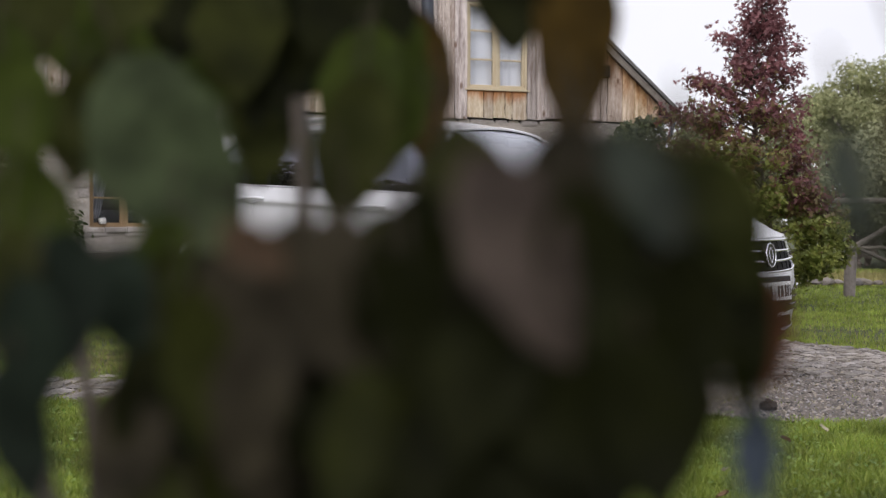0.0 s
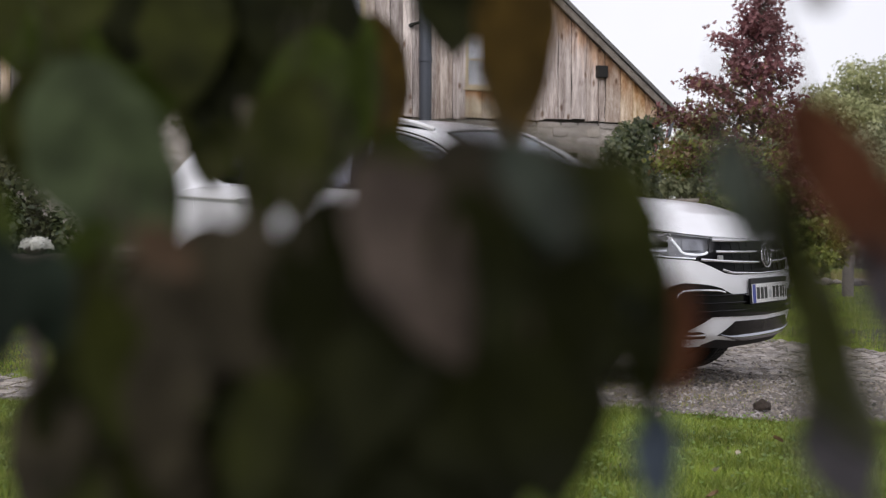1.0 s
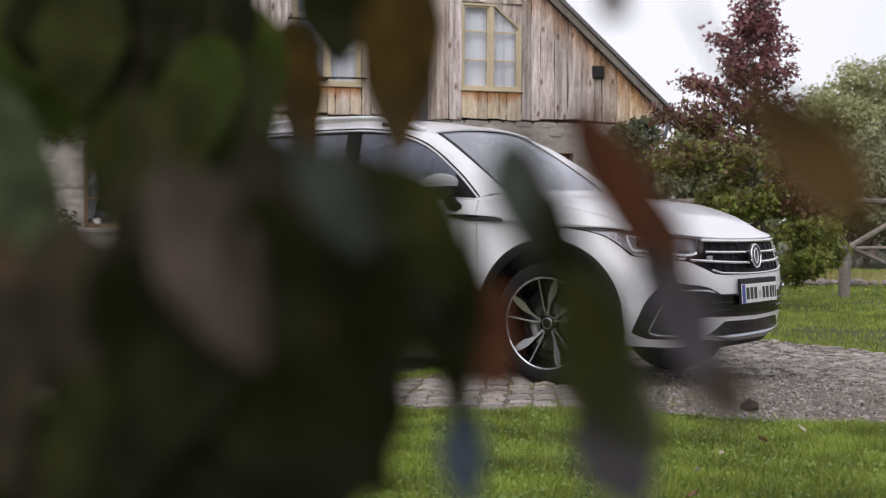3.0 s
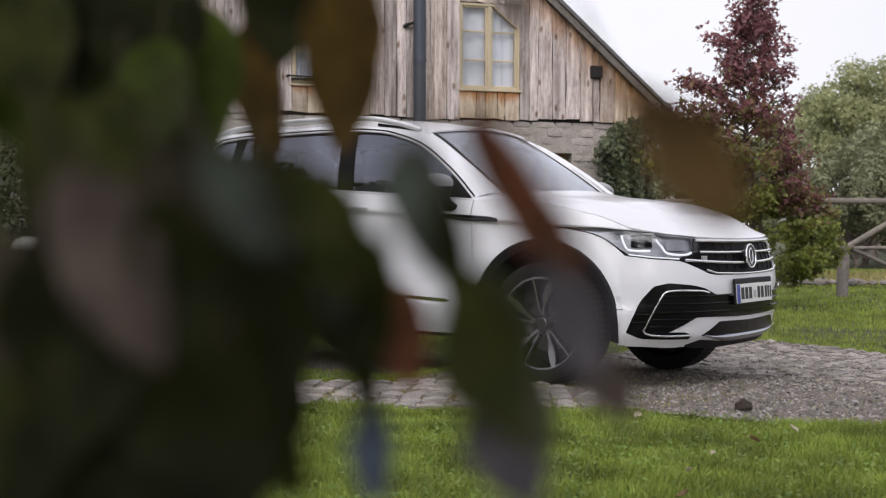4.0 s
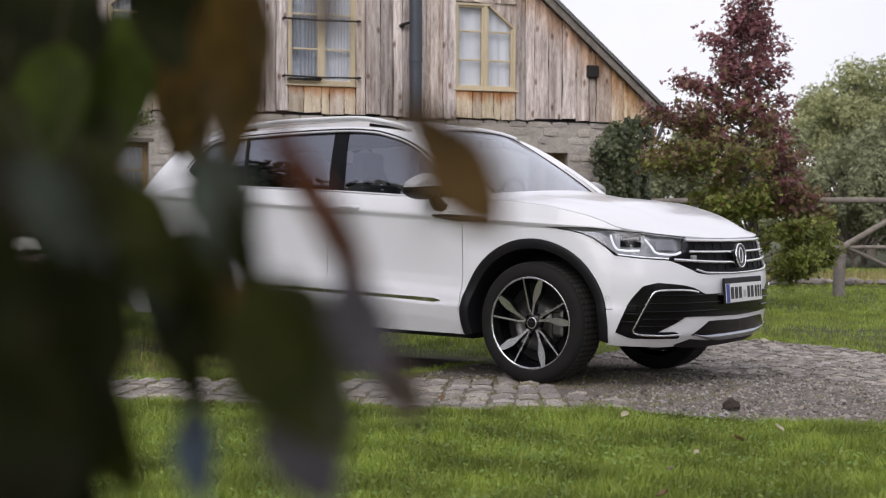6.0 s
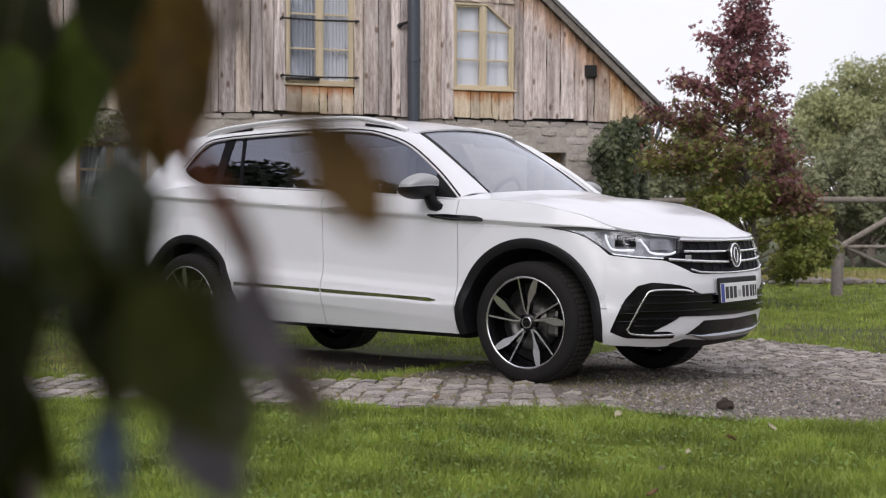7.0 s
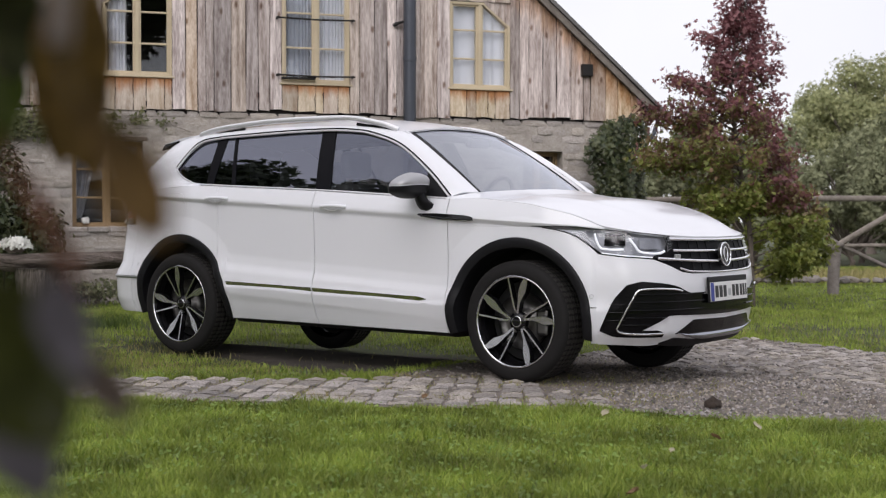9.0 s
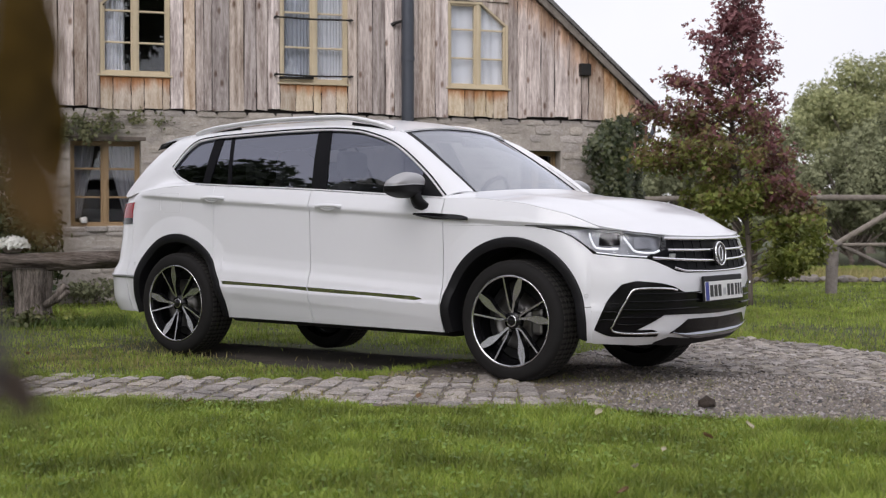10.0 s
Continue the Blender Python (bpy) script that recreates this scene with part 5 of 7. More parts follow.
for s in (1, -1):
    k = np.array((1, s, 1))
    hl = new("headlight")
    hl.parent = car
    hl["label"] = "clear LED headlight with bright light guides"
    q = np.array(HL)
    p = np.array([[skin(kk_, z, 0.002) * k for z in np.linspace(np.interp(kk_, q[:, 0], q[:, 1]), np.interp(kk_, q[:, 0], q[:, 2]), 8)] for kk_ in np.linspace(q[0, 0], q[-1, 0], 60)])
    o = sheet("lens", p, M["lens"], hl, "", 0.002 * -s)
    o.visible_shadow = False
    proj = np.array([[skin(kk_, z, -0.026) * k for z in np.linspace(0.795, 0.862, 4)] for kk_ in np.linspace(ky(0.772), ky(0.828), 6)])
    sheet("projector", proj, M["gloss_black"], hl, "dark projector lens", 0.003)
    refl = np.array([[skin(kk_, z, -0.03) * k for z in np.linspace(0.775, 0.838, 4)] for kk_ in np.linspace(ky(0.60), ky(0.715), 6)])
    sheet("reflector", refl, M["lamp_inner"], hl, "", 0.003)
    guide = [(0.848, 0.862), (0.844, 0.825), (0.835, 0.784), (0.82, 0.775), (0.805, 0.773), (0.778, 0.775)]
    bar("light_guide", spline([nose(-a, b, -0.008) * k for a, b in guide], 30), 0.010, 0.013, M["guide_glow"], hl, "white light guide")
    guide = [(0.760, 0.836), (0.738, 0.795), (0.718, 0.762), (0.66, 0.752), (0.615, 0.754), (0.585, 0.765)]
    bar("light_guide", spline([nose(-a, b, -0.008) * k for a, b in guide], 30), 0.010, 0.013, M["guide_glow"], hl)
    lows = [(ky(0.665), 0.730), (ky(0.72), 0.735), (ky(0.775), 0.740), (ky(0.832), 0.754)]
    bar("light_guide", [skin(a, b, 0.0) * k for a, b in lows], 0.006, 0.007, M["guide_glow"], hl)
    bar("lamp_seam", [skin(a, b, 0.001) * k for a, b, _ in HL[2:-1]], 0.007, 0.007, M["gloss_black"], hl)
    bar("lamp_seam", [skin(a, b, 0.001) * k for a, _, b in HL], 0.005, 0.005, M["gloss_black"], hl)

GR = [(0.0, 0.638, 0.838), (ky(0.30), 0.642, 0.842), (ky(0.44), 0.648, 0.848), (ky(0.52), 0.664, 0.852), (ky(0.54), 0.674, 0.852), (ky(0.555), 0.682, 0.772), (ky(0.62), 0.712, 0.75), (ky(0.66), 0.722, 0.727)]
field("grille", GR, M["grille_black"], -0.02, "black grille with chrome bars", n=40)
for zc_, half, thickz, mt in ((0.826, 0.545, 0.020, "chrome"), (0.762, 0.53, 0.017, "chrome"), (0.702, 0.64, 0.018, "chrome"), (0.640, 0.50, 0.013, "chrome")):
    ys_ = np.linspace(-half, half, 50)
    zf_ = lambda y: zc_ + (0.02 if zc_ < 0.71 else 0.008) * (abs(y) / 0.6) ** 2 + (0.02 * max(0, abs(y) - 0.42) / 0.1 if zc_ < 0.65 else 0)
    bar("grille_bar", [nose(y, zf_(y), 0.002) for y in ys_], 0.016, thickz, M[mt], car, "chrome grille bar")
for y in (-0.46, -0.36, -0.26, -0.16, 0.16, 0.26, 0.36, 0.46):
    bar("grille_rib", [nose(y, z, -0.014) for z in np.linspace(0.655, 0.83, 6)], 0.003, 0.006, M["grille_black"], car, up=(1, 0, 0))
# round badge, plain
bm = bmesh.new()
cb = nose(-0.0, 0.738, 0.012)
bmesh.ops.create_cone(bm, cap_ends=True, segments=40, radius1=0.072, radius2=0.066, depth=0.016, matrix=Matrix.Translation(cb) @ Matrix.Rotation(radians(84), 4, "Y"))
part("badge", bm, M["gloss_black"], car, "round dark badge with a chrome rim", True).data.set_sharp_from_angle(angle=radians(40))
tilt = Matrix.Translation(cb) @ Matrix.Rotation(radians(84), 4, "Y")
bar("badge_ring", [tilt @ Vector((0.068 * math.cos(t), 0.068 * math.sin(t), 0.009)) for t in np.linspace(0, 2 * math.pi, 41)], 0.010, 0.010, M["chrome"], car, up=(1, 0, 0))
for rr in (0.034,):
    bar("badge_stroke", [tilt @ Vector((rr * 1.25 * math.cos(t), rr * 0.75 * math.sin(t), 0.010)) for t in np.linspace(0, 2 * math.pi, 25)], 0.010, 0.005, M["chrome"], car, up=(1, 0, 0))
part("grille_badge", boxed(tuple(nose(-0.50, 0.735, -0.004) - np.array((.004, .028, .012))), tuple(nose(-0.50, 0.735, 0.004) + np.array((.004, .028, .012))), 0.003), M["silver"], car)

# black intake band, corner intakes, chrome blades
field("air_intake", [(0.0, 0.392, 0.508), (ky(0.25), 0.396, 0.516), (ky(0.43), 0.402, 0.530), (ky(0.52), 0.404, 0.566), (ky(0.58), 0.404, 0.580), (ky(0.63), 0.372, 0.588), (ky(0.72), 0.318, 0.598), (ky(0.77), 0.288, 0.578), (ky(0.805), 0.286, 0.495), (ky(0.835), 0.318, 0.326)], M["intake"], 0.004, "gloss black lower intake", n=60)
field("air_intake", [(ky(0.60), 0.281, 0.306), (ky(0.63), 0.281, 0.322), (ky(0.72), 0.281, 0.322), (ky(0.80), 0.284, 0.32)], M["intake"], 0.003, n=14)
field("lower_intake", [(0.0, 0.285, 0.366), (ky(0.30), 0.288, 0.372), (ky(0.375), 0.290, 0.372), (ky(0.44), 0.293, 0.335), (ky(0.515), 0.296, 0.298)], M["intake"], 0.004, n=30)
bar("skid_plate", [nose(y, 0.272 + 0.030 * (abs(y) / 0.5) ** 4, 0.010) for y in np.linspace(-0.50, 0.50, 50)], 0.034, 0.046, M["dark_chrome"], car, "dark chrome skid trim", n=14, taper=True)
field("lower_lip", [(0.0, 0.214, 0.248), (ky(0.30), 0.214, 0.252), (ky(0.50), 0.222, 0.272), (ky(0.60), 0.232, 0.245)], M["black_plastic"], 0.004, n=24, m=5)
for s in (1, -1):
    k = np.array((1, s, 1))
    bl = [(0.50, 0.541), (0.56, 0.552), (0.66, 0.556), (0.722, 0.551), (0.745, 0.522), (0.79, 0.36), (0.795, 0.325), (0.775, 0.307), (0.70, 0.302), (0.61, 0.304)]
    bar("intake_chrome", spline([nose(-a, b, 0.014) * k for a, b in bl], 50), 0.012, 0.013, M["chrome"], car, "chrome intake blade", taper=False)
    for z, a, b in ((0.525, 0.74, 0.28), (0.482, 0.755, 0.28), (0.437, 0.765, 0.30), (0.395, 0.77, 0.6), (0.355, 0.78, 0.67)):
        bar("intake_slat", [nose(-y, z, 0.008) * k for y in np.linspace(a, b, 16)], 0.012, 0.008, M["intake"], car)
    for z in (0.47, 0.425, 0.38):
        bar("corner_vent", [nose(-y, z, 0.008) * k for y in (0.812 - 0.02 * (0.47 - z) * -5, 0.79, 0.775)], 0.005, 0.004, M["gloss_black"], car)
    bar("bumper_seam", [flank(x, 0.449, 0.0005) * k for x in np.linspace(0.50, 0.445, 8)], 0.004, 0.005, M["silver"], car, n=4)

# number plate: plain bars in place of characters
plate = new("number_plate")
plate.parent = car
plate.matrix_local = Matrix.Translation((0.918, 0.0, 0.525)) @ Matrix.Rotation(radians(-4), 4, "Y")
M["plate"] = material("white_plate", (0.75, 0.75, 0.74), 0.4, var=0.2, scale=10, color2=(0.7, 0.7, 0.69))
M["plate_blue"] = material("blue_plate_band", (0.01, 0.03, 0.28), 0.4)
M["ink"] = material("black_ink", (0.012, 0.012, 0.012), 0.5)
part("holder", boxed((-0.014, -0.272, -0.062), (0.0, 0.272, 0.088), 0.006), M["black_plastic"], plate)
part("plate", boxed((0.0, -0.26, -0.055), (0.004, 0.26, 0.055), 0.002), M["plate"], plate, "white plate with plain dark bars")
part("plate_band", boxed((0.0045, -0.258, -0.053), (0.006, -0.215, 0.053), 0.0), M["plate_blue"], plate)
for y0, y1 in ((-0.198, -0.156), (-0.140, -0.100), (-0.084, -0.044), (0.040, 0.076), (0.092, 0.130), (0.152, 0.180), (0.192, 0.216), (0.230, 0.246)):
    part("bar", boxed((0.0045, y0, -0.034), (0.006, y1, 0.034)), M["ink"], plate)
part("seal", boxed((0.0045, -0.018, -0.028), (0.006, 0.018, 0.012)), M["silver"], plate)

# ---- wheels ----


def lathe(profile, n=72, closed=True):
    """Spins (radius, y) pairs about the y axis."""
    rings = [[(r * math.cos(a), y, r * math.sin(a)) for r, y in profile] for a in np.linspace(0, 2 * math.pi, n, endpoint=False)]
    return grid(rings, close_u=True, close_v=closed)


def wheel(m):
    """An alloy wheel whose outer face looks along -y."""
    w = new("wheel")
    w.parent = car
    w.matrix_local = m
    w["label"] = "black and polished alloy wheel with double spokes"
    R = 0.352
    prof = [(0.262, -0.118), (0.272, -0.126), (0.290, -0.128), (0.318, -0.126), (0.336, -0.118), (R - 0.006, -0.104), (R - 0.001, -0.085)]
    for g in (-0.055, -0.018, 0.018, 0.055):
        prof += [(R, g - 0.008), (R - 0.008, g - 0.006), (R - 0.008, g + 0.006), (R, g + 0.008)]
    prof += [(R - 0.001, 0.085), (R - 0.006, 0.104), (0.336, 0.118), (0.30, 0.128), (0.262, 0.118)]
    v, f = lathe(prof, 80)
    raw("tyre", v, f, M["rubber"], w, "black tyre", True).data.set_sharp_from_angle(angle=radians(35))
    bm = bmesh.new()
    for i in range(64):
        a = 2 * math.pi * i / 64
        for y, wd, tw in ((-0.078, 0.017, 0.10), (-0.037, 0.014, 0.25), (0.0, 0.012, -0.25), (0.037, 0.014, 0.25), (0.078, 0.017, 0.1)):
            mt = Matrix.Rotation(a, 4, "Y") @ Matrix.Translation((R - 0.001 - (0.0032 if abs(y) > 0.07 else 0.0015), y, 0)) @ Matrix.Rotation(tw, 4, "X")
            box(bm, (-0.005, -wd, -0.0105), (0.004, wd, 0.0105), 0.0, mt)
    part("tread", bm, M["tread"], w)
    v, f = lathe([(0.268, -0.108), (0.272, -0.121), (0.264, -0.124), (0.257, -0.120), (0.252, -0.10), (0.238, -0.07), (0.236, 0.10), (0.262, 0.11)], 72, False)
    raw("rim", v, f, M["gloss_black"], w, "black rim barrel", True)
    v, f = lathe([(0.2665, -0.1245), (0.2685, -0.1262), (0.2600, -0.1258), (0.2560, -0.1218)], 72, False)
    raw("rim_edge", v, f, M["alloy"], w, "polished rim edge", True)
    v, f = lathe([(0.235, 0.02), (0.16, 0.03), (0.02, 0.03)], 40, False)
    raw("hub_back", v, f, M["dark"], w, "", True)
    v, f = lathe([(0.165, -0.035), (0.165, -0.02), (0.06, -0.02), (0.06, -0.06), (0.0, -0.06)], 48, False)
    raw("brake_disc", v, f, M["steel"], w, "steel brake disc", True)
    bm = bmesh.new()
    box(bm, (0.10, -0.06, -0.08), (0.185, 0.0, 0.08), 0.02)
    part("brake_caliper", bm, M["steel"], w)

    def blade(ang, pts, ya, yb, mat, nm, lift=0.0):
        """A spoke from (radius, half-width, skew) stations; it dips toward the hub."""
        top, bot = [], []
        for r, hw, sk in pts:
            y = ya + (yb - ya) * (r - 0.05) / 0.21
            for sgn in (1, -1):
                top.append((r, y - lift, sk + sgn * hw))
                bot.append((r, y + 0.038, sk + sgn * hw * 1.15))
        bm = bmesh.new()
        n = len(pts)
        T = [bm.verts.new(p) for p in top]
        B = [bm.verts.new(p) for p in bot]
        for i in range(n - 1):
            a, b, c, d = 2 * i, 2 * i + 1, 2 * i + 3, 2 * i + 2
            bm.faces.new((T[a], T[b], T[c], T[d]))
            if lift == 0:
                bm.faces.new((B[d], B[c], B[b], B[a]))
                bm.faces.new((T[a], T[d], B[d], B[a]))
                bm.faces.new((T[b], B[b], B[c], T[c]))
        bmesh.ops.transform(bm, matrix=Matrix.Rotation(ang, 4, "Y"), verts=bm.verts[:])
        part(nm, bm, mat, w)
    wide = [(0.045, 0.007, 0.010), (0.115, 0.009, 0.008), (0.155, 0.019, 0.002), (0.182, 0.026, -0.004), (0.222, 0.023, -0.010), (0.258, 0.014, -0.018)]
    thin = [(0.045, 0.007, -0.012), (0.09, 0.007, -0.016), (0.258, 0.006, -0.06)]
    for i in range(5):
        a = 2 * math.pi * i / 5 - radians(78)
        blade(a, wide, -0.094, -0.119, M["gloss_black"], "spoke")
        blade(a, [(r, h * 0.90, s) for r, h, s in wide], -0.094, -0.119, M["alloy"], "spoke_face", 0.0015)
        blade(a - radians(36), thin, -0.092, -0.118, M["gloss_black"], "spoke")
        blade(a - radians(36), [(r, h * 0.8, s) for r, h, s in thin], -0.092, -0.118, M["alloy"], "spoke_face", 0.0015)
    v, f = lathe([(0.0, -0.104), (0.026, -0.104), (0.034, -0.100), (0.055, -0.092), (0.058, -0.05)], 40, False)
    raw("hub", v, f, M["gloss_black"], w, "", True)
    v, f = lathe([(0.0275, -0.1055), (0.031, -0.1055), (0.033, -0.1035)], 36, False)
    raw("hub_ring", v, f, M["alloy"], w, "", True)
    for i in range(5):
        a = 2 * math.pi * (i + 0.5) / 5
        bm = bmesh.new()
        bmesh.ops.create_cone(bm, cap_ends=True, segments=6, radius1=0.010, radius2=0.009, depth=0.02, matrix=Matrix.Translation((0.056 * math.cos(a), -0.085, 0.056 * math.sin(a))) @ Matrix.Rotation(radians(90), 4, "X"))
        part("wheel_bolt", bm, M["steel"], w)
    return w


first = wheel(pose(0, -0.782, 0.352))
for m in (pose(-2.79, -0.782, 0.352, 0, 50, 0), pose(0, 0.782, 0.300, 0, 0, 180), pose(-2.79, 0.782, 0.265, 0, 0, 180)):
    copy_thing(first, m)

# ---- plants ----


def scatter(name, pos, nrm, size, template, mat, parent=None, label="", spin=None, kind=""):
    """One mesh of many small leaves: template (vertices with z out, faces) turned to nrm at each pos."""
    tv, tf = np.array(template[0], float), template[1]
    n = len(pos)
    nrm = nrm / np.maximum(np.linalg.norm(nrm, axis=1, keepdims=True), 1e-9)
    ref = rng.normal(size=(n, 3)) if spin is None else spin
    ax = np.cross(ref, nrm)
    ax /= np.maximum(np.linalg.norm(ax, axis=1, keepdims=True), 1e-9)
    ay = np.cross(nrm, ax)
    s = np.asarray(size).reshape(-1, 1, 1) * np.ones((n, 1, 1))
    v = pos[:, None, :] + s * (tv[None, :, 0:1] * ax[:, None] + tv[None, :, 1:2] * ay[:, None] + tv[None, :, 2:3] * nrm[:, None])
    k = len(tv)
    me = bpy.data.meshes.new(name)
    faces = np.array(tf)
    allf = (faces[None] + (np.arange(n) * k)[:, None, None]).reshape(-1, faces.shape[1])
    me.vertices.add(n * k)
    me.vertices.foreach_set("co", v.reshape(-1).astype(np.float32))
    m = allf.shape[1]
    me.loops.add(len(allf) * m)
    me.loops.foreach_set("vertex_index", allf.reshape(-1).astype(np.int32))
    me.polygons.add(len(allf))
    me.polygons.foreach_set("loop_start", np.arange(0, len(allf) * m, m, dtype=np.int32))
    me.update(calc_edges=True)
    me.materials.append(mat)
    ob = new(name, me)
    ob.parent = parent
    if label:
        ob["label"] = label
    if kind:
        ob["kind"] = kind
    return ob


OVAL = ([(0, 0, 0), (-.28, .35, .05), (.28, .35, .05), (-.24, .7, .03), (.24, .7, .03), (0, 1.0, -.08)], [(0, 2, 1), (1, 2, 4), (1, 4, 3), (3, 4, 5)])
STAR = ([(0, 0, 0), (-.5, .25, .06), (-.16, .42, 0), (-.42, .8, .05), (0, .62, 0), (0, 1.05, -.04), (.42, .8, .05), (.16, .42, 0), (.5, .25, .06)], [(0, 2, 1), (0, 7, 2), (0, 8, 7), (2, 4, 3), (2, 7, 4), (4, 7, 6), (4, 6, 5)])
CLUMP = ([(0, 0, 0), (-.5, .3, .2), (.1, .5, 0), (.5, .25, -.2), (-.3, .9, -.1), (.35, .95, .15)], [(0, 2, 1), (0, 3, 2), (1, 2, 4), (2, 3, 5)])

C0, FW, RT = np.array((4.0, -7.38)), np.array((-0.586, 0.810)), np.array((0.810, 0.586))


def plan(a, b):
    """A place on the ground a metres across and b metres ahead of the slide's middle."""
    return C0[None] + np.asarray(a)[:, None] * RT + np.asarray(b)[:, None] * FW


def blades(name, pts, height, width, mat, label):
    """Grass: bent three-segment blades, leaning at random, in one mesh."""
    n = len(pts)
    az = rng.uniform(0, 2 * math.pi, n)
    clump = np.array([noise.noise(Vector((x * 1.7, y * 1.7, 5.1))) + .8 * noise.noise(Vector((x * 6.5, y * 6.5, 1.7))) for x, y in pts])
    h = height * rng.uniform(0.45, 1.15, n) * np.clip(1 + .6 * clump, .55, 1.7)
    lean = rng.uniform(0.1, 0.75, n) * h
    w = width * rng.uniform(0.6, 1.2, n)
    d = np.stack([np.cos(az), np.sin(az)], 1)
    fa = rng.uniform(0, 2 * math.pi, n)
    s = np.stack([np.cos(fa), np.sin(fa)], 1)
    v = np.zeros((n, 5, 3))
    for i, (t, k) in enumerate(((0, 1), (0, 1), (0.55, .75), (0.55, .75), (1, 0))):
        sg = -1 if i in (0, 2) else 1
        v[:, i, :2] = pts + d * (lean * t ** 2)[:, None] + s * (sg * w * k / 2)[:, None] * (i < 4)
        v[:, i, 2] = -0.015 + dip(pts[:, 0], pts[:, 1]) + h * t * (1 - 0.15 * t)
    f = np.array([(0, 1, 3), (0, 3, 2), (2, 3, 4)])
    me = bpy.data.meshes.new(name)
    allf = (f[None] + (np.arange(n) * 5)[:, None, None]).reshape(-1, 3)
    me.vertices.add(n * 5)
    me.vertices.foreach_set("co", v.reshape(-1).astype(np.float32))
    me.loops.add(len(allf) * 3)
    me.loops.foreach_set("vertex_index", allf.reshape(-1).astype(np.int32))
    me.polygons.add(len(allf))
    me.polygons.foreach_set("loop_start", np.arange(0, len(allf) * 3, 3, dtype=np.int32))
    me.update(calc_edges=True)
    me.materials.append(mat)
    return tagged(new(name, me), label, "grass", kind="stuff")


def field_points(n, b0, b1, spread, power=1.0):
    b = b0 + (b1 - b0) * rng.uniform(0, 1, n) ** power
    a = rng.uniform(-1, 1, n) * (spread * b + 0.5)
    return plan(a, b)


def patchy(p, s, lo):
    """Keeps points by a slow noise, so that the sward is uneven."""
    q = np.array([noise.noise(Vector((x * s, y * s, 3.3))) for x, y in p])
    return rng.uniform(-0.6, 0.6, len(p)) + lo < q + 0.35


def free(p, margin=0.0):
    """Off the road and outside the house."""
    wob = np.array([(noise.noise(Vector((x * 2.6, y * 2.6, 9))) * .10 + noise.noise(Vector((x * 9, y * 9, 4))) * .06) for x, y in p])
    ok = ~inside(p[:, 0] + wob, p[:, 1] + wob, ROAD)
    ok &= ~(inside(p[:, 0] + wob * 1.5, p[:, 1] + wob * 1.5, EARTH) & (rng.uniform(0, 1, len(p)) < .86))
    hu = (p[:, 0] + 4.75) * math.cos(radians(54.5)) + (p[:, 1] - 6.85) * math.sin(radians(54.5))
    hv = -(p[:, 0] + 4.75) * math.sin(radians(54.5)) + (p[:, 1] - 6.85) * math.cos(radians(54.5))
    return ok & ~((hv > -0.05) & (hu > -9.6) & (hu < 1.6))


p = field_points(190000, 3.4, 7.9, 0.42, 0.85)
p = p[free(p)]
blades("grass", p, 0.064, 0.0066, M["grass"], "short green lawn grass in front of the drive")
p = field_points(42000, 3.4, 7.9, 0.42, 0.75)
p = p[free(p)]
p = p[patchy(p, 1.3, 0.28)]
blades("dry_grass", p, 0.042, 0.0045, M["grass_dry"], "straw-coloured blades among the lawn")
# clover and small broad leaves among the blades
p = field_points(16000, 3.4, 7.9, 0.42, 0.8)
p = p[free(p)]
p = p[patchy(p, 1.7, 0.25)]
n = len(p)
M["clover"] = leafy("clover_leaf", (0.12, 0.21, 0.035), (0.26, 0.36, 0.08), 0.35, 0.45, 0.4)
tagged(scatter("clover", np.c_[p, rng.uniform(.012, .04, n)], np.tile((0, -.25, 1.0), (n, 1)) + rng.normal(0, .35, (n, 3)), rng.uniform(.010, .022, n), STAR, M["clover"]), "clover and small weeds in the lawn", "clover", kind="stuff")
# the lawn behind the drive and under the car
p = field_points(170000, 6.8, 14.0, 0.42, 1.0)
p = p[free(p)]
under = (np.abs(p[:, 1]) < 0.95) & (p[:, 0] > -3.7) & (p[:, 0] < 0.6)
bare = under & (rng.uniform(0, 1, len(p)) < 0.95)
p = p[~bare]
p = p[patchy(p, 0.9, 0.12)]
verge = (p[:, 1] < -.1) & (p[:, 0] < .2)
blades("grass", p, np.where(verge, .036, .056), 0.0062, M["grass"], "lawn grass behind the drive")
p = field_points(26000, 6.8, 14.0, 0.42)
p = p[free(p)]
p = p[patchy(p, 0.8, 0.4)]
blades("dry_grass", p, 0.05, 0.006, M["grass_dry"], "dry grass behind the drive")
p = np.stack([rng.normal(-2.9, .75, 6000), rng.normal(-1.45, .33, 6000)], 1)
p = p[free(p)]
p = p[patchy(p, 2.4, 0.35)]
blades("straw", p, .03, .005, M["grass_dry"], "dead straw in the verge by the rear wheel")
p = field_points(170000, 13.0, 27.0, 0.45, 0.8)
p = p[free(p)]
blades("grass", p, 0.05, 0.011, M["grass"], "lawn grass beyond the car")
# coarser grass round about, outside the well-seen part
n = 110000
qa, qb = rng.uniform(-14, 14, n), rng.uniform(-9, 20, n)
out_ = ~((np.abs(qa) < .42 * qb + .5) & (qb > 3.4))
p = plan(qa[out_], qb[out_])
p = p[free(p)]
blades("grass", p, 0.055, 0.018, M["grass"], "grass round the edge of the lawn")
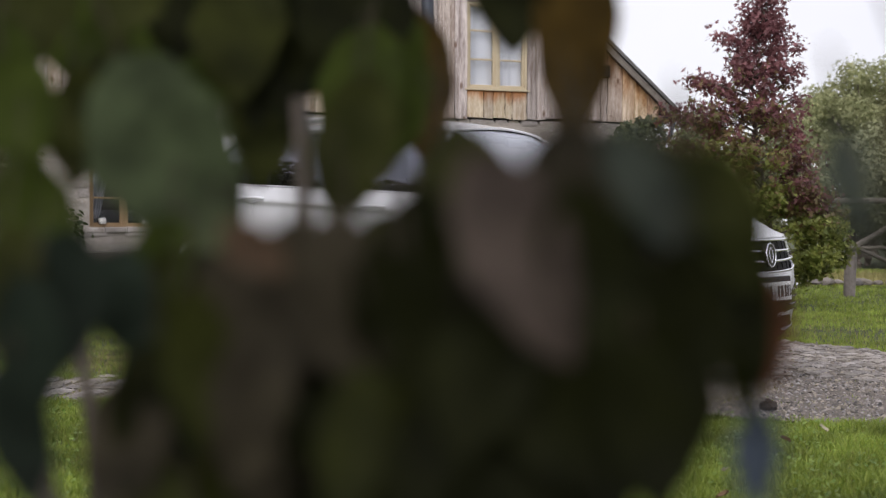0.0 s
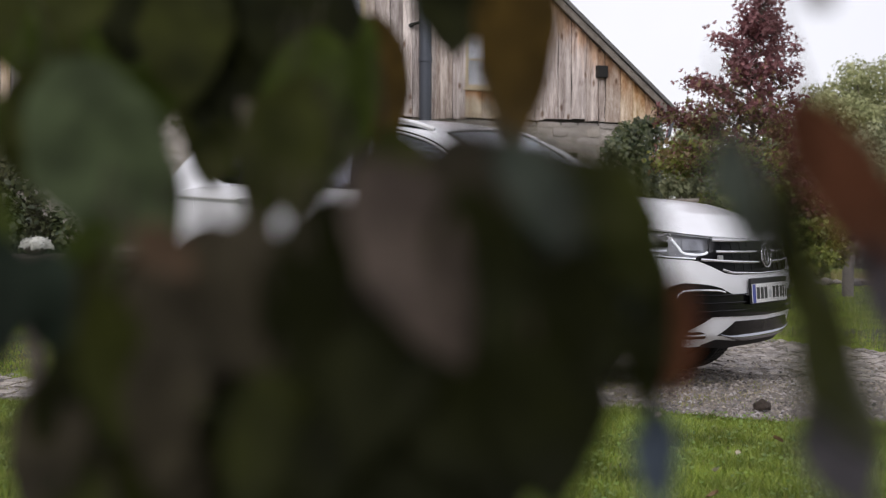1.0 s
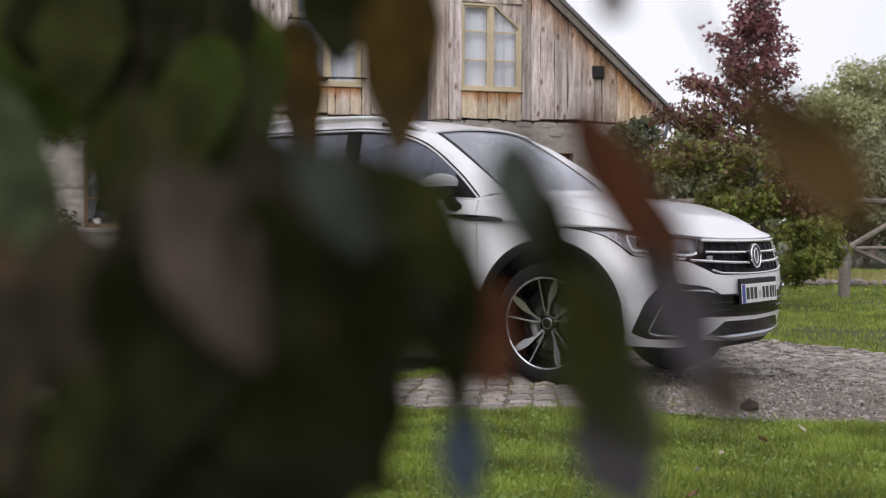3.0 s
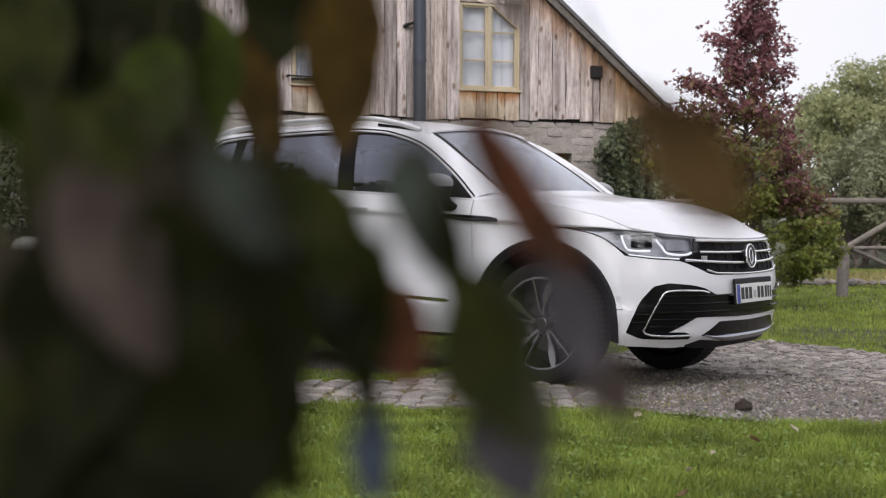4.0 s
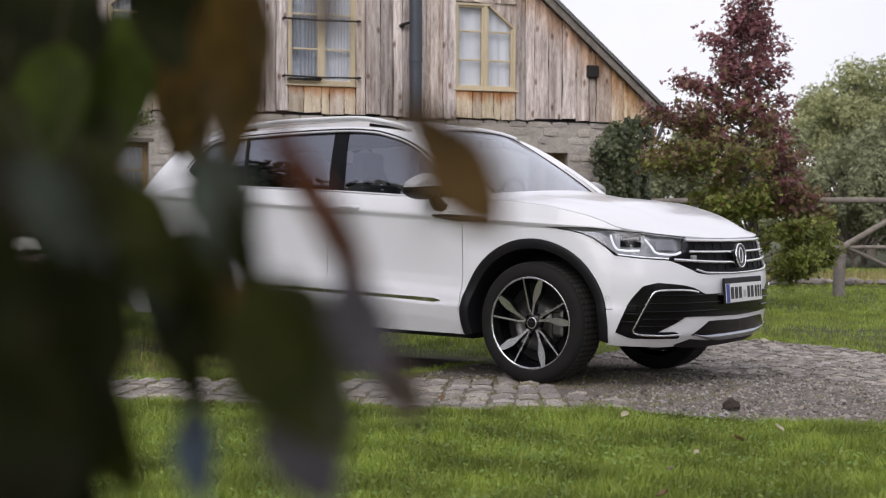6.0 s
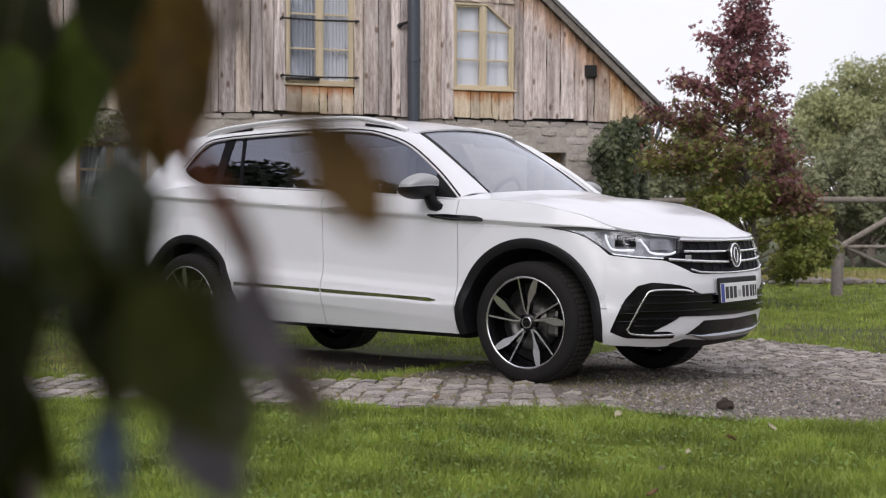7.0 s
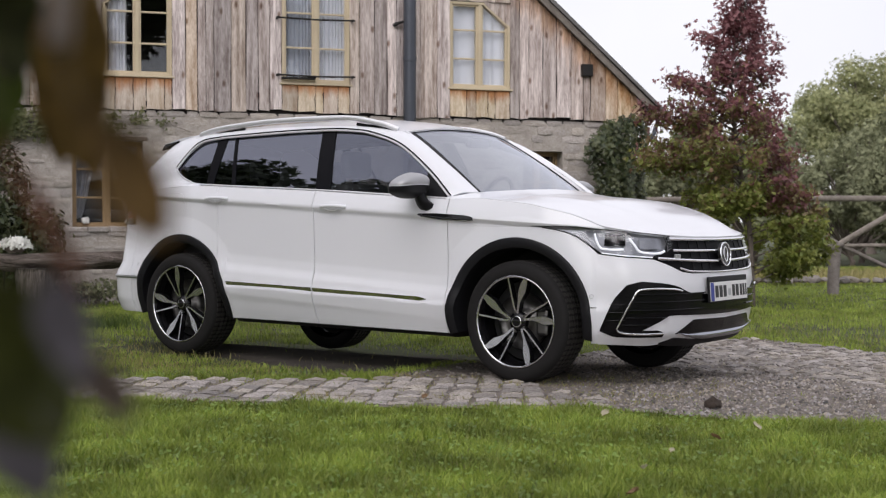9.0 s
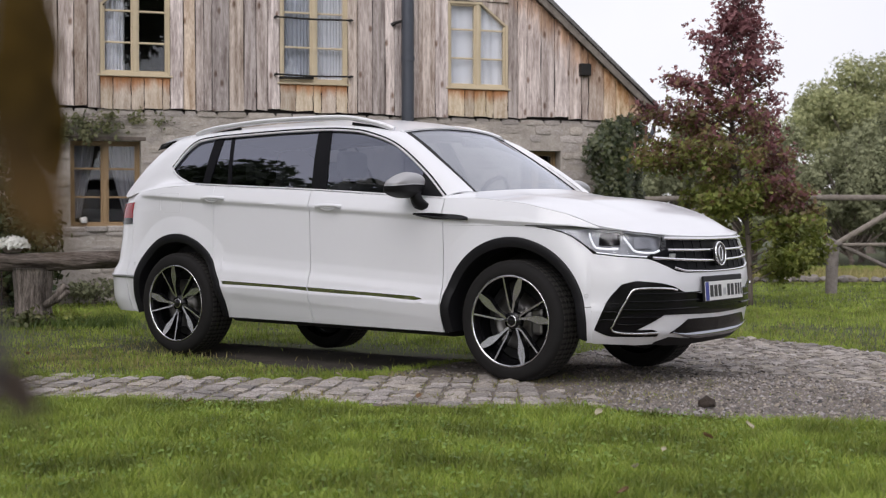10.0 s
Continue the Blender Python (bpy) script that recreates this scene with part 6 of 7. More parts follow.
# tufts along the drive's edges and between the setts
edge_pts = []
for (x1, y1), (x2, y2) in list(zip(NEAR_EDGE, NEAR_EDGE[1:]))[1:-2] + list(zip(FAR_EDGE, FAR_EDGE[1:]))[2:-1]:
    n = int(1100 * math.hypot(x2 - x1, y2 - y1))
    t = rng.uniform(0, 1, n)
    wob = rng.normal(0, 0.045, (n, 2))
    edge_pts.append(np.stack([x1 + (x2 - x1) * t, y1 + (y2 - y1) * t], 1) + wob)
p = np.vstack(edge_pts)
blades("edge_grass", p, 0.044, 0.005, M["grass"], "longer grass along the edge of the drive")
p = field_points(40000, 6.5, 13.0, 0.42)
p = p[inside(p[:, 0], p[:, 1], ROAD)]
p = p[patchy(p, 2.2, 0.56)]
blades("drive_weeds", p, 0.026, 0.006, M["grass"], "low weeds in the gravel drive")

# ---- setts of the drive ----
SETT = []
for k in range(10):
    bm = bmesh.new()
    bmesh.ops.create_cube(bm, size=1.0)
    bmesh.ops.subdivide_edges(bm, edges=[e for e in bm.edges if abs(e.verts[0].co.z - e.verts[1].co.z) < .1 and e.verts[0].co.z > 0], cuts=1, use_grid_fill=True)
    for q in bm.verts:
        if q.co.z > 0:
            r = 0.90 if abs(q.co.x) > .4 and abs(q.co.y) > .4 else 0.96
            q.co = Vector((q.co.x * r, q.co.y * r, q.co.z - (0.22 if abs(q.co.x) > .4 or abs(q.co.y) > .4 else 0) + 0.12 * noise.noise(Vector((q.co.x * 3 + k * 9, q.co.y * 3, k)))))
        q.co.x += 0.07 * noise.noise(Vector((k * 3, q.co.x * 4, q.co.y * 4)))
        q.co.y += 0.07 * noise.noise(Vector((k * 5 + 9, q.co.x * 4, q.co.y * 4)))
    me = bpy.data.meshes.new("sett")
    bmesh.ops.recalc_face_normals(bm, faces=bm.faces)
    bm.to_mesh(me)
    bm.free()
    me.materials.append(M["sett"])
    SETT.append(me)
random.seed(21)
rest_v, rest_f = [], []
near_line = spline(np.array(NEAR_EDGE[1:12]), 400)
count = 0
laid = []
# bands that follow the near edge, five to seven setts deep
seg = np.linalg.norm(np.diff(near_line, axis=0), axis=1)
arc = np.r_[0, np.cumsum(seg)]


def along(s, off):
    x, y = np.interp(s, arc, near_line[:, 0]), np.interp(s, arc, near_line[:, 1])
    x2, y2 = np.interp(s + .05, arc, near_line[:, 0]), np.interp(s + .05, arc, near_line[:, 1])
    d = math.atan2(y2 - y, x2 - x)
    return x - math.sin(d) * off, y + math.cos(d) * off, d


s = 0.4
while s < arc[-1] - 1.5:
    x0, y0, _ = along(s, 0)
    wcol = random.uniform(.095, .135)
    deep = (0.98 + .25 * min(1, max(0, x0 + .6))) if x0 < 0.45 else 1.35 * max(0.0, 1 - (x0 - 0.45) / 0.6)
    off = 0.05 + random.uniform(0, .05)
    while off < deep:
        l = random.uniform(.09, .13)
        laid.append((*along(s + random.uniform(-.012, .012), off + l / 2), wcol, l))
        off += l + random.uniform(.012, .022)
    s += wcol + random.choice([.016, .02, .026, .04])
# the older paving past the gravel, in rows across
for i in range(22):
    for j in range(34):
        x = -0.75 + j * 0.118 + random.uniform(-.03, .03)
        y = 0.95 + i * 0.098 + 0.10 * math.sin(j * .5) - 0.22 * (x - 0.3) + random.uniform(-.03, .03)
        if inside(np.array([x]), np.array([y]), ROAD)[0] and y < 2.95 - 0.3 * x and random.random() < 0.8:
            laid.append((x, y, -0.2 + random.uniform(-.5, .5), random.uniform(.07, .13), random.uniform(.065, .10)))
for x, y, d, w_, l_ in laid:
    deepness = 0.06
    zt = random.uniform(-0.005, 0.006)
    mtx = Matrix.Translation((x, y, zt - deepness / 2 + .020 + dip(x, y))) @ Euler((random.uniform(-.03, .03), random.uniform(-.03, .03), d + random.uniform(-.05, .05))).to_matrix().to_4x4() @ Matrix.Diagonal((w_, l_, deepness, 1))
    me = random.choice(SETT)
    if -1.9 < x < 1.2 and y < -0.4 and count < 300:
        o = new("sett", me)
        o.parent = road
        o.matrix_local = mtx
        count += 1
    else:
        base = len(rest_v)
        rest_v += [mtx @ q.co for q in me.vertices]
        rest_f += [tuple(base + i for i in f.vertices) for f in me.polygons]
sr = raw("paving", rest_v, rest_f, M["sett_rest"], road, "worn granite setts")
sr["kind"] = "stuff"

# moss and short grass in the joints of the setts
n = 26000
js = rng.uniform(0.3, arc[-1] - 1.4, n)
jo = rng.uniform(-0.02, 1.4, n)
p = np.array([along(a, b)[:2] for a, b in zip(js, jo)])
p = p[inside(p[:, 0], p[:, 1], ROAD) & (p[:, 0] < 1.1)]
blades("joint_moss", p, 0.036, 0.006, M["grass_dry"], "moss and dry grass in the joints of the setts")

p = np.array([along(a, b)[:2] for a, b in zip(rng.uniform(0.3, arc[-1] - 1.4, 16000), rng.uniform(-0.02, 1.4, 16000))])
p = p[inside(p[:, 0], p[:, 1], ROAD) & (p[:, 0] < 1.1)]
p = p[patchy(p, 3.0, 0.45)]
blades("joint_grass", p, 0.034, 0.006, M["grass"], "green tufts in the joints of the setts")

# loose gravel
ROCK = ([(0, 0, .5), (.5, 0, .1), (.1, .45, .05), (-.45, .15, .12), (-.1, -.45, .08)], [(0, 1, 2), (0, 2, 3), (0, 3, 4), (0, 4, 1)])
p = field_points(150000, 6.0, 12.5, 0.45)
p = p[inside(p[:, 0], p[:, 1], ROAD) & ((p[:, 0] > 0.55) | (p[:, 1] > -0.3) | (rng.uniform(0, 1, len(p)) < .35))]
n = len(p)
up = np.tile((0, 0, 1.0), (n, 1)) + rng.normal(0, .15, (n, 3))
pz = np.c_[p, dip(p[:, 0], p[:, 1])]
tagged(scatter("gravel", pz, up, rng.uniform(.0045, .0125, n) * rng.choice([1, 1, 1, 1, 1, 1, 1, 2.0, 2.8], n), ROCK, M["pebble"]), "loose grey gravel on the drive", "gravel", kind="stuff")


def lump(name, where, size, mat, label, category, seed):
    """An irregular stone or clod."""
    bm = bmesh.new()
    bmesh.ops.create_icosphere(bm, subdivisions=2, radius=1)
    for q in bm.verts:
        r = 1 + 0.35 * noise.noise(q.co * 1.3 + Vector((seed, 0, 0)))
        q.co = Vector((q.co.x * r * size[0], q.co.y * r * size[1], max(q.co.z, -.4) * r * size[2]))
    o = part(name, bm, mat)
    o.matrix_world = pose(*where, 0, 0, seed * 57)
    return tagged(o, label, category)


lump("clod", (1.365, -1.203, 0.022), (.048, .034, .036), M["clod"], "dark clod of earth on the gravel", "clod", 1)
lump("stone", (1.72, -1.02, 0.008), (.02, .017, .012), M["field_stone"], "small pale stone on the gravel", "stone", 4)
lump("stone", (0.98, -0.72, 0.006), (.025, .02, .011), M["field_stone"], "flat pale stone on the gravel", "stone", 6)
lump("clod", (1.95, -0.55, 0.006), (.03, .02, .02), M["bark"], "small dark clod on the gravel", "clod", 8)


def fallen(where, size, mat, label, turn):
    """A curled fallen leaf: a cupped oval blade with a midrib and a short stalk."""
    rows_ = []
    for i in range(7):
        t = i / 6
        w_ = math.sin(math.pi * (0.06 + 0.9 * t)) ** .8 * .42
        rows_.append([(s_ * w_, t, .18 * s_ * s_ + .25 * t * t + .05 * math.sin(5 * t + s_)) for s_ in np.linspace(-1, 1, 7)])
    v, f = grid(np.array(rows_) * size)
    v = np.array(v) * .72
    o = raw("fallen_leaf", v, f, mat, None, "", True)
    o.matrix_world = pose(*where, 18, 8, turn)
    return tagged(o, label, "leaf", "fallen leaves")


M["pale_leaf"] = leafy("pale_dry_leaf", (0.42, 0.37, 0.26), (0.5, 0.45, 0.33), 0.2, 0.7, .2)
M["brown_leaf"] = leafy("brown_dry_leaf", (0.17, 0.10, 0.05), (0.22, 0.135, 0.07), 0.2, 0.7, .2)
for i, (x, y, z, sz, br) in enumerate(((1.160, -1.953, 0.035, 0.060, 0), (1.939, -1.990, 0.050, 0.065, 0), (1.899, -2.308, 0.045, 0.065, 1), (1.954, -3.086, 0.050, 0.050, 0), (2.119, -3.520, 0.050, 0.060, 1), (1.878, -2.714, 0.050, 0.035, 0), (-1.364, -2.113, 0.030, 0.060, 0), (-0.810, -1.441, 0.030, 0.055, 0), (-3.304, -1.750, 0.030, 0.050, 1), (-0.723, -2.734, 0.030, 0.050, 1), (0.160, -2.000, 0.040, 0.050, 1), (2.350, -1.450, 0.040, 0.060, 0))):
    fallen((x, y, z), sz, M["brown_leaf"] if br else M["pale_leaf"], "brown fallen leaf on the lawn" if br else "pale fallen leaf on the lawn", i * 73)

# ---- the red-leaved young tree ----


def limb_mesh(bm, pts, r0, r1, n=7):
    v, f = sweep(pts, 1, 1, n=n)
    v = np.array(v, float).reshape(len(pts), n, 3)
    vs = []
    for i, p in enumerate(pts):
        r = r0 + (r1 - r0) * i / (len(pts) - 1)
        c = np.array(p)
        vs.append([bm.verts.new(c + (v[i, j] - c) * 2 * r) for j in range(n)])
    for i in range(len(pts) - 1):
        for j in range(n):
            bm.faces.new((vs[i][j], vs[i][(j + 1) % n], vs[i + 1][(j + 1) % n], vs[i + 1][j]))
    bm.faces.new(vs[0][::-1])
    bm.faces.new(vs[-1])


tree = thing("tree", pose(-1.64, 6.46, 0), "young tree with dark red upper and lime green lower leaves", "tree")
bm = bmesh.new()
stem = spline([(0, 0, -.05), (-.03, -.02, .8), (-.14, -.10, 1.7), (-.20, -.15, 2.5), (-.15, -.10, 3.0), (-.05, -.03, 3.45)], 16)
limb_mesh(bm, stem, .036, .006)
LP, LN, LS = [], [], []
LEFT = [(.2, .3), (.5, .85), (.9, .95), (1.2, .78), (1.36, .82), (1.52, 1.18), (1.72, 1.30), (1.88, .80), (2.1, 1.30), (2.25, .72), (2.5, .98), (2.66, .50), (2.95, .70), (3.15, .40), (3.3, .36), (3.6, .10)]
RIGHT = [(.2, .35), (.5, .78), (.85, .76), (1.2, .58), (1.5, .46), (1.8, .44), (2.4, .40), (2.62, .35), (2.8, .20), (2.95, .30), (3.2, .12), (3.6, .08)]
FAR_LIMBS = [(2.12, -1.0), (2.06, -.98), (2.0, -1.0), (1.76, -1.0), (1.68, -.97), (1.58, -1.0), (1.64, -.98), (2.5, -1.0), (2.44, -.97), (2.97, -1.0), (2.92, .98), (3.25, -.98), (.55, 1.0), (.7, .98), (.85, 1.0), (.4, .95), (.62, -.97), (.8, -1.0), (1.0, .9), (1.15, .8), (.95, .6), (.6, .5), (.75, .3), (1.3, .9), (1.45, .95), (.5, .7), (.9, -.5), (1.1, -.7)]
for i in range(105):
    t = (i + .5) / 105
    h = 0.22 + 3.22 * t
    h += .05 * math.sin(h * 13)
    az = i * 2.39996 + random.uniform(-.3, .3)
    if i < len(FAR_LIMBS):
        az = math.acos(FAR_LIMBS[i][1]) * random.choice((1, -1))
        h = FAR_LIMBS[i][0]
    side = math.cos(az)
    reach = [np.interp(h, *np.array(q).T) for q in (LEFT, RIGHT)]
    lean = float(np.interp(h, stem[:, 2], stem[:, :2] @ RT))
    reach = [max(.06, reach[0] + lean), max(.06, reach[1] - lean)]
    edge_r = reach[0] if side < 0 else reach[1]
    rad = (edge_r * abs(side) + .55 * (reach[0] + reach[1]) * (1 - abs(side))) * (1.0 if i < len(FAR_LIMBS) else random.uniform(.55, .95))
    out = (side * RT + math.sin(az) * FW) * rad
    b0 = np.array((np.interp(h, stem[:, 2], stem[:, 0]), np.interp(h, stem[:, 2], stem[:, 1]), max(.08, h - .18)))
    tip = b0 * np.array((1, 1, 0)) + np.array((out[0], out[1], h + random.uniform(-.05, .06)))
    mid_ = (b0 + tip) / 2 + np.array((0, 0, .05))
    pts = spline([b0, mid_, tip], 6)
    limb_mesh(bm, pts, .011, .002, 5)
    m = int((40 + 220 * rad) * (2.5 if h < 1.3 else 1.0))
    tt = rng.uniform(.3, 1.04, m) ** .8
    base_ = b0[None] + (tip - b0)[None] * tt[:, None]
    LP.append(base_ + rng.normal(0, .052, (m, 3)))
    nn = rng.normal(0, .6, (m, 3)) + np.array((out[0] * .4, out[1] * .4, .5))
    LN.append(nn)
part("trunk", bm, M["bark"], tree, "thin grey trunk with limbs", True)
LP, LN = np.vstack(LP), np.vstack(LN)
LP[:, 2] = np.maximum(LP[:, 2], .1)
size = rng.uniform(.032, .068, len(LP))
kindsel = LP[:, 2] + rng.normal(0, .34, len(LP)) + np.where((LP[:, :2] @ RT) > .10, .65 * (LP[:, 2] > 1.0), -.12)
for lo_, hi_, mat, nm in ((1.98, 9, "red_leaf", "dark red leaves"), (1.42, 1.98, "mix_leaf", "turning brown-green leaves"), (-9, 1.42, "lime_leaf", "lime green leaves")):
    sel = (kindsel >= lo_) & (kindsel < hi_)
    scatter("crown", LP[sel], LN[sel], size[sel], STAR, M[mat], tree, nm)


def bush(name, where, radii, n, size, mat, label, category="shrub", tmpl=OVAL, hollow=.55, squash=0.0, seed=0, trunk_r=0.0, lumps=9, inner=None, m=None):
    """A leafy mass: leaves in a cluster of overlapping lobes over a short branched stem."""
    r_ = np.random.default_rng(seed)
    th = thing(name, m or pose(*where), label, category)
    lobes = r_.normal(0, .45, (lumps, 3)) * np.array(radii)
    lobes[:, 2] = np.abs(lobes[:, 2]) * .8 + radii[2] * .45
    lr = r_.uniform(.35, .62, lumps)
    who = r_.integers(0, lumps, n)
    d = r_.normal(size=(n, 3))
    d /= np.linalg.norm(d, axis=1, keepdims=True)
    rr = (hollow + (1 - hollow) * r_.uniform(0, 1, n) ** .5)
    pos = lobes[who] + d * (lr[who] * rr)[:, None] * np.array(radii) * .95
    pos = pos + r_.normal(0, size * .4, pos.shape)
    pos[:, 2] = np.maximum(pos[:, 2], .02)
    scatter("crown", pos, d + r_.normal(0, .5, d.shape) + np.array((0, 0, .3)), r_.uniform(.6, 1.3, n) * size, tmpl, mat, th)
    bm = bmesh.new()
    for i in range(lumps):
        tip = lobes[i]
        limb_mesh(bm, spline([(0, 0, -.05), tip * np.array((.25, .25, .5)), tip], 6), max(trunk_r, .02 * max(radii)) , .004 * max(radii), 5)
    part("trunk", bm, M["bark"], th)
    return th


# ivy over the corner of the house
iv = thing("ivy", HOUSE @ pose(1.12, -.12, 0), "dense dark ivy climbing the corner of the stone wall", "ivy")
n = 6800
t = rng.uniform(0, 1, n)
z = rng.uniform(.1, 2.20, n) ** 1.0
wid = np.interp(z, [0, .8, 1.4, 1.9, 2.15, 2.25], [.44, .42, .36, .40, .34, .12])
uu = rng.uniform(-1, 1, n)
q = np.array([noise.noise(Vector((a * 3, b * 3, 1))) for a, b in zip(uu, z)])
lobe = np.array([noise.noise(Vector((math.copysign(2, a), b * 2.6, 4))) for a, b in zip(uu, z)])
pos = np.stack([uu * wid * (1 + .38 * lobe) + .05 * q, -.12 * (1 - uu * uu) + q * .26 - rng.uniform(0, .14, n), z + .10 * lobe + rng.normal(0, .03, n)], 1)
nr = np.stack([uu * .5 + rng.normal(0, .4, n), np.full(n, -1.0), .4 + rng.normal(0, .4, n)], 1)
scatter("crown", pos, nr, rng.uniform(.03, .075, n), STAR, M["ivy"], iv)
bm = bmesh.new()
for k in range(6):
    limb_mesh(bm, spline([(.1 * k - .25, 0, -.05), (.09 * k - .2, -.03, .9), (.1 * k - .28, -.02, 1.6), (.08 * k - .2, 0, 2.1)], 8), .02, .006, 5)
part("stem", bm, M["bark"], iv)

# thin vine over the lower window
vn = thing("vine", HOUSE @ pose(-5.55, -.05, 0), "thin green vine on the stone above the window", "vine")
bm = bmesh.new()
vp = []
for k in range(9):
    a = -.75 + .26 * k + random.uniform(-.08, .08)
    pts = spline([(-.98, .0, .0), (-.95, -.02, 1.2), (-.85, -.02, 1.88), (a * .6 - .2, -.03, 2.0 + .12 * math.sin(k)), (a, -.03, 1.93 + .24 * random.random())], 14)
    limb_mesh(bm, pts, .008, .003, 4)
    dens = 300 if k < 6 else 120
    sel = rng.uniform(.55, 1.0, dens)
    idx = (sel * 13).astype(int)
    vp.append(pts[idx] + rng.normal(0, .045, (dens, 3)) * np.array((1, .3, 1)))
part("stem", bm, M["bark"], vn)
vp = np.vstack(vp)
M["vine_leaf"] = leafy("olive_vine_leaf", (0.065, 0.075, 0.03), (0.15, 0.15, 0.065), .25, .6, .3)
scatter("leaves", vp, np.tile((0, -1.0, .4), (len(vp), 1)) + rng.normal(0, .4, vp.shape), rng.uniform(.03, .058, len(vp)), STAR, M["vine_leaf"], vn)

HB = lambda u, v, z=0: tuple((HOUSE @ Vector((u, v, z))))
bush("shrub", HB(-6.33, -.55), (.46, .40, 1.08), 6500, .075, M["ivy"], "dark green shrub against the stone wall", seed=3)
bush("shrub", HB(-5.35, -.30), (.55, .2, .20), 700, .055, M["hedge"], "low dull green border plant by the wall", "plant", seed=5)
bush("shrub", HB(-4.5, -.30), (.5, .2, .18), 400, .06, M["lime_leaf"], "low green border plant by the wall", "plant", seed=6)

# ---- log bench, stump, flowers ----
BN = np.array((-5.62, 0.35))


def bench_pt(a, d=0.0, z=0.0):
    """Along the bench's length a, away from the lawn d."""
    p_ = BN + a * RT + d * FW
    return (p_[0], p_[1], z)


log = thing("log_bench", pose(BN[0], BN[1], 0, 0, 0, 35.9), "weathered split log laid over a gnarled stump as a bench", "bench")
rings = []
for i in range(80):
    a = -1.05 + i * 0.0331
    ring = []
    for j in range(40):
        th_ = 2 * math.pi * j / 40
        r = 0.088 * (1 + .26 * noise.noise(Vector((a * 2.6, math.cos(th_) * 1.5, math.sin(th_) * 1.5)))) + .016 * noise.noise(Vector((a * 9, math.cos(th_) * 5, math.sin(th_) * 5))) - .016 * max(0, noise.noise(Vector((a * 2.5, math.cos(th_) * 9, math.sin(th_) * 9))) - .1)
        zz = min(r * math.sin(th_), .070)
        ring.append((a, r * 1.3 * math.cos(th_), .575 + zz + .012 * math.sin(a * 3)))
    rings.append(ring)
v, f = ring_verts(rings)
raw("log", v, f, M["log"], log, "silvered split log", True)
for a, r0 in ((-0.28, .165), (1.05, .16)):
    rings = []
    for i in range(14):
        z = -.03 + i * .041
        ring = []
        for j in range(24):
            th_ = 2 * math.pi * j / 24
            flare = 1 + .25 * math.exp(-z * 9) - .06 * math.sin(z * 9)
            r = r0 * flare * (1 + .16 * noise.noise(Vector((math.cos(th_) * 2.2 + a, math.sin(th_) * 2.2, z * 1.4))) + .05 * noise.noise(Vector((th_ * 4, z * 2, 5))))
            ring.append((a + r * math.cos(th_), r * math.sin(th_), z))
        rings.append(ring)
    v, f = ring_verts(rings)
    raw("stump", v, f, M["stump"], log, "grey gnarled stump", True)
bar("branch_stub", spline([(-.16, -.05, .16), (-.06, -.08, .22), (.02, -.10, .31), (.06, -.10, .35)], 8), .10, .07, M["stump"], log, "broken branch stub")
bar("branch_stub", spline([(-.12, -.06, .18), (-.02, -.10, .22), (.08, -.12, .30)], 8), .06, .05, M["stump"], log)
stake = tagged(bar("garden_stake", [bench_pt(-.50, -.18, -.05), bench_pt(-.495, -.18, .48)], .016, .016, M["iron"]), "thin rusty iron stake in the grass", "stake")
pot = thing("flower_bowl", pose(*bench_pt(-.45, -.02, .642)), "bowl of white flowers standing on the log bench", "flowers")
rings = [[(r * math.cos(t_), r * math.sin(t_), z) for t_ in np.linspace(0, 2 * math.pi, 24, endpoint=False)] for r, z in ((.06, 0), (.085, .02), (.10, .05), (.095, .055), (.08, .03))]
v, f = ring_verts(rings)
raw("bowl", v, f, M["bark"], pot, "dark bowl", True)
n = 520
d = rng.normal(size=(n, 3))
d /= np.linalg.norm(d, axis=1, keepdims=True)
d[:, 2] = np.abs(d[:, 2])
scatter("blossom", d * np.array((.155, .12, .075)) * rng.uniform(.75, 1.05, (n, 1)) + np.array((0, 0, .055)), d + rng.normal(0, .5, (n, 3)), rng.uniform(.025, .045, n), STAR, M["white_flower"], pot, "white petals")
bush("weed", bench_pt(-.22, -.28), (.24, .12, .10), 200, .06, M["vine_leaf"], "broad-leaved weeds at the foot of the stump", "weeds", seed=8)
bush("weed", bench_pt(.12, -.20), (.22, .12, .07), 150, .05, M["lime_leaf"], "low weeds in the grass by the bench", "weeds", seed=9)
bush("weed", bench_pt(-.70, -.25), (.22, .12, .10), 160, .055, M["vine_leaf"], "low weeds in the grass by the bench", "weeds", seed=10)
# long grass round the stump
n = 1500
p = BN[None] + rng.normal(.12, .26, n)[:, None] * RT + rng.normal(-.24, .09, n)[:, None] * FW
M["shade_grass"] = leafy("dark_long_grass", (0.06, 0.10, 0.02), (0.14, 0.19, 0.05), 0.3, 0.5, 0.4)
blades("long_grass", p, .15, .009, M["shade_grass"], "long dark grass round the stump of the bench")
# white ornaments on the inner window sill
for u_, s_ in ((-5.43, .055), (-4.95, .04)):
    c = HOUSE @ Vector((u_, .13, .905))
    lump("ornament", (c.x, c.y, c.z + s_ * .3), (s_ * 1.2, s_ * .8, s_), M["white"], "small white ornament on the window sill", "ornament", s_ * 40)

# ---- fence, border stones, distance ----


def at(across, depth, z):
    p_ = C0 + across * RT + depth * FW
    return (p_[0], p_[1], z)


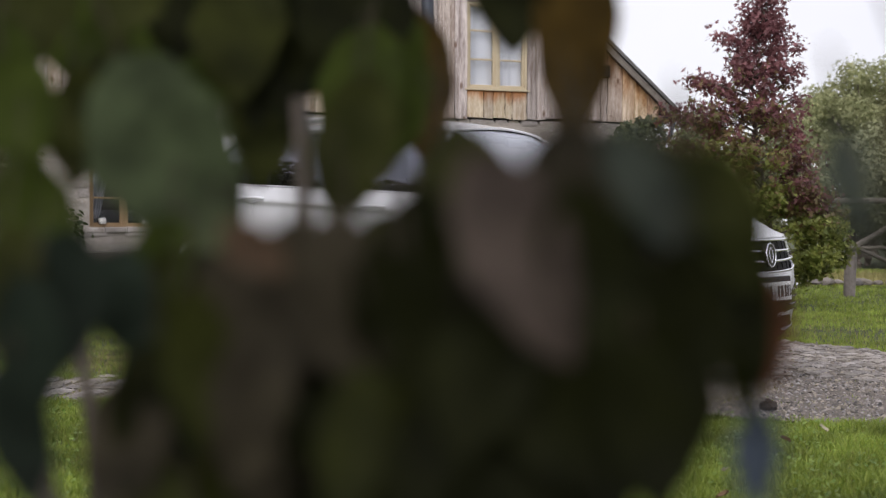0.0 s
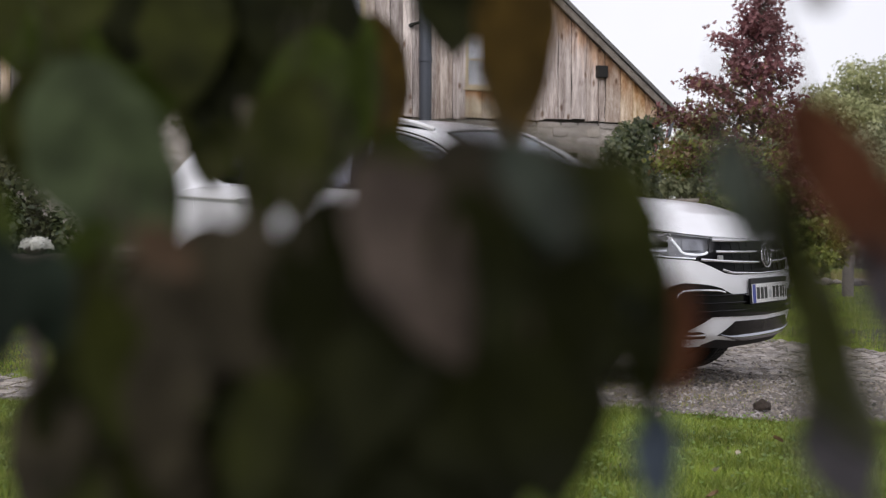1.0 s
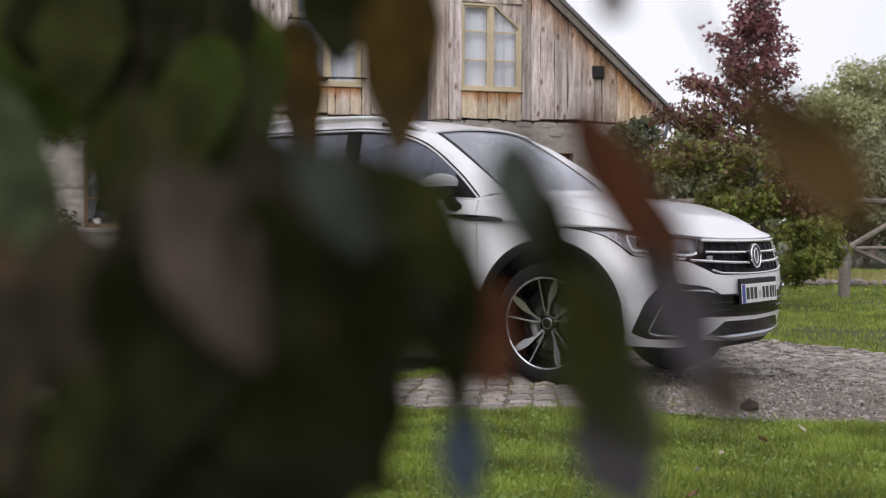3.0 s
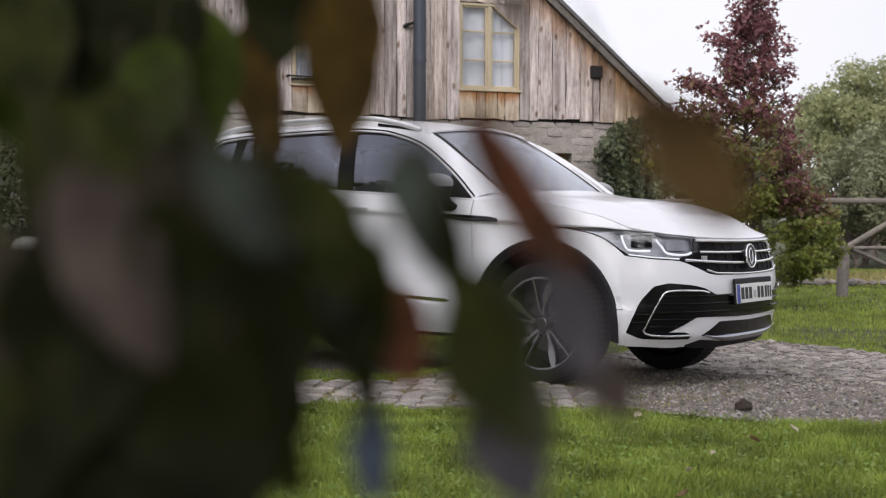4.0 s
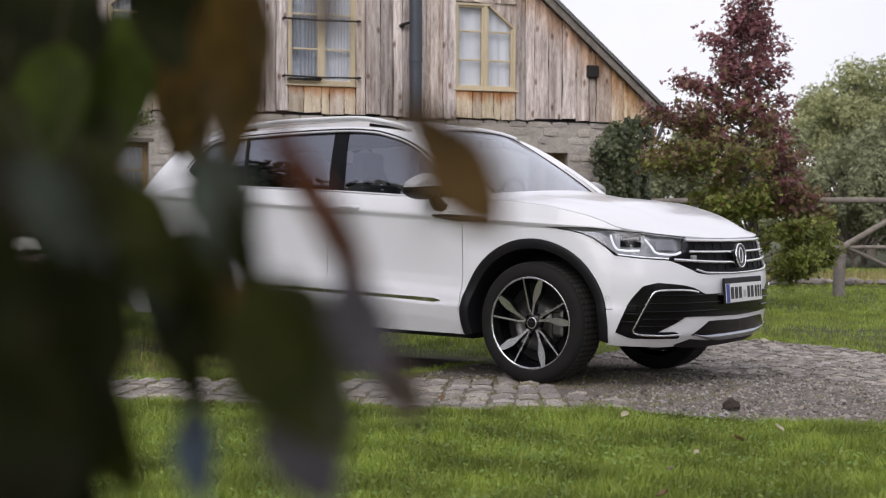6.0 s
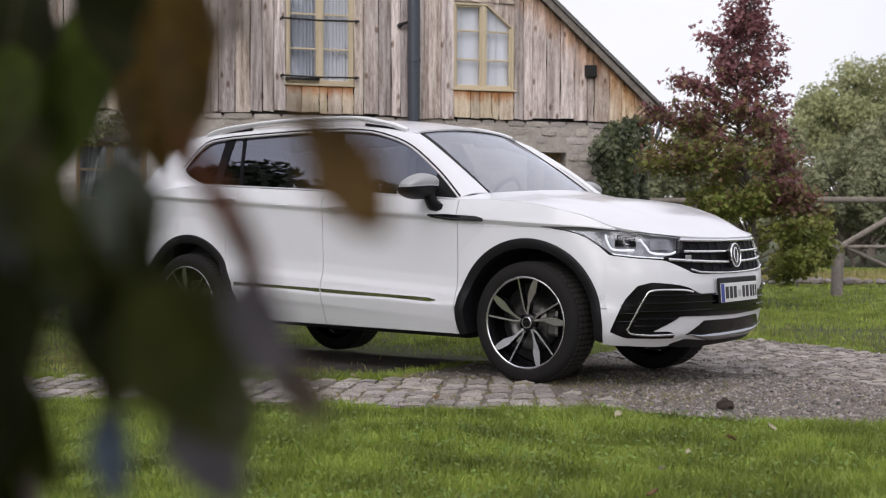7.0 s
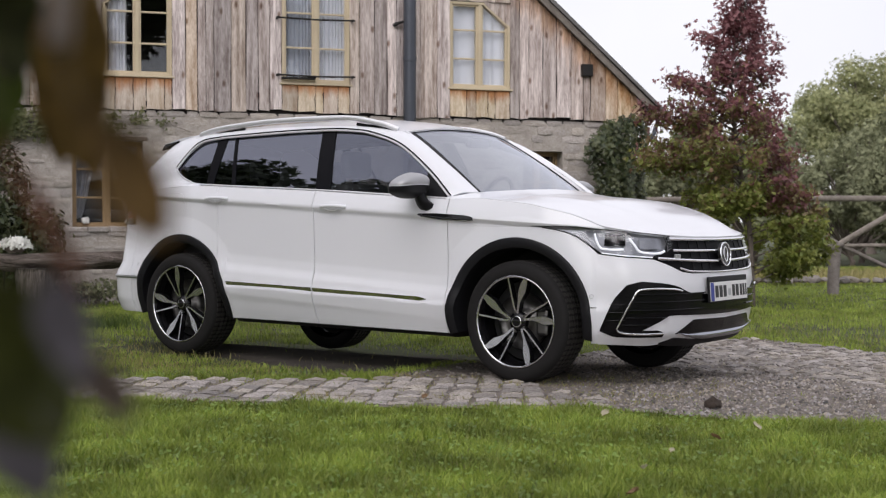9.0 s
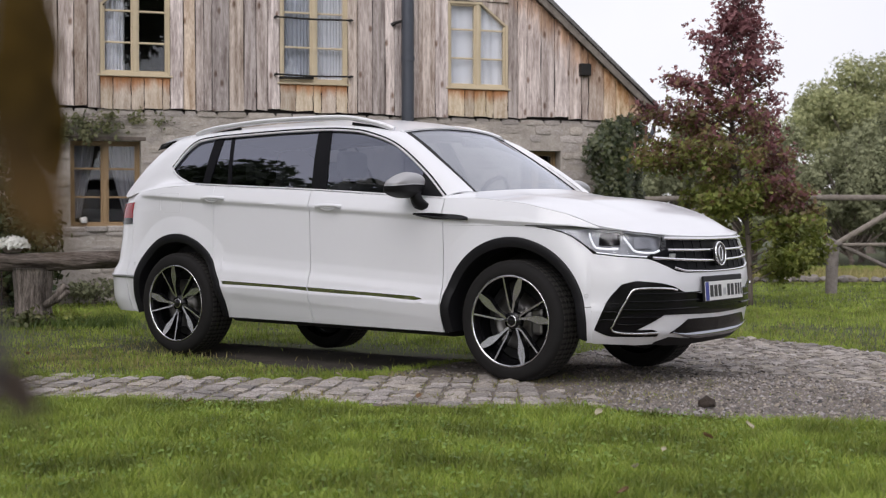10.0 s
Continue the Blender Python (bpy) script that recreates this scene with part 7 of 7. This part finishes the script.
FD = 17.0
FA = 5.18
fence = thing("fence", pose(*at(FA, FD, 0), 0, 0, 35.9), "rustic grey pole fence with crossed braces", "fence")
bar("post", spline([(-.03, 0, -.05), (-.02, 0, .3), (.00, 0, .60), (.01, 0, .66)], 8), .15, .15, M["rail_wood"], fence, "thick grey post", n=12, up=(0, 1, 0))
for a0, z0, a1, z1, w_ in ((-.98, 1.15, .06, .62, .06), (.0, .62, 1.45, 1.44, .075), (-.22, .51, .08, .64, .075), (.06, .62, 1.35, -.02, .055), (-.22, .615, 1.8, .60, .05)):
    bar("rail", spline([(a0, -.06 * w_ * 10, z0), ((a0 + a1) / 2, -.07, (z0 + z1) / 2 + .015), (a1, -.05, z1)], 8), w_, w_, M["rail_wood"], fence, "grey round pole")
bar("post", [(2.6, 0, -.05), (2.6, 0, .8)], .15, .15, M["rail_wood"], fence, "thick grey post", n=10, up=(0, 1, 0))
far_fence = thing("fence", pose(*at(8.0, 25.5, 0), 0, 0, 35.9), "distant grey rail fence at the edge of the field", "fence")
bar("rail", [(-5.6, 0, 1.30), (-2, 0, 1.37), (4, 0, 1.36)], .10, .12, M["rail_wood"], far_fence, "grey top rail")
for a in (-5.5, -3.0, 3.6):
    bar("post", [(a, .05, -.05), (a, .05, 1.42)], .14, .14, M["rail_wood"], far_fence, "grey post", up=(0, 1, 0))
for i in range(26):
    a = 3.6 + i * .17 + random.uniform(-.05, .05)
    o = lump("border_stone", (*at(a, 19.6 + random.uniform(-.25, .25), .03)[:2], .05), (random.uniform(.08, .16), random.uniform(.06, .12), random.uniform(.04, .08)), M["field_stone"], "rough stone edging the far lawn", "stone", i * 1.7)
    o["group"] = "border stones"
p = plan(rng.uniform(2.5, 10, 9000), rng.uniform(19.8, 24, 9000))
blades("dry_meadow", p, .16, .016, M["grass_dry"], "pale dry meadow grass past the lawn")


def far_tree(a, depth, h, w_, n, mat, seed, label, cat="tree", size=.3, lumps=16, base=.25):
    """A broad tree: forked trunk and limbs to many lobes of foliage with gaps between."""
    r_ = np.random.default_rng(seed)
    th = thing("tree", pose(*at(a, depth, 0)), label, cat)
    lob = r_.normal(0, .5, (lumps, 3)) * np.array((w_, w_, h * .36))
    lob[:, 2] = h * (base + .55 * (1 - base)) + lob[:, 2] * .75
    lob[:, 2] = np.clip(lob[:, 2], h * base, h * .93)
    lr = r_.uniform(.13, .30, lumps) * w_ * (1.3 if lumps < 30 else .85)
    who = r_.choice(lumps, n, p=lr ** 2 / (lr ** 2).sum())
    d = r_.normal(size=(n, 3))
    d /= np.linalg.norm(d, axis=1, keepdims=True)
    pos = lob[who] + d * (lr[who] * r_.uniform(.45, 1.08, n))[:, None]
    scatter("crown", pos, d + r_.normal(0, .6, d.shape) + np.array((0, 0, .4)), r_.uniform(.5, 1.4, n) * size, CLUMP, mat, th)
    bm = bmesh.new()
    fork = np.array((0, 0, h * base))
    limb_mesh(bm, [(0, 0, -.1), (0.05, 0, h * base * .5), fork], .03 * h, .022 * h, 8)
    for q_ in lob:
        limb_mesh(bm, spline([fork, (fork + q_) / 2 + np.array((0, 0, .06 * h)), q_], 6), .012 * h, .003 * h, 5)
    part("trunk", bm, M["bark"], th)
    return th


far_tree(12.4, 38, 5.7, 2.2, 24000, M["far_leaf"], 31, "willow-like tree in the distance, haze painted into its pale green", size=.082, lumps=46)
far_tree(14.0, 40, 6.2, 3.0, 26000, M["far_leaf"], 32, "distant tree in green paled for haze", size=.085, lumps=52)
far_tree(16.8, 40, 7.4, 2.8, 26000, M["far_leaf"], 33, "distant tree in green paled for haze", size=.085, lumps=52)
far_tree(9.8, 44, 4.3, 2.3, 17000, M["far_leaf"], 36, "distant green tree behind the red tree", size=.115)
for i, (a, dpt, h, w_) in enumerate(((5.2, 30, 2.8, 1.9), (7.4, 31, 3.3, 2.0), (9.6, 30, 3.5, 2.2), (11.8, 31, 3.7, 2.2), (14.2, 32, 3.7, 2.4), (3.0, 33, 2.3, 1.8), (17.0, 33, 3.4, 2.4), (8.6, 27.5, 2.2, 1.5), (10.9, 28, 2.5, 1.6))):
    far_tree(a, dpt, h, w_, 13000, M["hedge"], 50 + i, "dull green hedge bush beyond the fence", "bush", size=.078, lumps=32, base=.08)
# the tall trees behind the slide, seen mirrored in the car
for i, (a, dpt, h, w_) in enumerate(((-3.0, -5.2, 12, 3.2), (4.0, -5.0, 11.5, 3.2), (-11, 4.0, 9.8, 3.0), (-12.2, 6.4, 9.4, 2.8), (-12.6, 8.8, 10.2, 3.2), (-13.0, 11, 9.8, 3.0), (-13.2, 13.4, 10.2, 3.2), (-16, 18, 10, 3.4), (-9.5, -1.5, 10, 3.0), (10.5, -2, 10, 3.0), (-14.5, 1.5, 7.0, 3.2), (-16.0, 5.5, 7.0, 3.4), (-13.0, -4.5, 7.0, 3.2), (-17.5, 10.0, 7.5, 3.4))):
    far_tree(a, dpt, h, w_, 9000, M["tall_leaf"], 80 + i, "tall dark green tree beside the lawn", size=.22, lumps=22, base=.15)
# added out of view, to keep light from behind off the close leaves
bush("shrub", at(-.35, -1.45, 0), (.8, .45, 1.15), 1900, .09, M["tall_leaf"], "unseen dark green shrub behind the slide, added to shade the close leaves", seed=70)

# ---- the shrub close before the slide ----
# rows: foot of the blade (across, ahead, height), tip (across, ahead, height), breadth, turn about the midrib, colour
LEAVES_TOP = [
    (-0.318, 0.706, 1.010, -0.259, 0.704, 0.906, 0.073, 0, "sage"),
    (-0.070, 0.785, 1.086, -0.081, 0.783, 0.969, 0.049, 0, "orange"),
    (-0.116, 0.775, 1.087, -0.115, 0.773, 1.019, 0.047, 0, "dark"),
    (-0.170, 1.037, 1.087, -0.160, 1.035, 0.979, 0.039, 0, "orange"),
    (-0.183, 0.903, 1.056, -0.218, 0.901, 0.932, 0.065, 0, "green"),
    (-0.208, 0.851, 1.100, -0.202, 0.849, 0.994, 0.074, 0, "dark"),
    (-0.174, 1.145, 1.069, -0.162, 1.143, 0.975, 0.033, 0, "orange"),
    (-0.258, 1.009, 1.030, -0.256, 1.008, 0.964, 0.021, 0, "blue"),
    (-0.261, 0.851, 1.089, -0.249, 0.849, 0.982, 0.045, 0, "dark"),
    (-0.323, 0.924, 1.096, -0.350, 0.923, 1.017, 0.064, 0, "green"),
    (-0.330, 0.819, 1.086, -0.353, 0.819, 1.036, 0.050, 0, "olive"),
    (-0.195, 0.833, 1.046, -0.212, 0.832, 0.960, 0.052, 0, "green"),
]
LEAVES_TOP_B = [
    (-0.280, 0.847, 1.097, -0.272, 0.845, 1.006, 0.059, 0, "dark"),
    (-0.268, 0.890, 1.051, -0.271, 0.888, 0.947, 0.055, 0, "olive"),
    (-0.320, 0.892, 1.095, -0.323, 0.890, 1.028, 0.055, 0, "dark"),
    (-0.276, 0.835, 1.079, -0.272, 0.833, 0.998, 0.058, 0, "olive"),
    (-0.233, 0.885, 1.082, -0.238, 0.884, 1.006, 0.043, 0, "teal"),
    (-0.238, 0.930, 1.106, -0.248, 0.928, 1.009, 0.066, 0, "dark"),
    (-0.202, 0.907, 1.062, -0.198, 0.905, 0.957, 0.059, 0, "green"),
    (-0.190, 0.964, 1.087, -0.186, 0.962, 0.988, 0.046, 0, "green"),
    (-0.151, 0.701, 0.976, -0.138, 0.698, 0.870, 0.051, 0, "olive"),
]
LEAVES_MID = [
    (-0.149, 0.449, 0.947, -0.111, 0.448, 0.882, 0.035, 0, "mauve"),
    (-0.111, 0.474, 0.946, -0.048, 0.473, 0.906, 0.025, 0, "sage"),
    (-0.101, 0.484, 0.953, -0.049, 0.483, 0.921, 0.029, 0, "dark"),
    (-0.080, 0.469, 0.930, -0.079, 0.468, 0.908, 0.015, 0, "pale"),
    (-0.113, 0.447, 0.939, -0.104, 0.446, 0.881, 0.031, 0, "dark"),
    (-0.068, 0.484, 0.940, -0.044, 0.483, 0.868, 0.024, 0, "dark"),
    (-0.040, 0.518, 0.908, -0.031, 0.517, 0.863, 0.020, 0, "red"),
    (-0.052, 0.503, 0.898, -0.044, 0.502, 0.853, 0.014, 0, "olive"),
    (-0.045, 0.491, 0.863, -0.044, 0.490, 0.825, 0.017, 0, "blue"),
    (-0.192, 0.517, 0.930, -0.179, 0.516, 0.854, 0.039, 0, "brown"),
    (-0.233, 0.512, 0.925, -0.211, 0.511, 0.906, 0.018, 0, "russet"),
    (-0.172, 0.497, 0.916, -0.158, 0.496, 0.846, 0.030, 0, "dark"),
]
LEAVES_RIGHT = [
    (-0.031, 0.445, 0.958, -0.027, 0.444, 0.912, 0.034, -40, "greysage"),
    (-0.009, 0.441, 0.969, 0.018, 0.439, 0.898, 0.043, 22, "red"),
    (0.011, 0.442, 0.922, 0.023, 0.441, 0.882, 0.029, 22, "mauvegrey"),
    (0.029, 0.402, 0.973, 0.063, 0.382, 0.930, 0.023, 0, "tan"),
    (-0.015, 0.430, 0.916, 0.010, 0.429, 0.854, 0.066, -32, "olive"),
    (-0.022, 0.423, 0.942, -0.010, 0.422, 0.894, 0.013, 0, "dark"),
    (-0.005, 0.430, 0.879, 0.010, 0.429, 0.836, 0.027, 0, "mauvegrey"),
    (0.017, 0.422, 0.916, 0.026, 0.421, 0.880, 0.019, 0, "mauvegrey"),
    (0.025, 0.423, 0.890, 0.040, 0.423, 0.864, 0.016, 0, "mauve"),
    (-0.104, 0.457, 0.955, -0.073, 0.456, 0.913, 0.020, 0, "greysage"),
    (-0.080, 0.462, 0.946, -0.048, 0.461, 0.920, 0.024, 0, "olive"),
]
LEAVES_INNER = [
    (-0.070, 0.484, 0.944, -0.057, 0.483, 0.895, 0.028, 0, "greysage"),
    (-0.093, 0.519, 0.941, -0.085, 0.518, 0.884, 0.032, 0, "dark"),
    (-0.062, 0.498, 0.919, -0.046, 0.497, 0.868, 0.022, 0, "olive"),
    (-0.051, 0.506, 0.927, -0.040, 0.506, 0.881, 0.021, 0, "olive"),
    (-0.105, 0.519, 0.942, -0.068, 0.518, 0.910, 0.021, 0, "dark"),
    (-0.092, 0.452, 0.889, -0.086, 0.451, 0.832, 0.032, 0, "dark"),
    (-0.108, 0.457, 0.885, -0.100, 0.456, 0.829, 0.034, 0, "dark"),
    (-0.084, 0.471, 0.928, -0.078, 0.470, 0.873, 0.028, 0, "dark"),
    (-0.188, 0.596, 0.988, -0.197, 0.595, 0.924, 0.038, 0, "olive"),
    (-0.194, 0.722, 1.006, -0.195, 0.721, 0.931, 0.039, 0, "olive"),
    (-0.159, 0.511, 0.938, -0.165, 0.510, 0.880, 0.034, 0, "dark"),
    (-0.212, 0.559, 0.928, -0.203, 0.557, 0.875, 0.033, 0, "brown"),
]
LEAVES_FILL = [
    (-0.406, 0.860, 1.094, -0.413, 0.859, 1.017, 0.066, 0, "olive"),
    (-0.395, 0.924, 1.096, -0.402, 0.923, 1.021, 0.064, 0, "green"),
    (-0.329, 0.954, 1.055, -0.325, 0.952, 0.985, 0.059, 0, "green"),
    (-0.413, 0.819, 1.049, -0.420, 0.818, 0.969, 0.053, 0, "green"),
    (-0.262, 0.859, 1.056, -0.272, 0.857, 0.983, 0.045, 0, "dark"),
    (-0.352, 1.011, 1.121, -0.348, 1.010, 1.038, 0.075, 0, "green"),
    (-0.385, 0.998, 1.123, -0.393, 0.997, 1.040, 0.075, 0, "olive"),
    (-0.399, 1.035, 1.067, -0.386, 1.033, 0.982, 0.059, 0, "dark"),
    (-0.240, 0.595, 0.917, -0.235, 0.594, 0.852, 0.033, 0, "brown"),
    (-0.137, 0.483, 0.886, -0.131, 0.482, 0.829, 0.036, 0, "dark"),
    (-0.275, 0.638, 0.913, -0.277, 0.637, 0.862, 0.033, 0, "olive"),
    (-0.084, 0.458, 0.897, -0.080, 0.457, 0.834, 0.032, 0, "dark"),
]
LEAVES_FILL_B = [
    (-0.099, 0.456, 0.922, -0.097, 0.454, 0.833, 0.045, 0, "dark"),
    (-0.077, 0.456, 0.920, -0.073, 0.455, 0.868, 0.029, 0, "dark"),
    (-0.071, 0.473, 0.950, -0.050, 0.472, 0.901, 0.026, 0, "olive"),
    (-0.116, 0.462, 0.959, -0.112, 0.461, 0.910, 0.032, 0, "brown"),
]
LEAVES_LEFT = [
    (-0.314, 0.596, 0.924, -0.316, 0.595, 0.859, 0.036, 0, "teal"),
    (-0.338, 0.596, 0.926, -0.336, 0.595, 0.864, 0.029, 0, "olive"),
    (-0.277, 0.638, 0.929, -0.290, 0.637, 0.872, 0.031, 0, "green"),
    (-0.374, 0.859, 1.010, -0.384, 0.857, 0.947, 0.038, 0, "olive"),
    (-0.323, 0.558, 0.872, -0.318, 0.557, 0.812, 0.029, 0, "teal"),
    (-0.360, 0.689, 0.959, -0.351, 0.687, 0.890, 0.042, 0, "green"),
    (-0.370, 0.818, 1.016, -0.350, 0.817, 0.956, 0.047, 0, "olive"),
    (-0.390, 0.748, 1.014, -0.372, 0.747, 0.953, 0.045, 0, "green"),
    (-0.293, 0.596, 0.916, -0.285, 0.595, 0.866, 0.029, 0, "teal"),
    (-0.268, 0.558, 0.879, -0.272, 0.557, 0.812, 0.029, 0, "dark"),
    (-0.315, 0.559, 0.906, -0.319, 0.557, 0.843, 0.029, 0, "teal"),
    (-0.244, 0.526, 0.903, -0.248, 0.525, 0.840, 0.027, 0, "olive"),
]
LEAVES_LEFT_B = [
    (-0.221, 0.525, 0.891, -0.225, 0.524, 0.824, 0.031, 0, "brown"),
]

# the dark tone is near-black: the shrub's inner shade is put into the leaf colour
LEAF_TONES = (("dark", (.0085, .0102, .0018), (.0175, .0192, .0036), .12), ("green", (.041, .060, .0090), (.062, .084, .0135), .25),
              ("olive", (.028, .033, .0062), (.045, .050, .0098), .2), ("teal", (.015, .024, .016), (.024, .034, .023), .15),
              ("sage", (.062, .086, .042), (.085, .108, .052), .2), ("greysage", (.060, .074, .058), (.08, .094, .074), .2),
              ("orange", (.060, .037, .008), (.082, .05, .011), .3), ("tan", (.075, .044, .014), (.10, .06, .019), .3),
              ("brown", (.048, .041, .026), (.062, .052, .034), .2), ("russet", (.085, .055, .034), (.10, .065, .040), .2),
              ("mauve", (.082, .063, .052), (.10, .077, .063), .2), ("mauvegrey", (.085, .078, .088), (.11, .10, .112), .2),
              ("red", (.15, .058, .032), (.19, .075, .040), .3), ("pale", (.20, .21, .215), (.25, .26, .265), .15),
              ("blue", (.085, .11, .15), (.11, .135, .18), .15))
LEAF = {nm: leafy(nm + "_shrub_leaf", ca, cb, tr, .7, .5, .15, 38.0) for nm, ca, cb, tr in LEAF_TONES}
shrub = thing("foreground_shrub", pose(C0[0], C0[1], 0, 0, 0, 35.9), "autumn shrub with green, rust and brown leaves close by", "shrub")


def shrub_leaf(a0, b0, z0, a1, b1, z1, w_, turn, tone, seed):
    """A pointed, folded and slightly curled blade on a short stalk; turn swings the blade about its midrib, edge-on near 0."""
    r_ = random.Random(seed)
    foot_, tip_ = Vector((a0, b0, z0)), Vector((a1, b1 + r_.uniform(-.006, .006), z1))
    ax = tip_ - foot_
    L = ax.length
    ax.normalize()
    if turn:
        side = Vector((-math.sin(radians(turn)), math.cos(radians(turn)), 0))
        side = (side - ax * side.dot(ax)).normalized()
    else:
        face = Vector((r_.uniform(-.12, .12), -1, r_.uniform(-.12, .12)))
        side = ax.cross(face).normalized()
    face = side.cross(ax).normalized()
    rows_ = []
    for i in range(13):
        t_ = i / 12
        wid = w_ / 2 * (math.sin(math.pi * t_ ** (1.5 if tone == "tan" else .8)) ** .75 if 0 < t_ < 1 else 0.02)
        wid *= 1 + .05 * math.sin(t_ * 19 + seed)
        c = foot_ + ax * (L * t_) + face * (-.10 * L * t_ * t_ + .03 * L * math.sin(t_ * 5 + seed)) + side * (.035 * L * math.sin(t_ * 3 + seed))
        rows_.append([tuple(c + side * (wid * s_) + face * (-.22 * wid * (1 - abs(s_)) + .05 * wid * math.sin(t_ * 9 + s_ * 2))) for s_ in (-1, -.5, 0, .5, 1)])
    v, f = grid(rows_)
    o = raw("leaf", v, f, LEAF[tone], shrub, "", True)
    st = foot_ - ax * (.25 * L) + Vector((0, .01, .012))
    bar("leaf_stalk", [tuple(foot_ + ax * .02 * L), tuple((foot_ + st) / 2), tuple(st)], .002, .002, LEAF["brown"], o, n=5)


for k, rows_ in enumerate((LEAVES_TOP, LEAVES_TOP_B, LEAVES_MID, LEAVES_RIGHT, LEAVES_INNER, LEAVES_FILL, LEAVES_FILL_B, LEAVES_LEFT, LEAVES_LEFT_B)):
    for i, row in enumerate(rows_):
        shrub_leaf(*row, seed=k * 40 + i)
# the thick of the shrub: hanging leaves in clumps (across, ahead, height: from, to), leaf size and colours, the dark
# ones with shade painted in
fr = random.Random(77)
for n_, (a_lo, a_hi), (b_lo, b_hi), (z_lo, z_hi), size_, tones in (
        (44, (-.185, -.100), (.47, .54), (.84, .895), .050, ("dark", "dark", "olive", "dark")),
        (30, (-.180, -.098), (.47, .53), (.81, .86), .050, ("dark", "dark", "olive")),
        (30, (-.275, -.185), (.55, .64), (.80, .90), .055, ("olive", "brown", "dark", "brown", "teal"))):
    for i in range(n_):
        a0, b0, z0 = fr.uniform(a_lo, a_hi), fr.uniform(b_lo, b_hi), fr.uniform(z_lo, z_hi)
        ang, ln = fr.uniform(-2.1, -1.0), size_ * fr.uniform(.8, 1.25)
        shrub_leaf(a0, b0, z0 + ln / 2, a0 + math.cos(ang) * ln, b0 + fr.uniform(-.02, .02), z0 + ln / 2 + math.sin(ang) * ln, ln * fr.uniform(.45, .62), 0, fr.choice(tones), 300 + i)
# stems: shoots from the ground, and a limb overhead from which the upper leaves hang
for i in range(9):
    a0 = -.54 + .05 * i
    b_ = .58 + .05 * (i * 37 % 7)
    top_ = .80 + .05 * (i * 29 % 5) if i < 7 else .80
    bar("stem", spline([(a0 - .05, b_ + .05, -.05), (a0 - .03, b_ + .02, .4), (a0 + .015, b_, .7), (a0, b_ + .01, top_)], 12), .009, .009, M["bark"], shrub, "thin brown stem", n=6)
bar("stem", spline([(-.95, 1.0, -.05), (-.92, 1.0, .8), (-.80, .98, 1.2), (-.55, .95, 1.29), (-.25, .9, 1.27), (-.06, .9, 1.14)], 24), .016, .016, M["bark"], shrub, "arching brown stem", n=8)
bar("stem", spline([(-.80, .98, 1.2), (-.55, .75, 1.2), (-.25, .6, 1.16), (-.02, .5, 1.08), (.005, .47, 1.00)], 20), .010, .010, M["bark"], shrub, "arching brown stem", n=8)
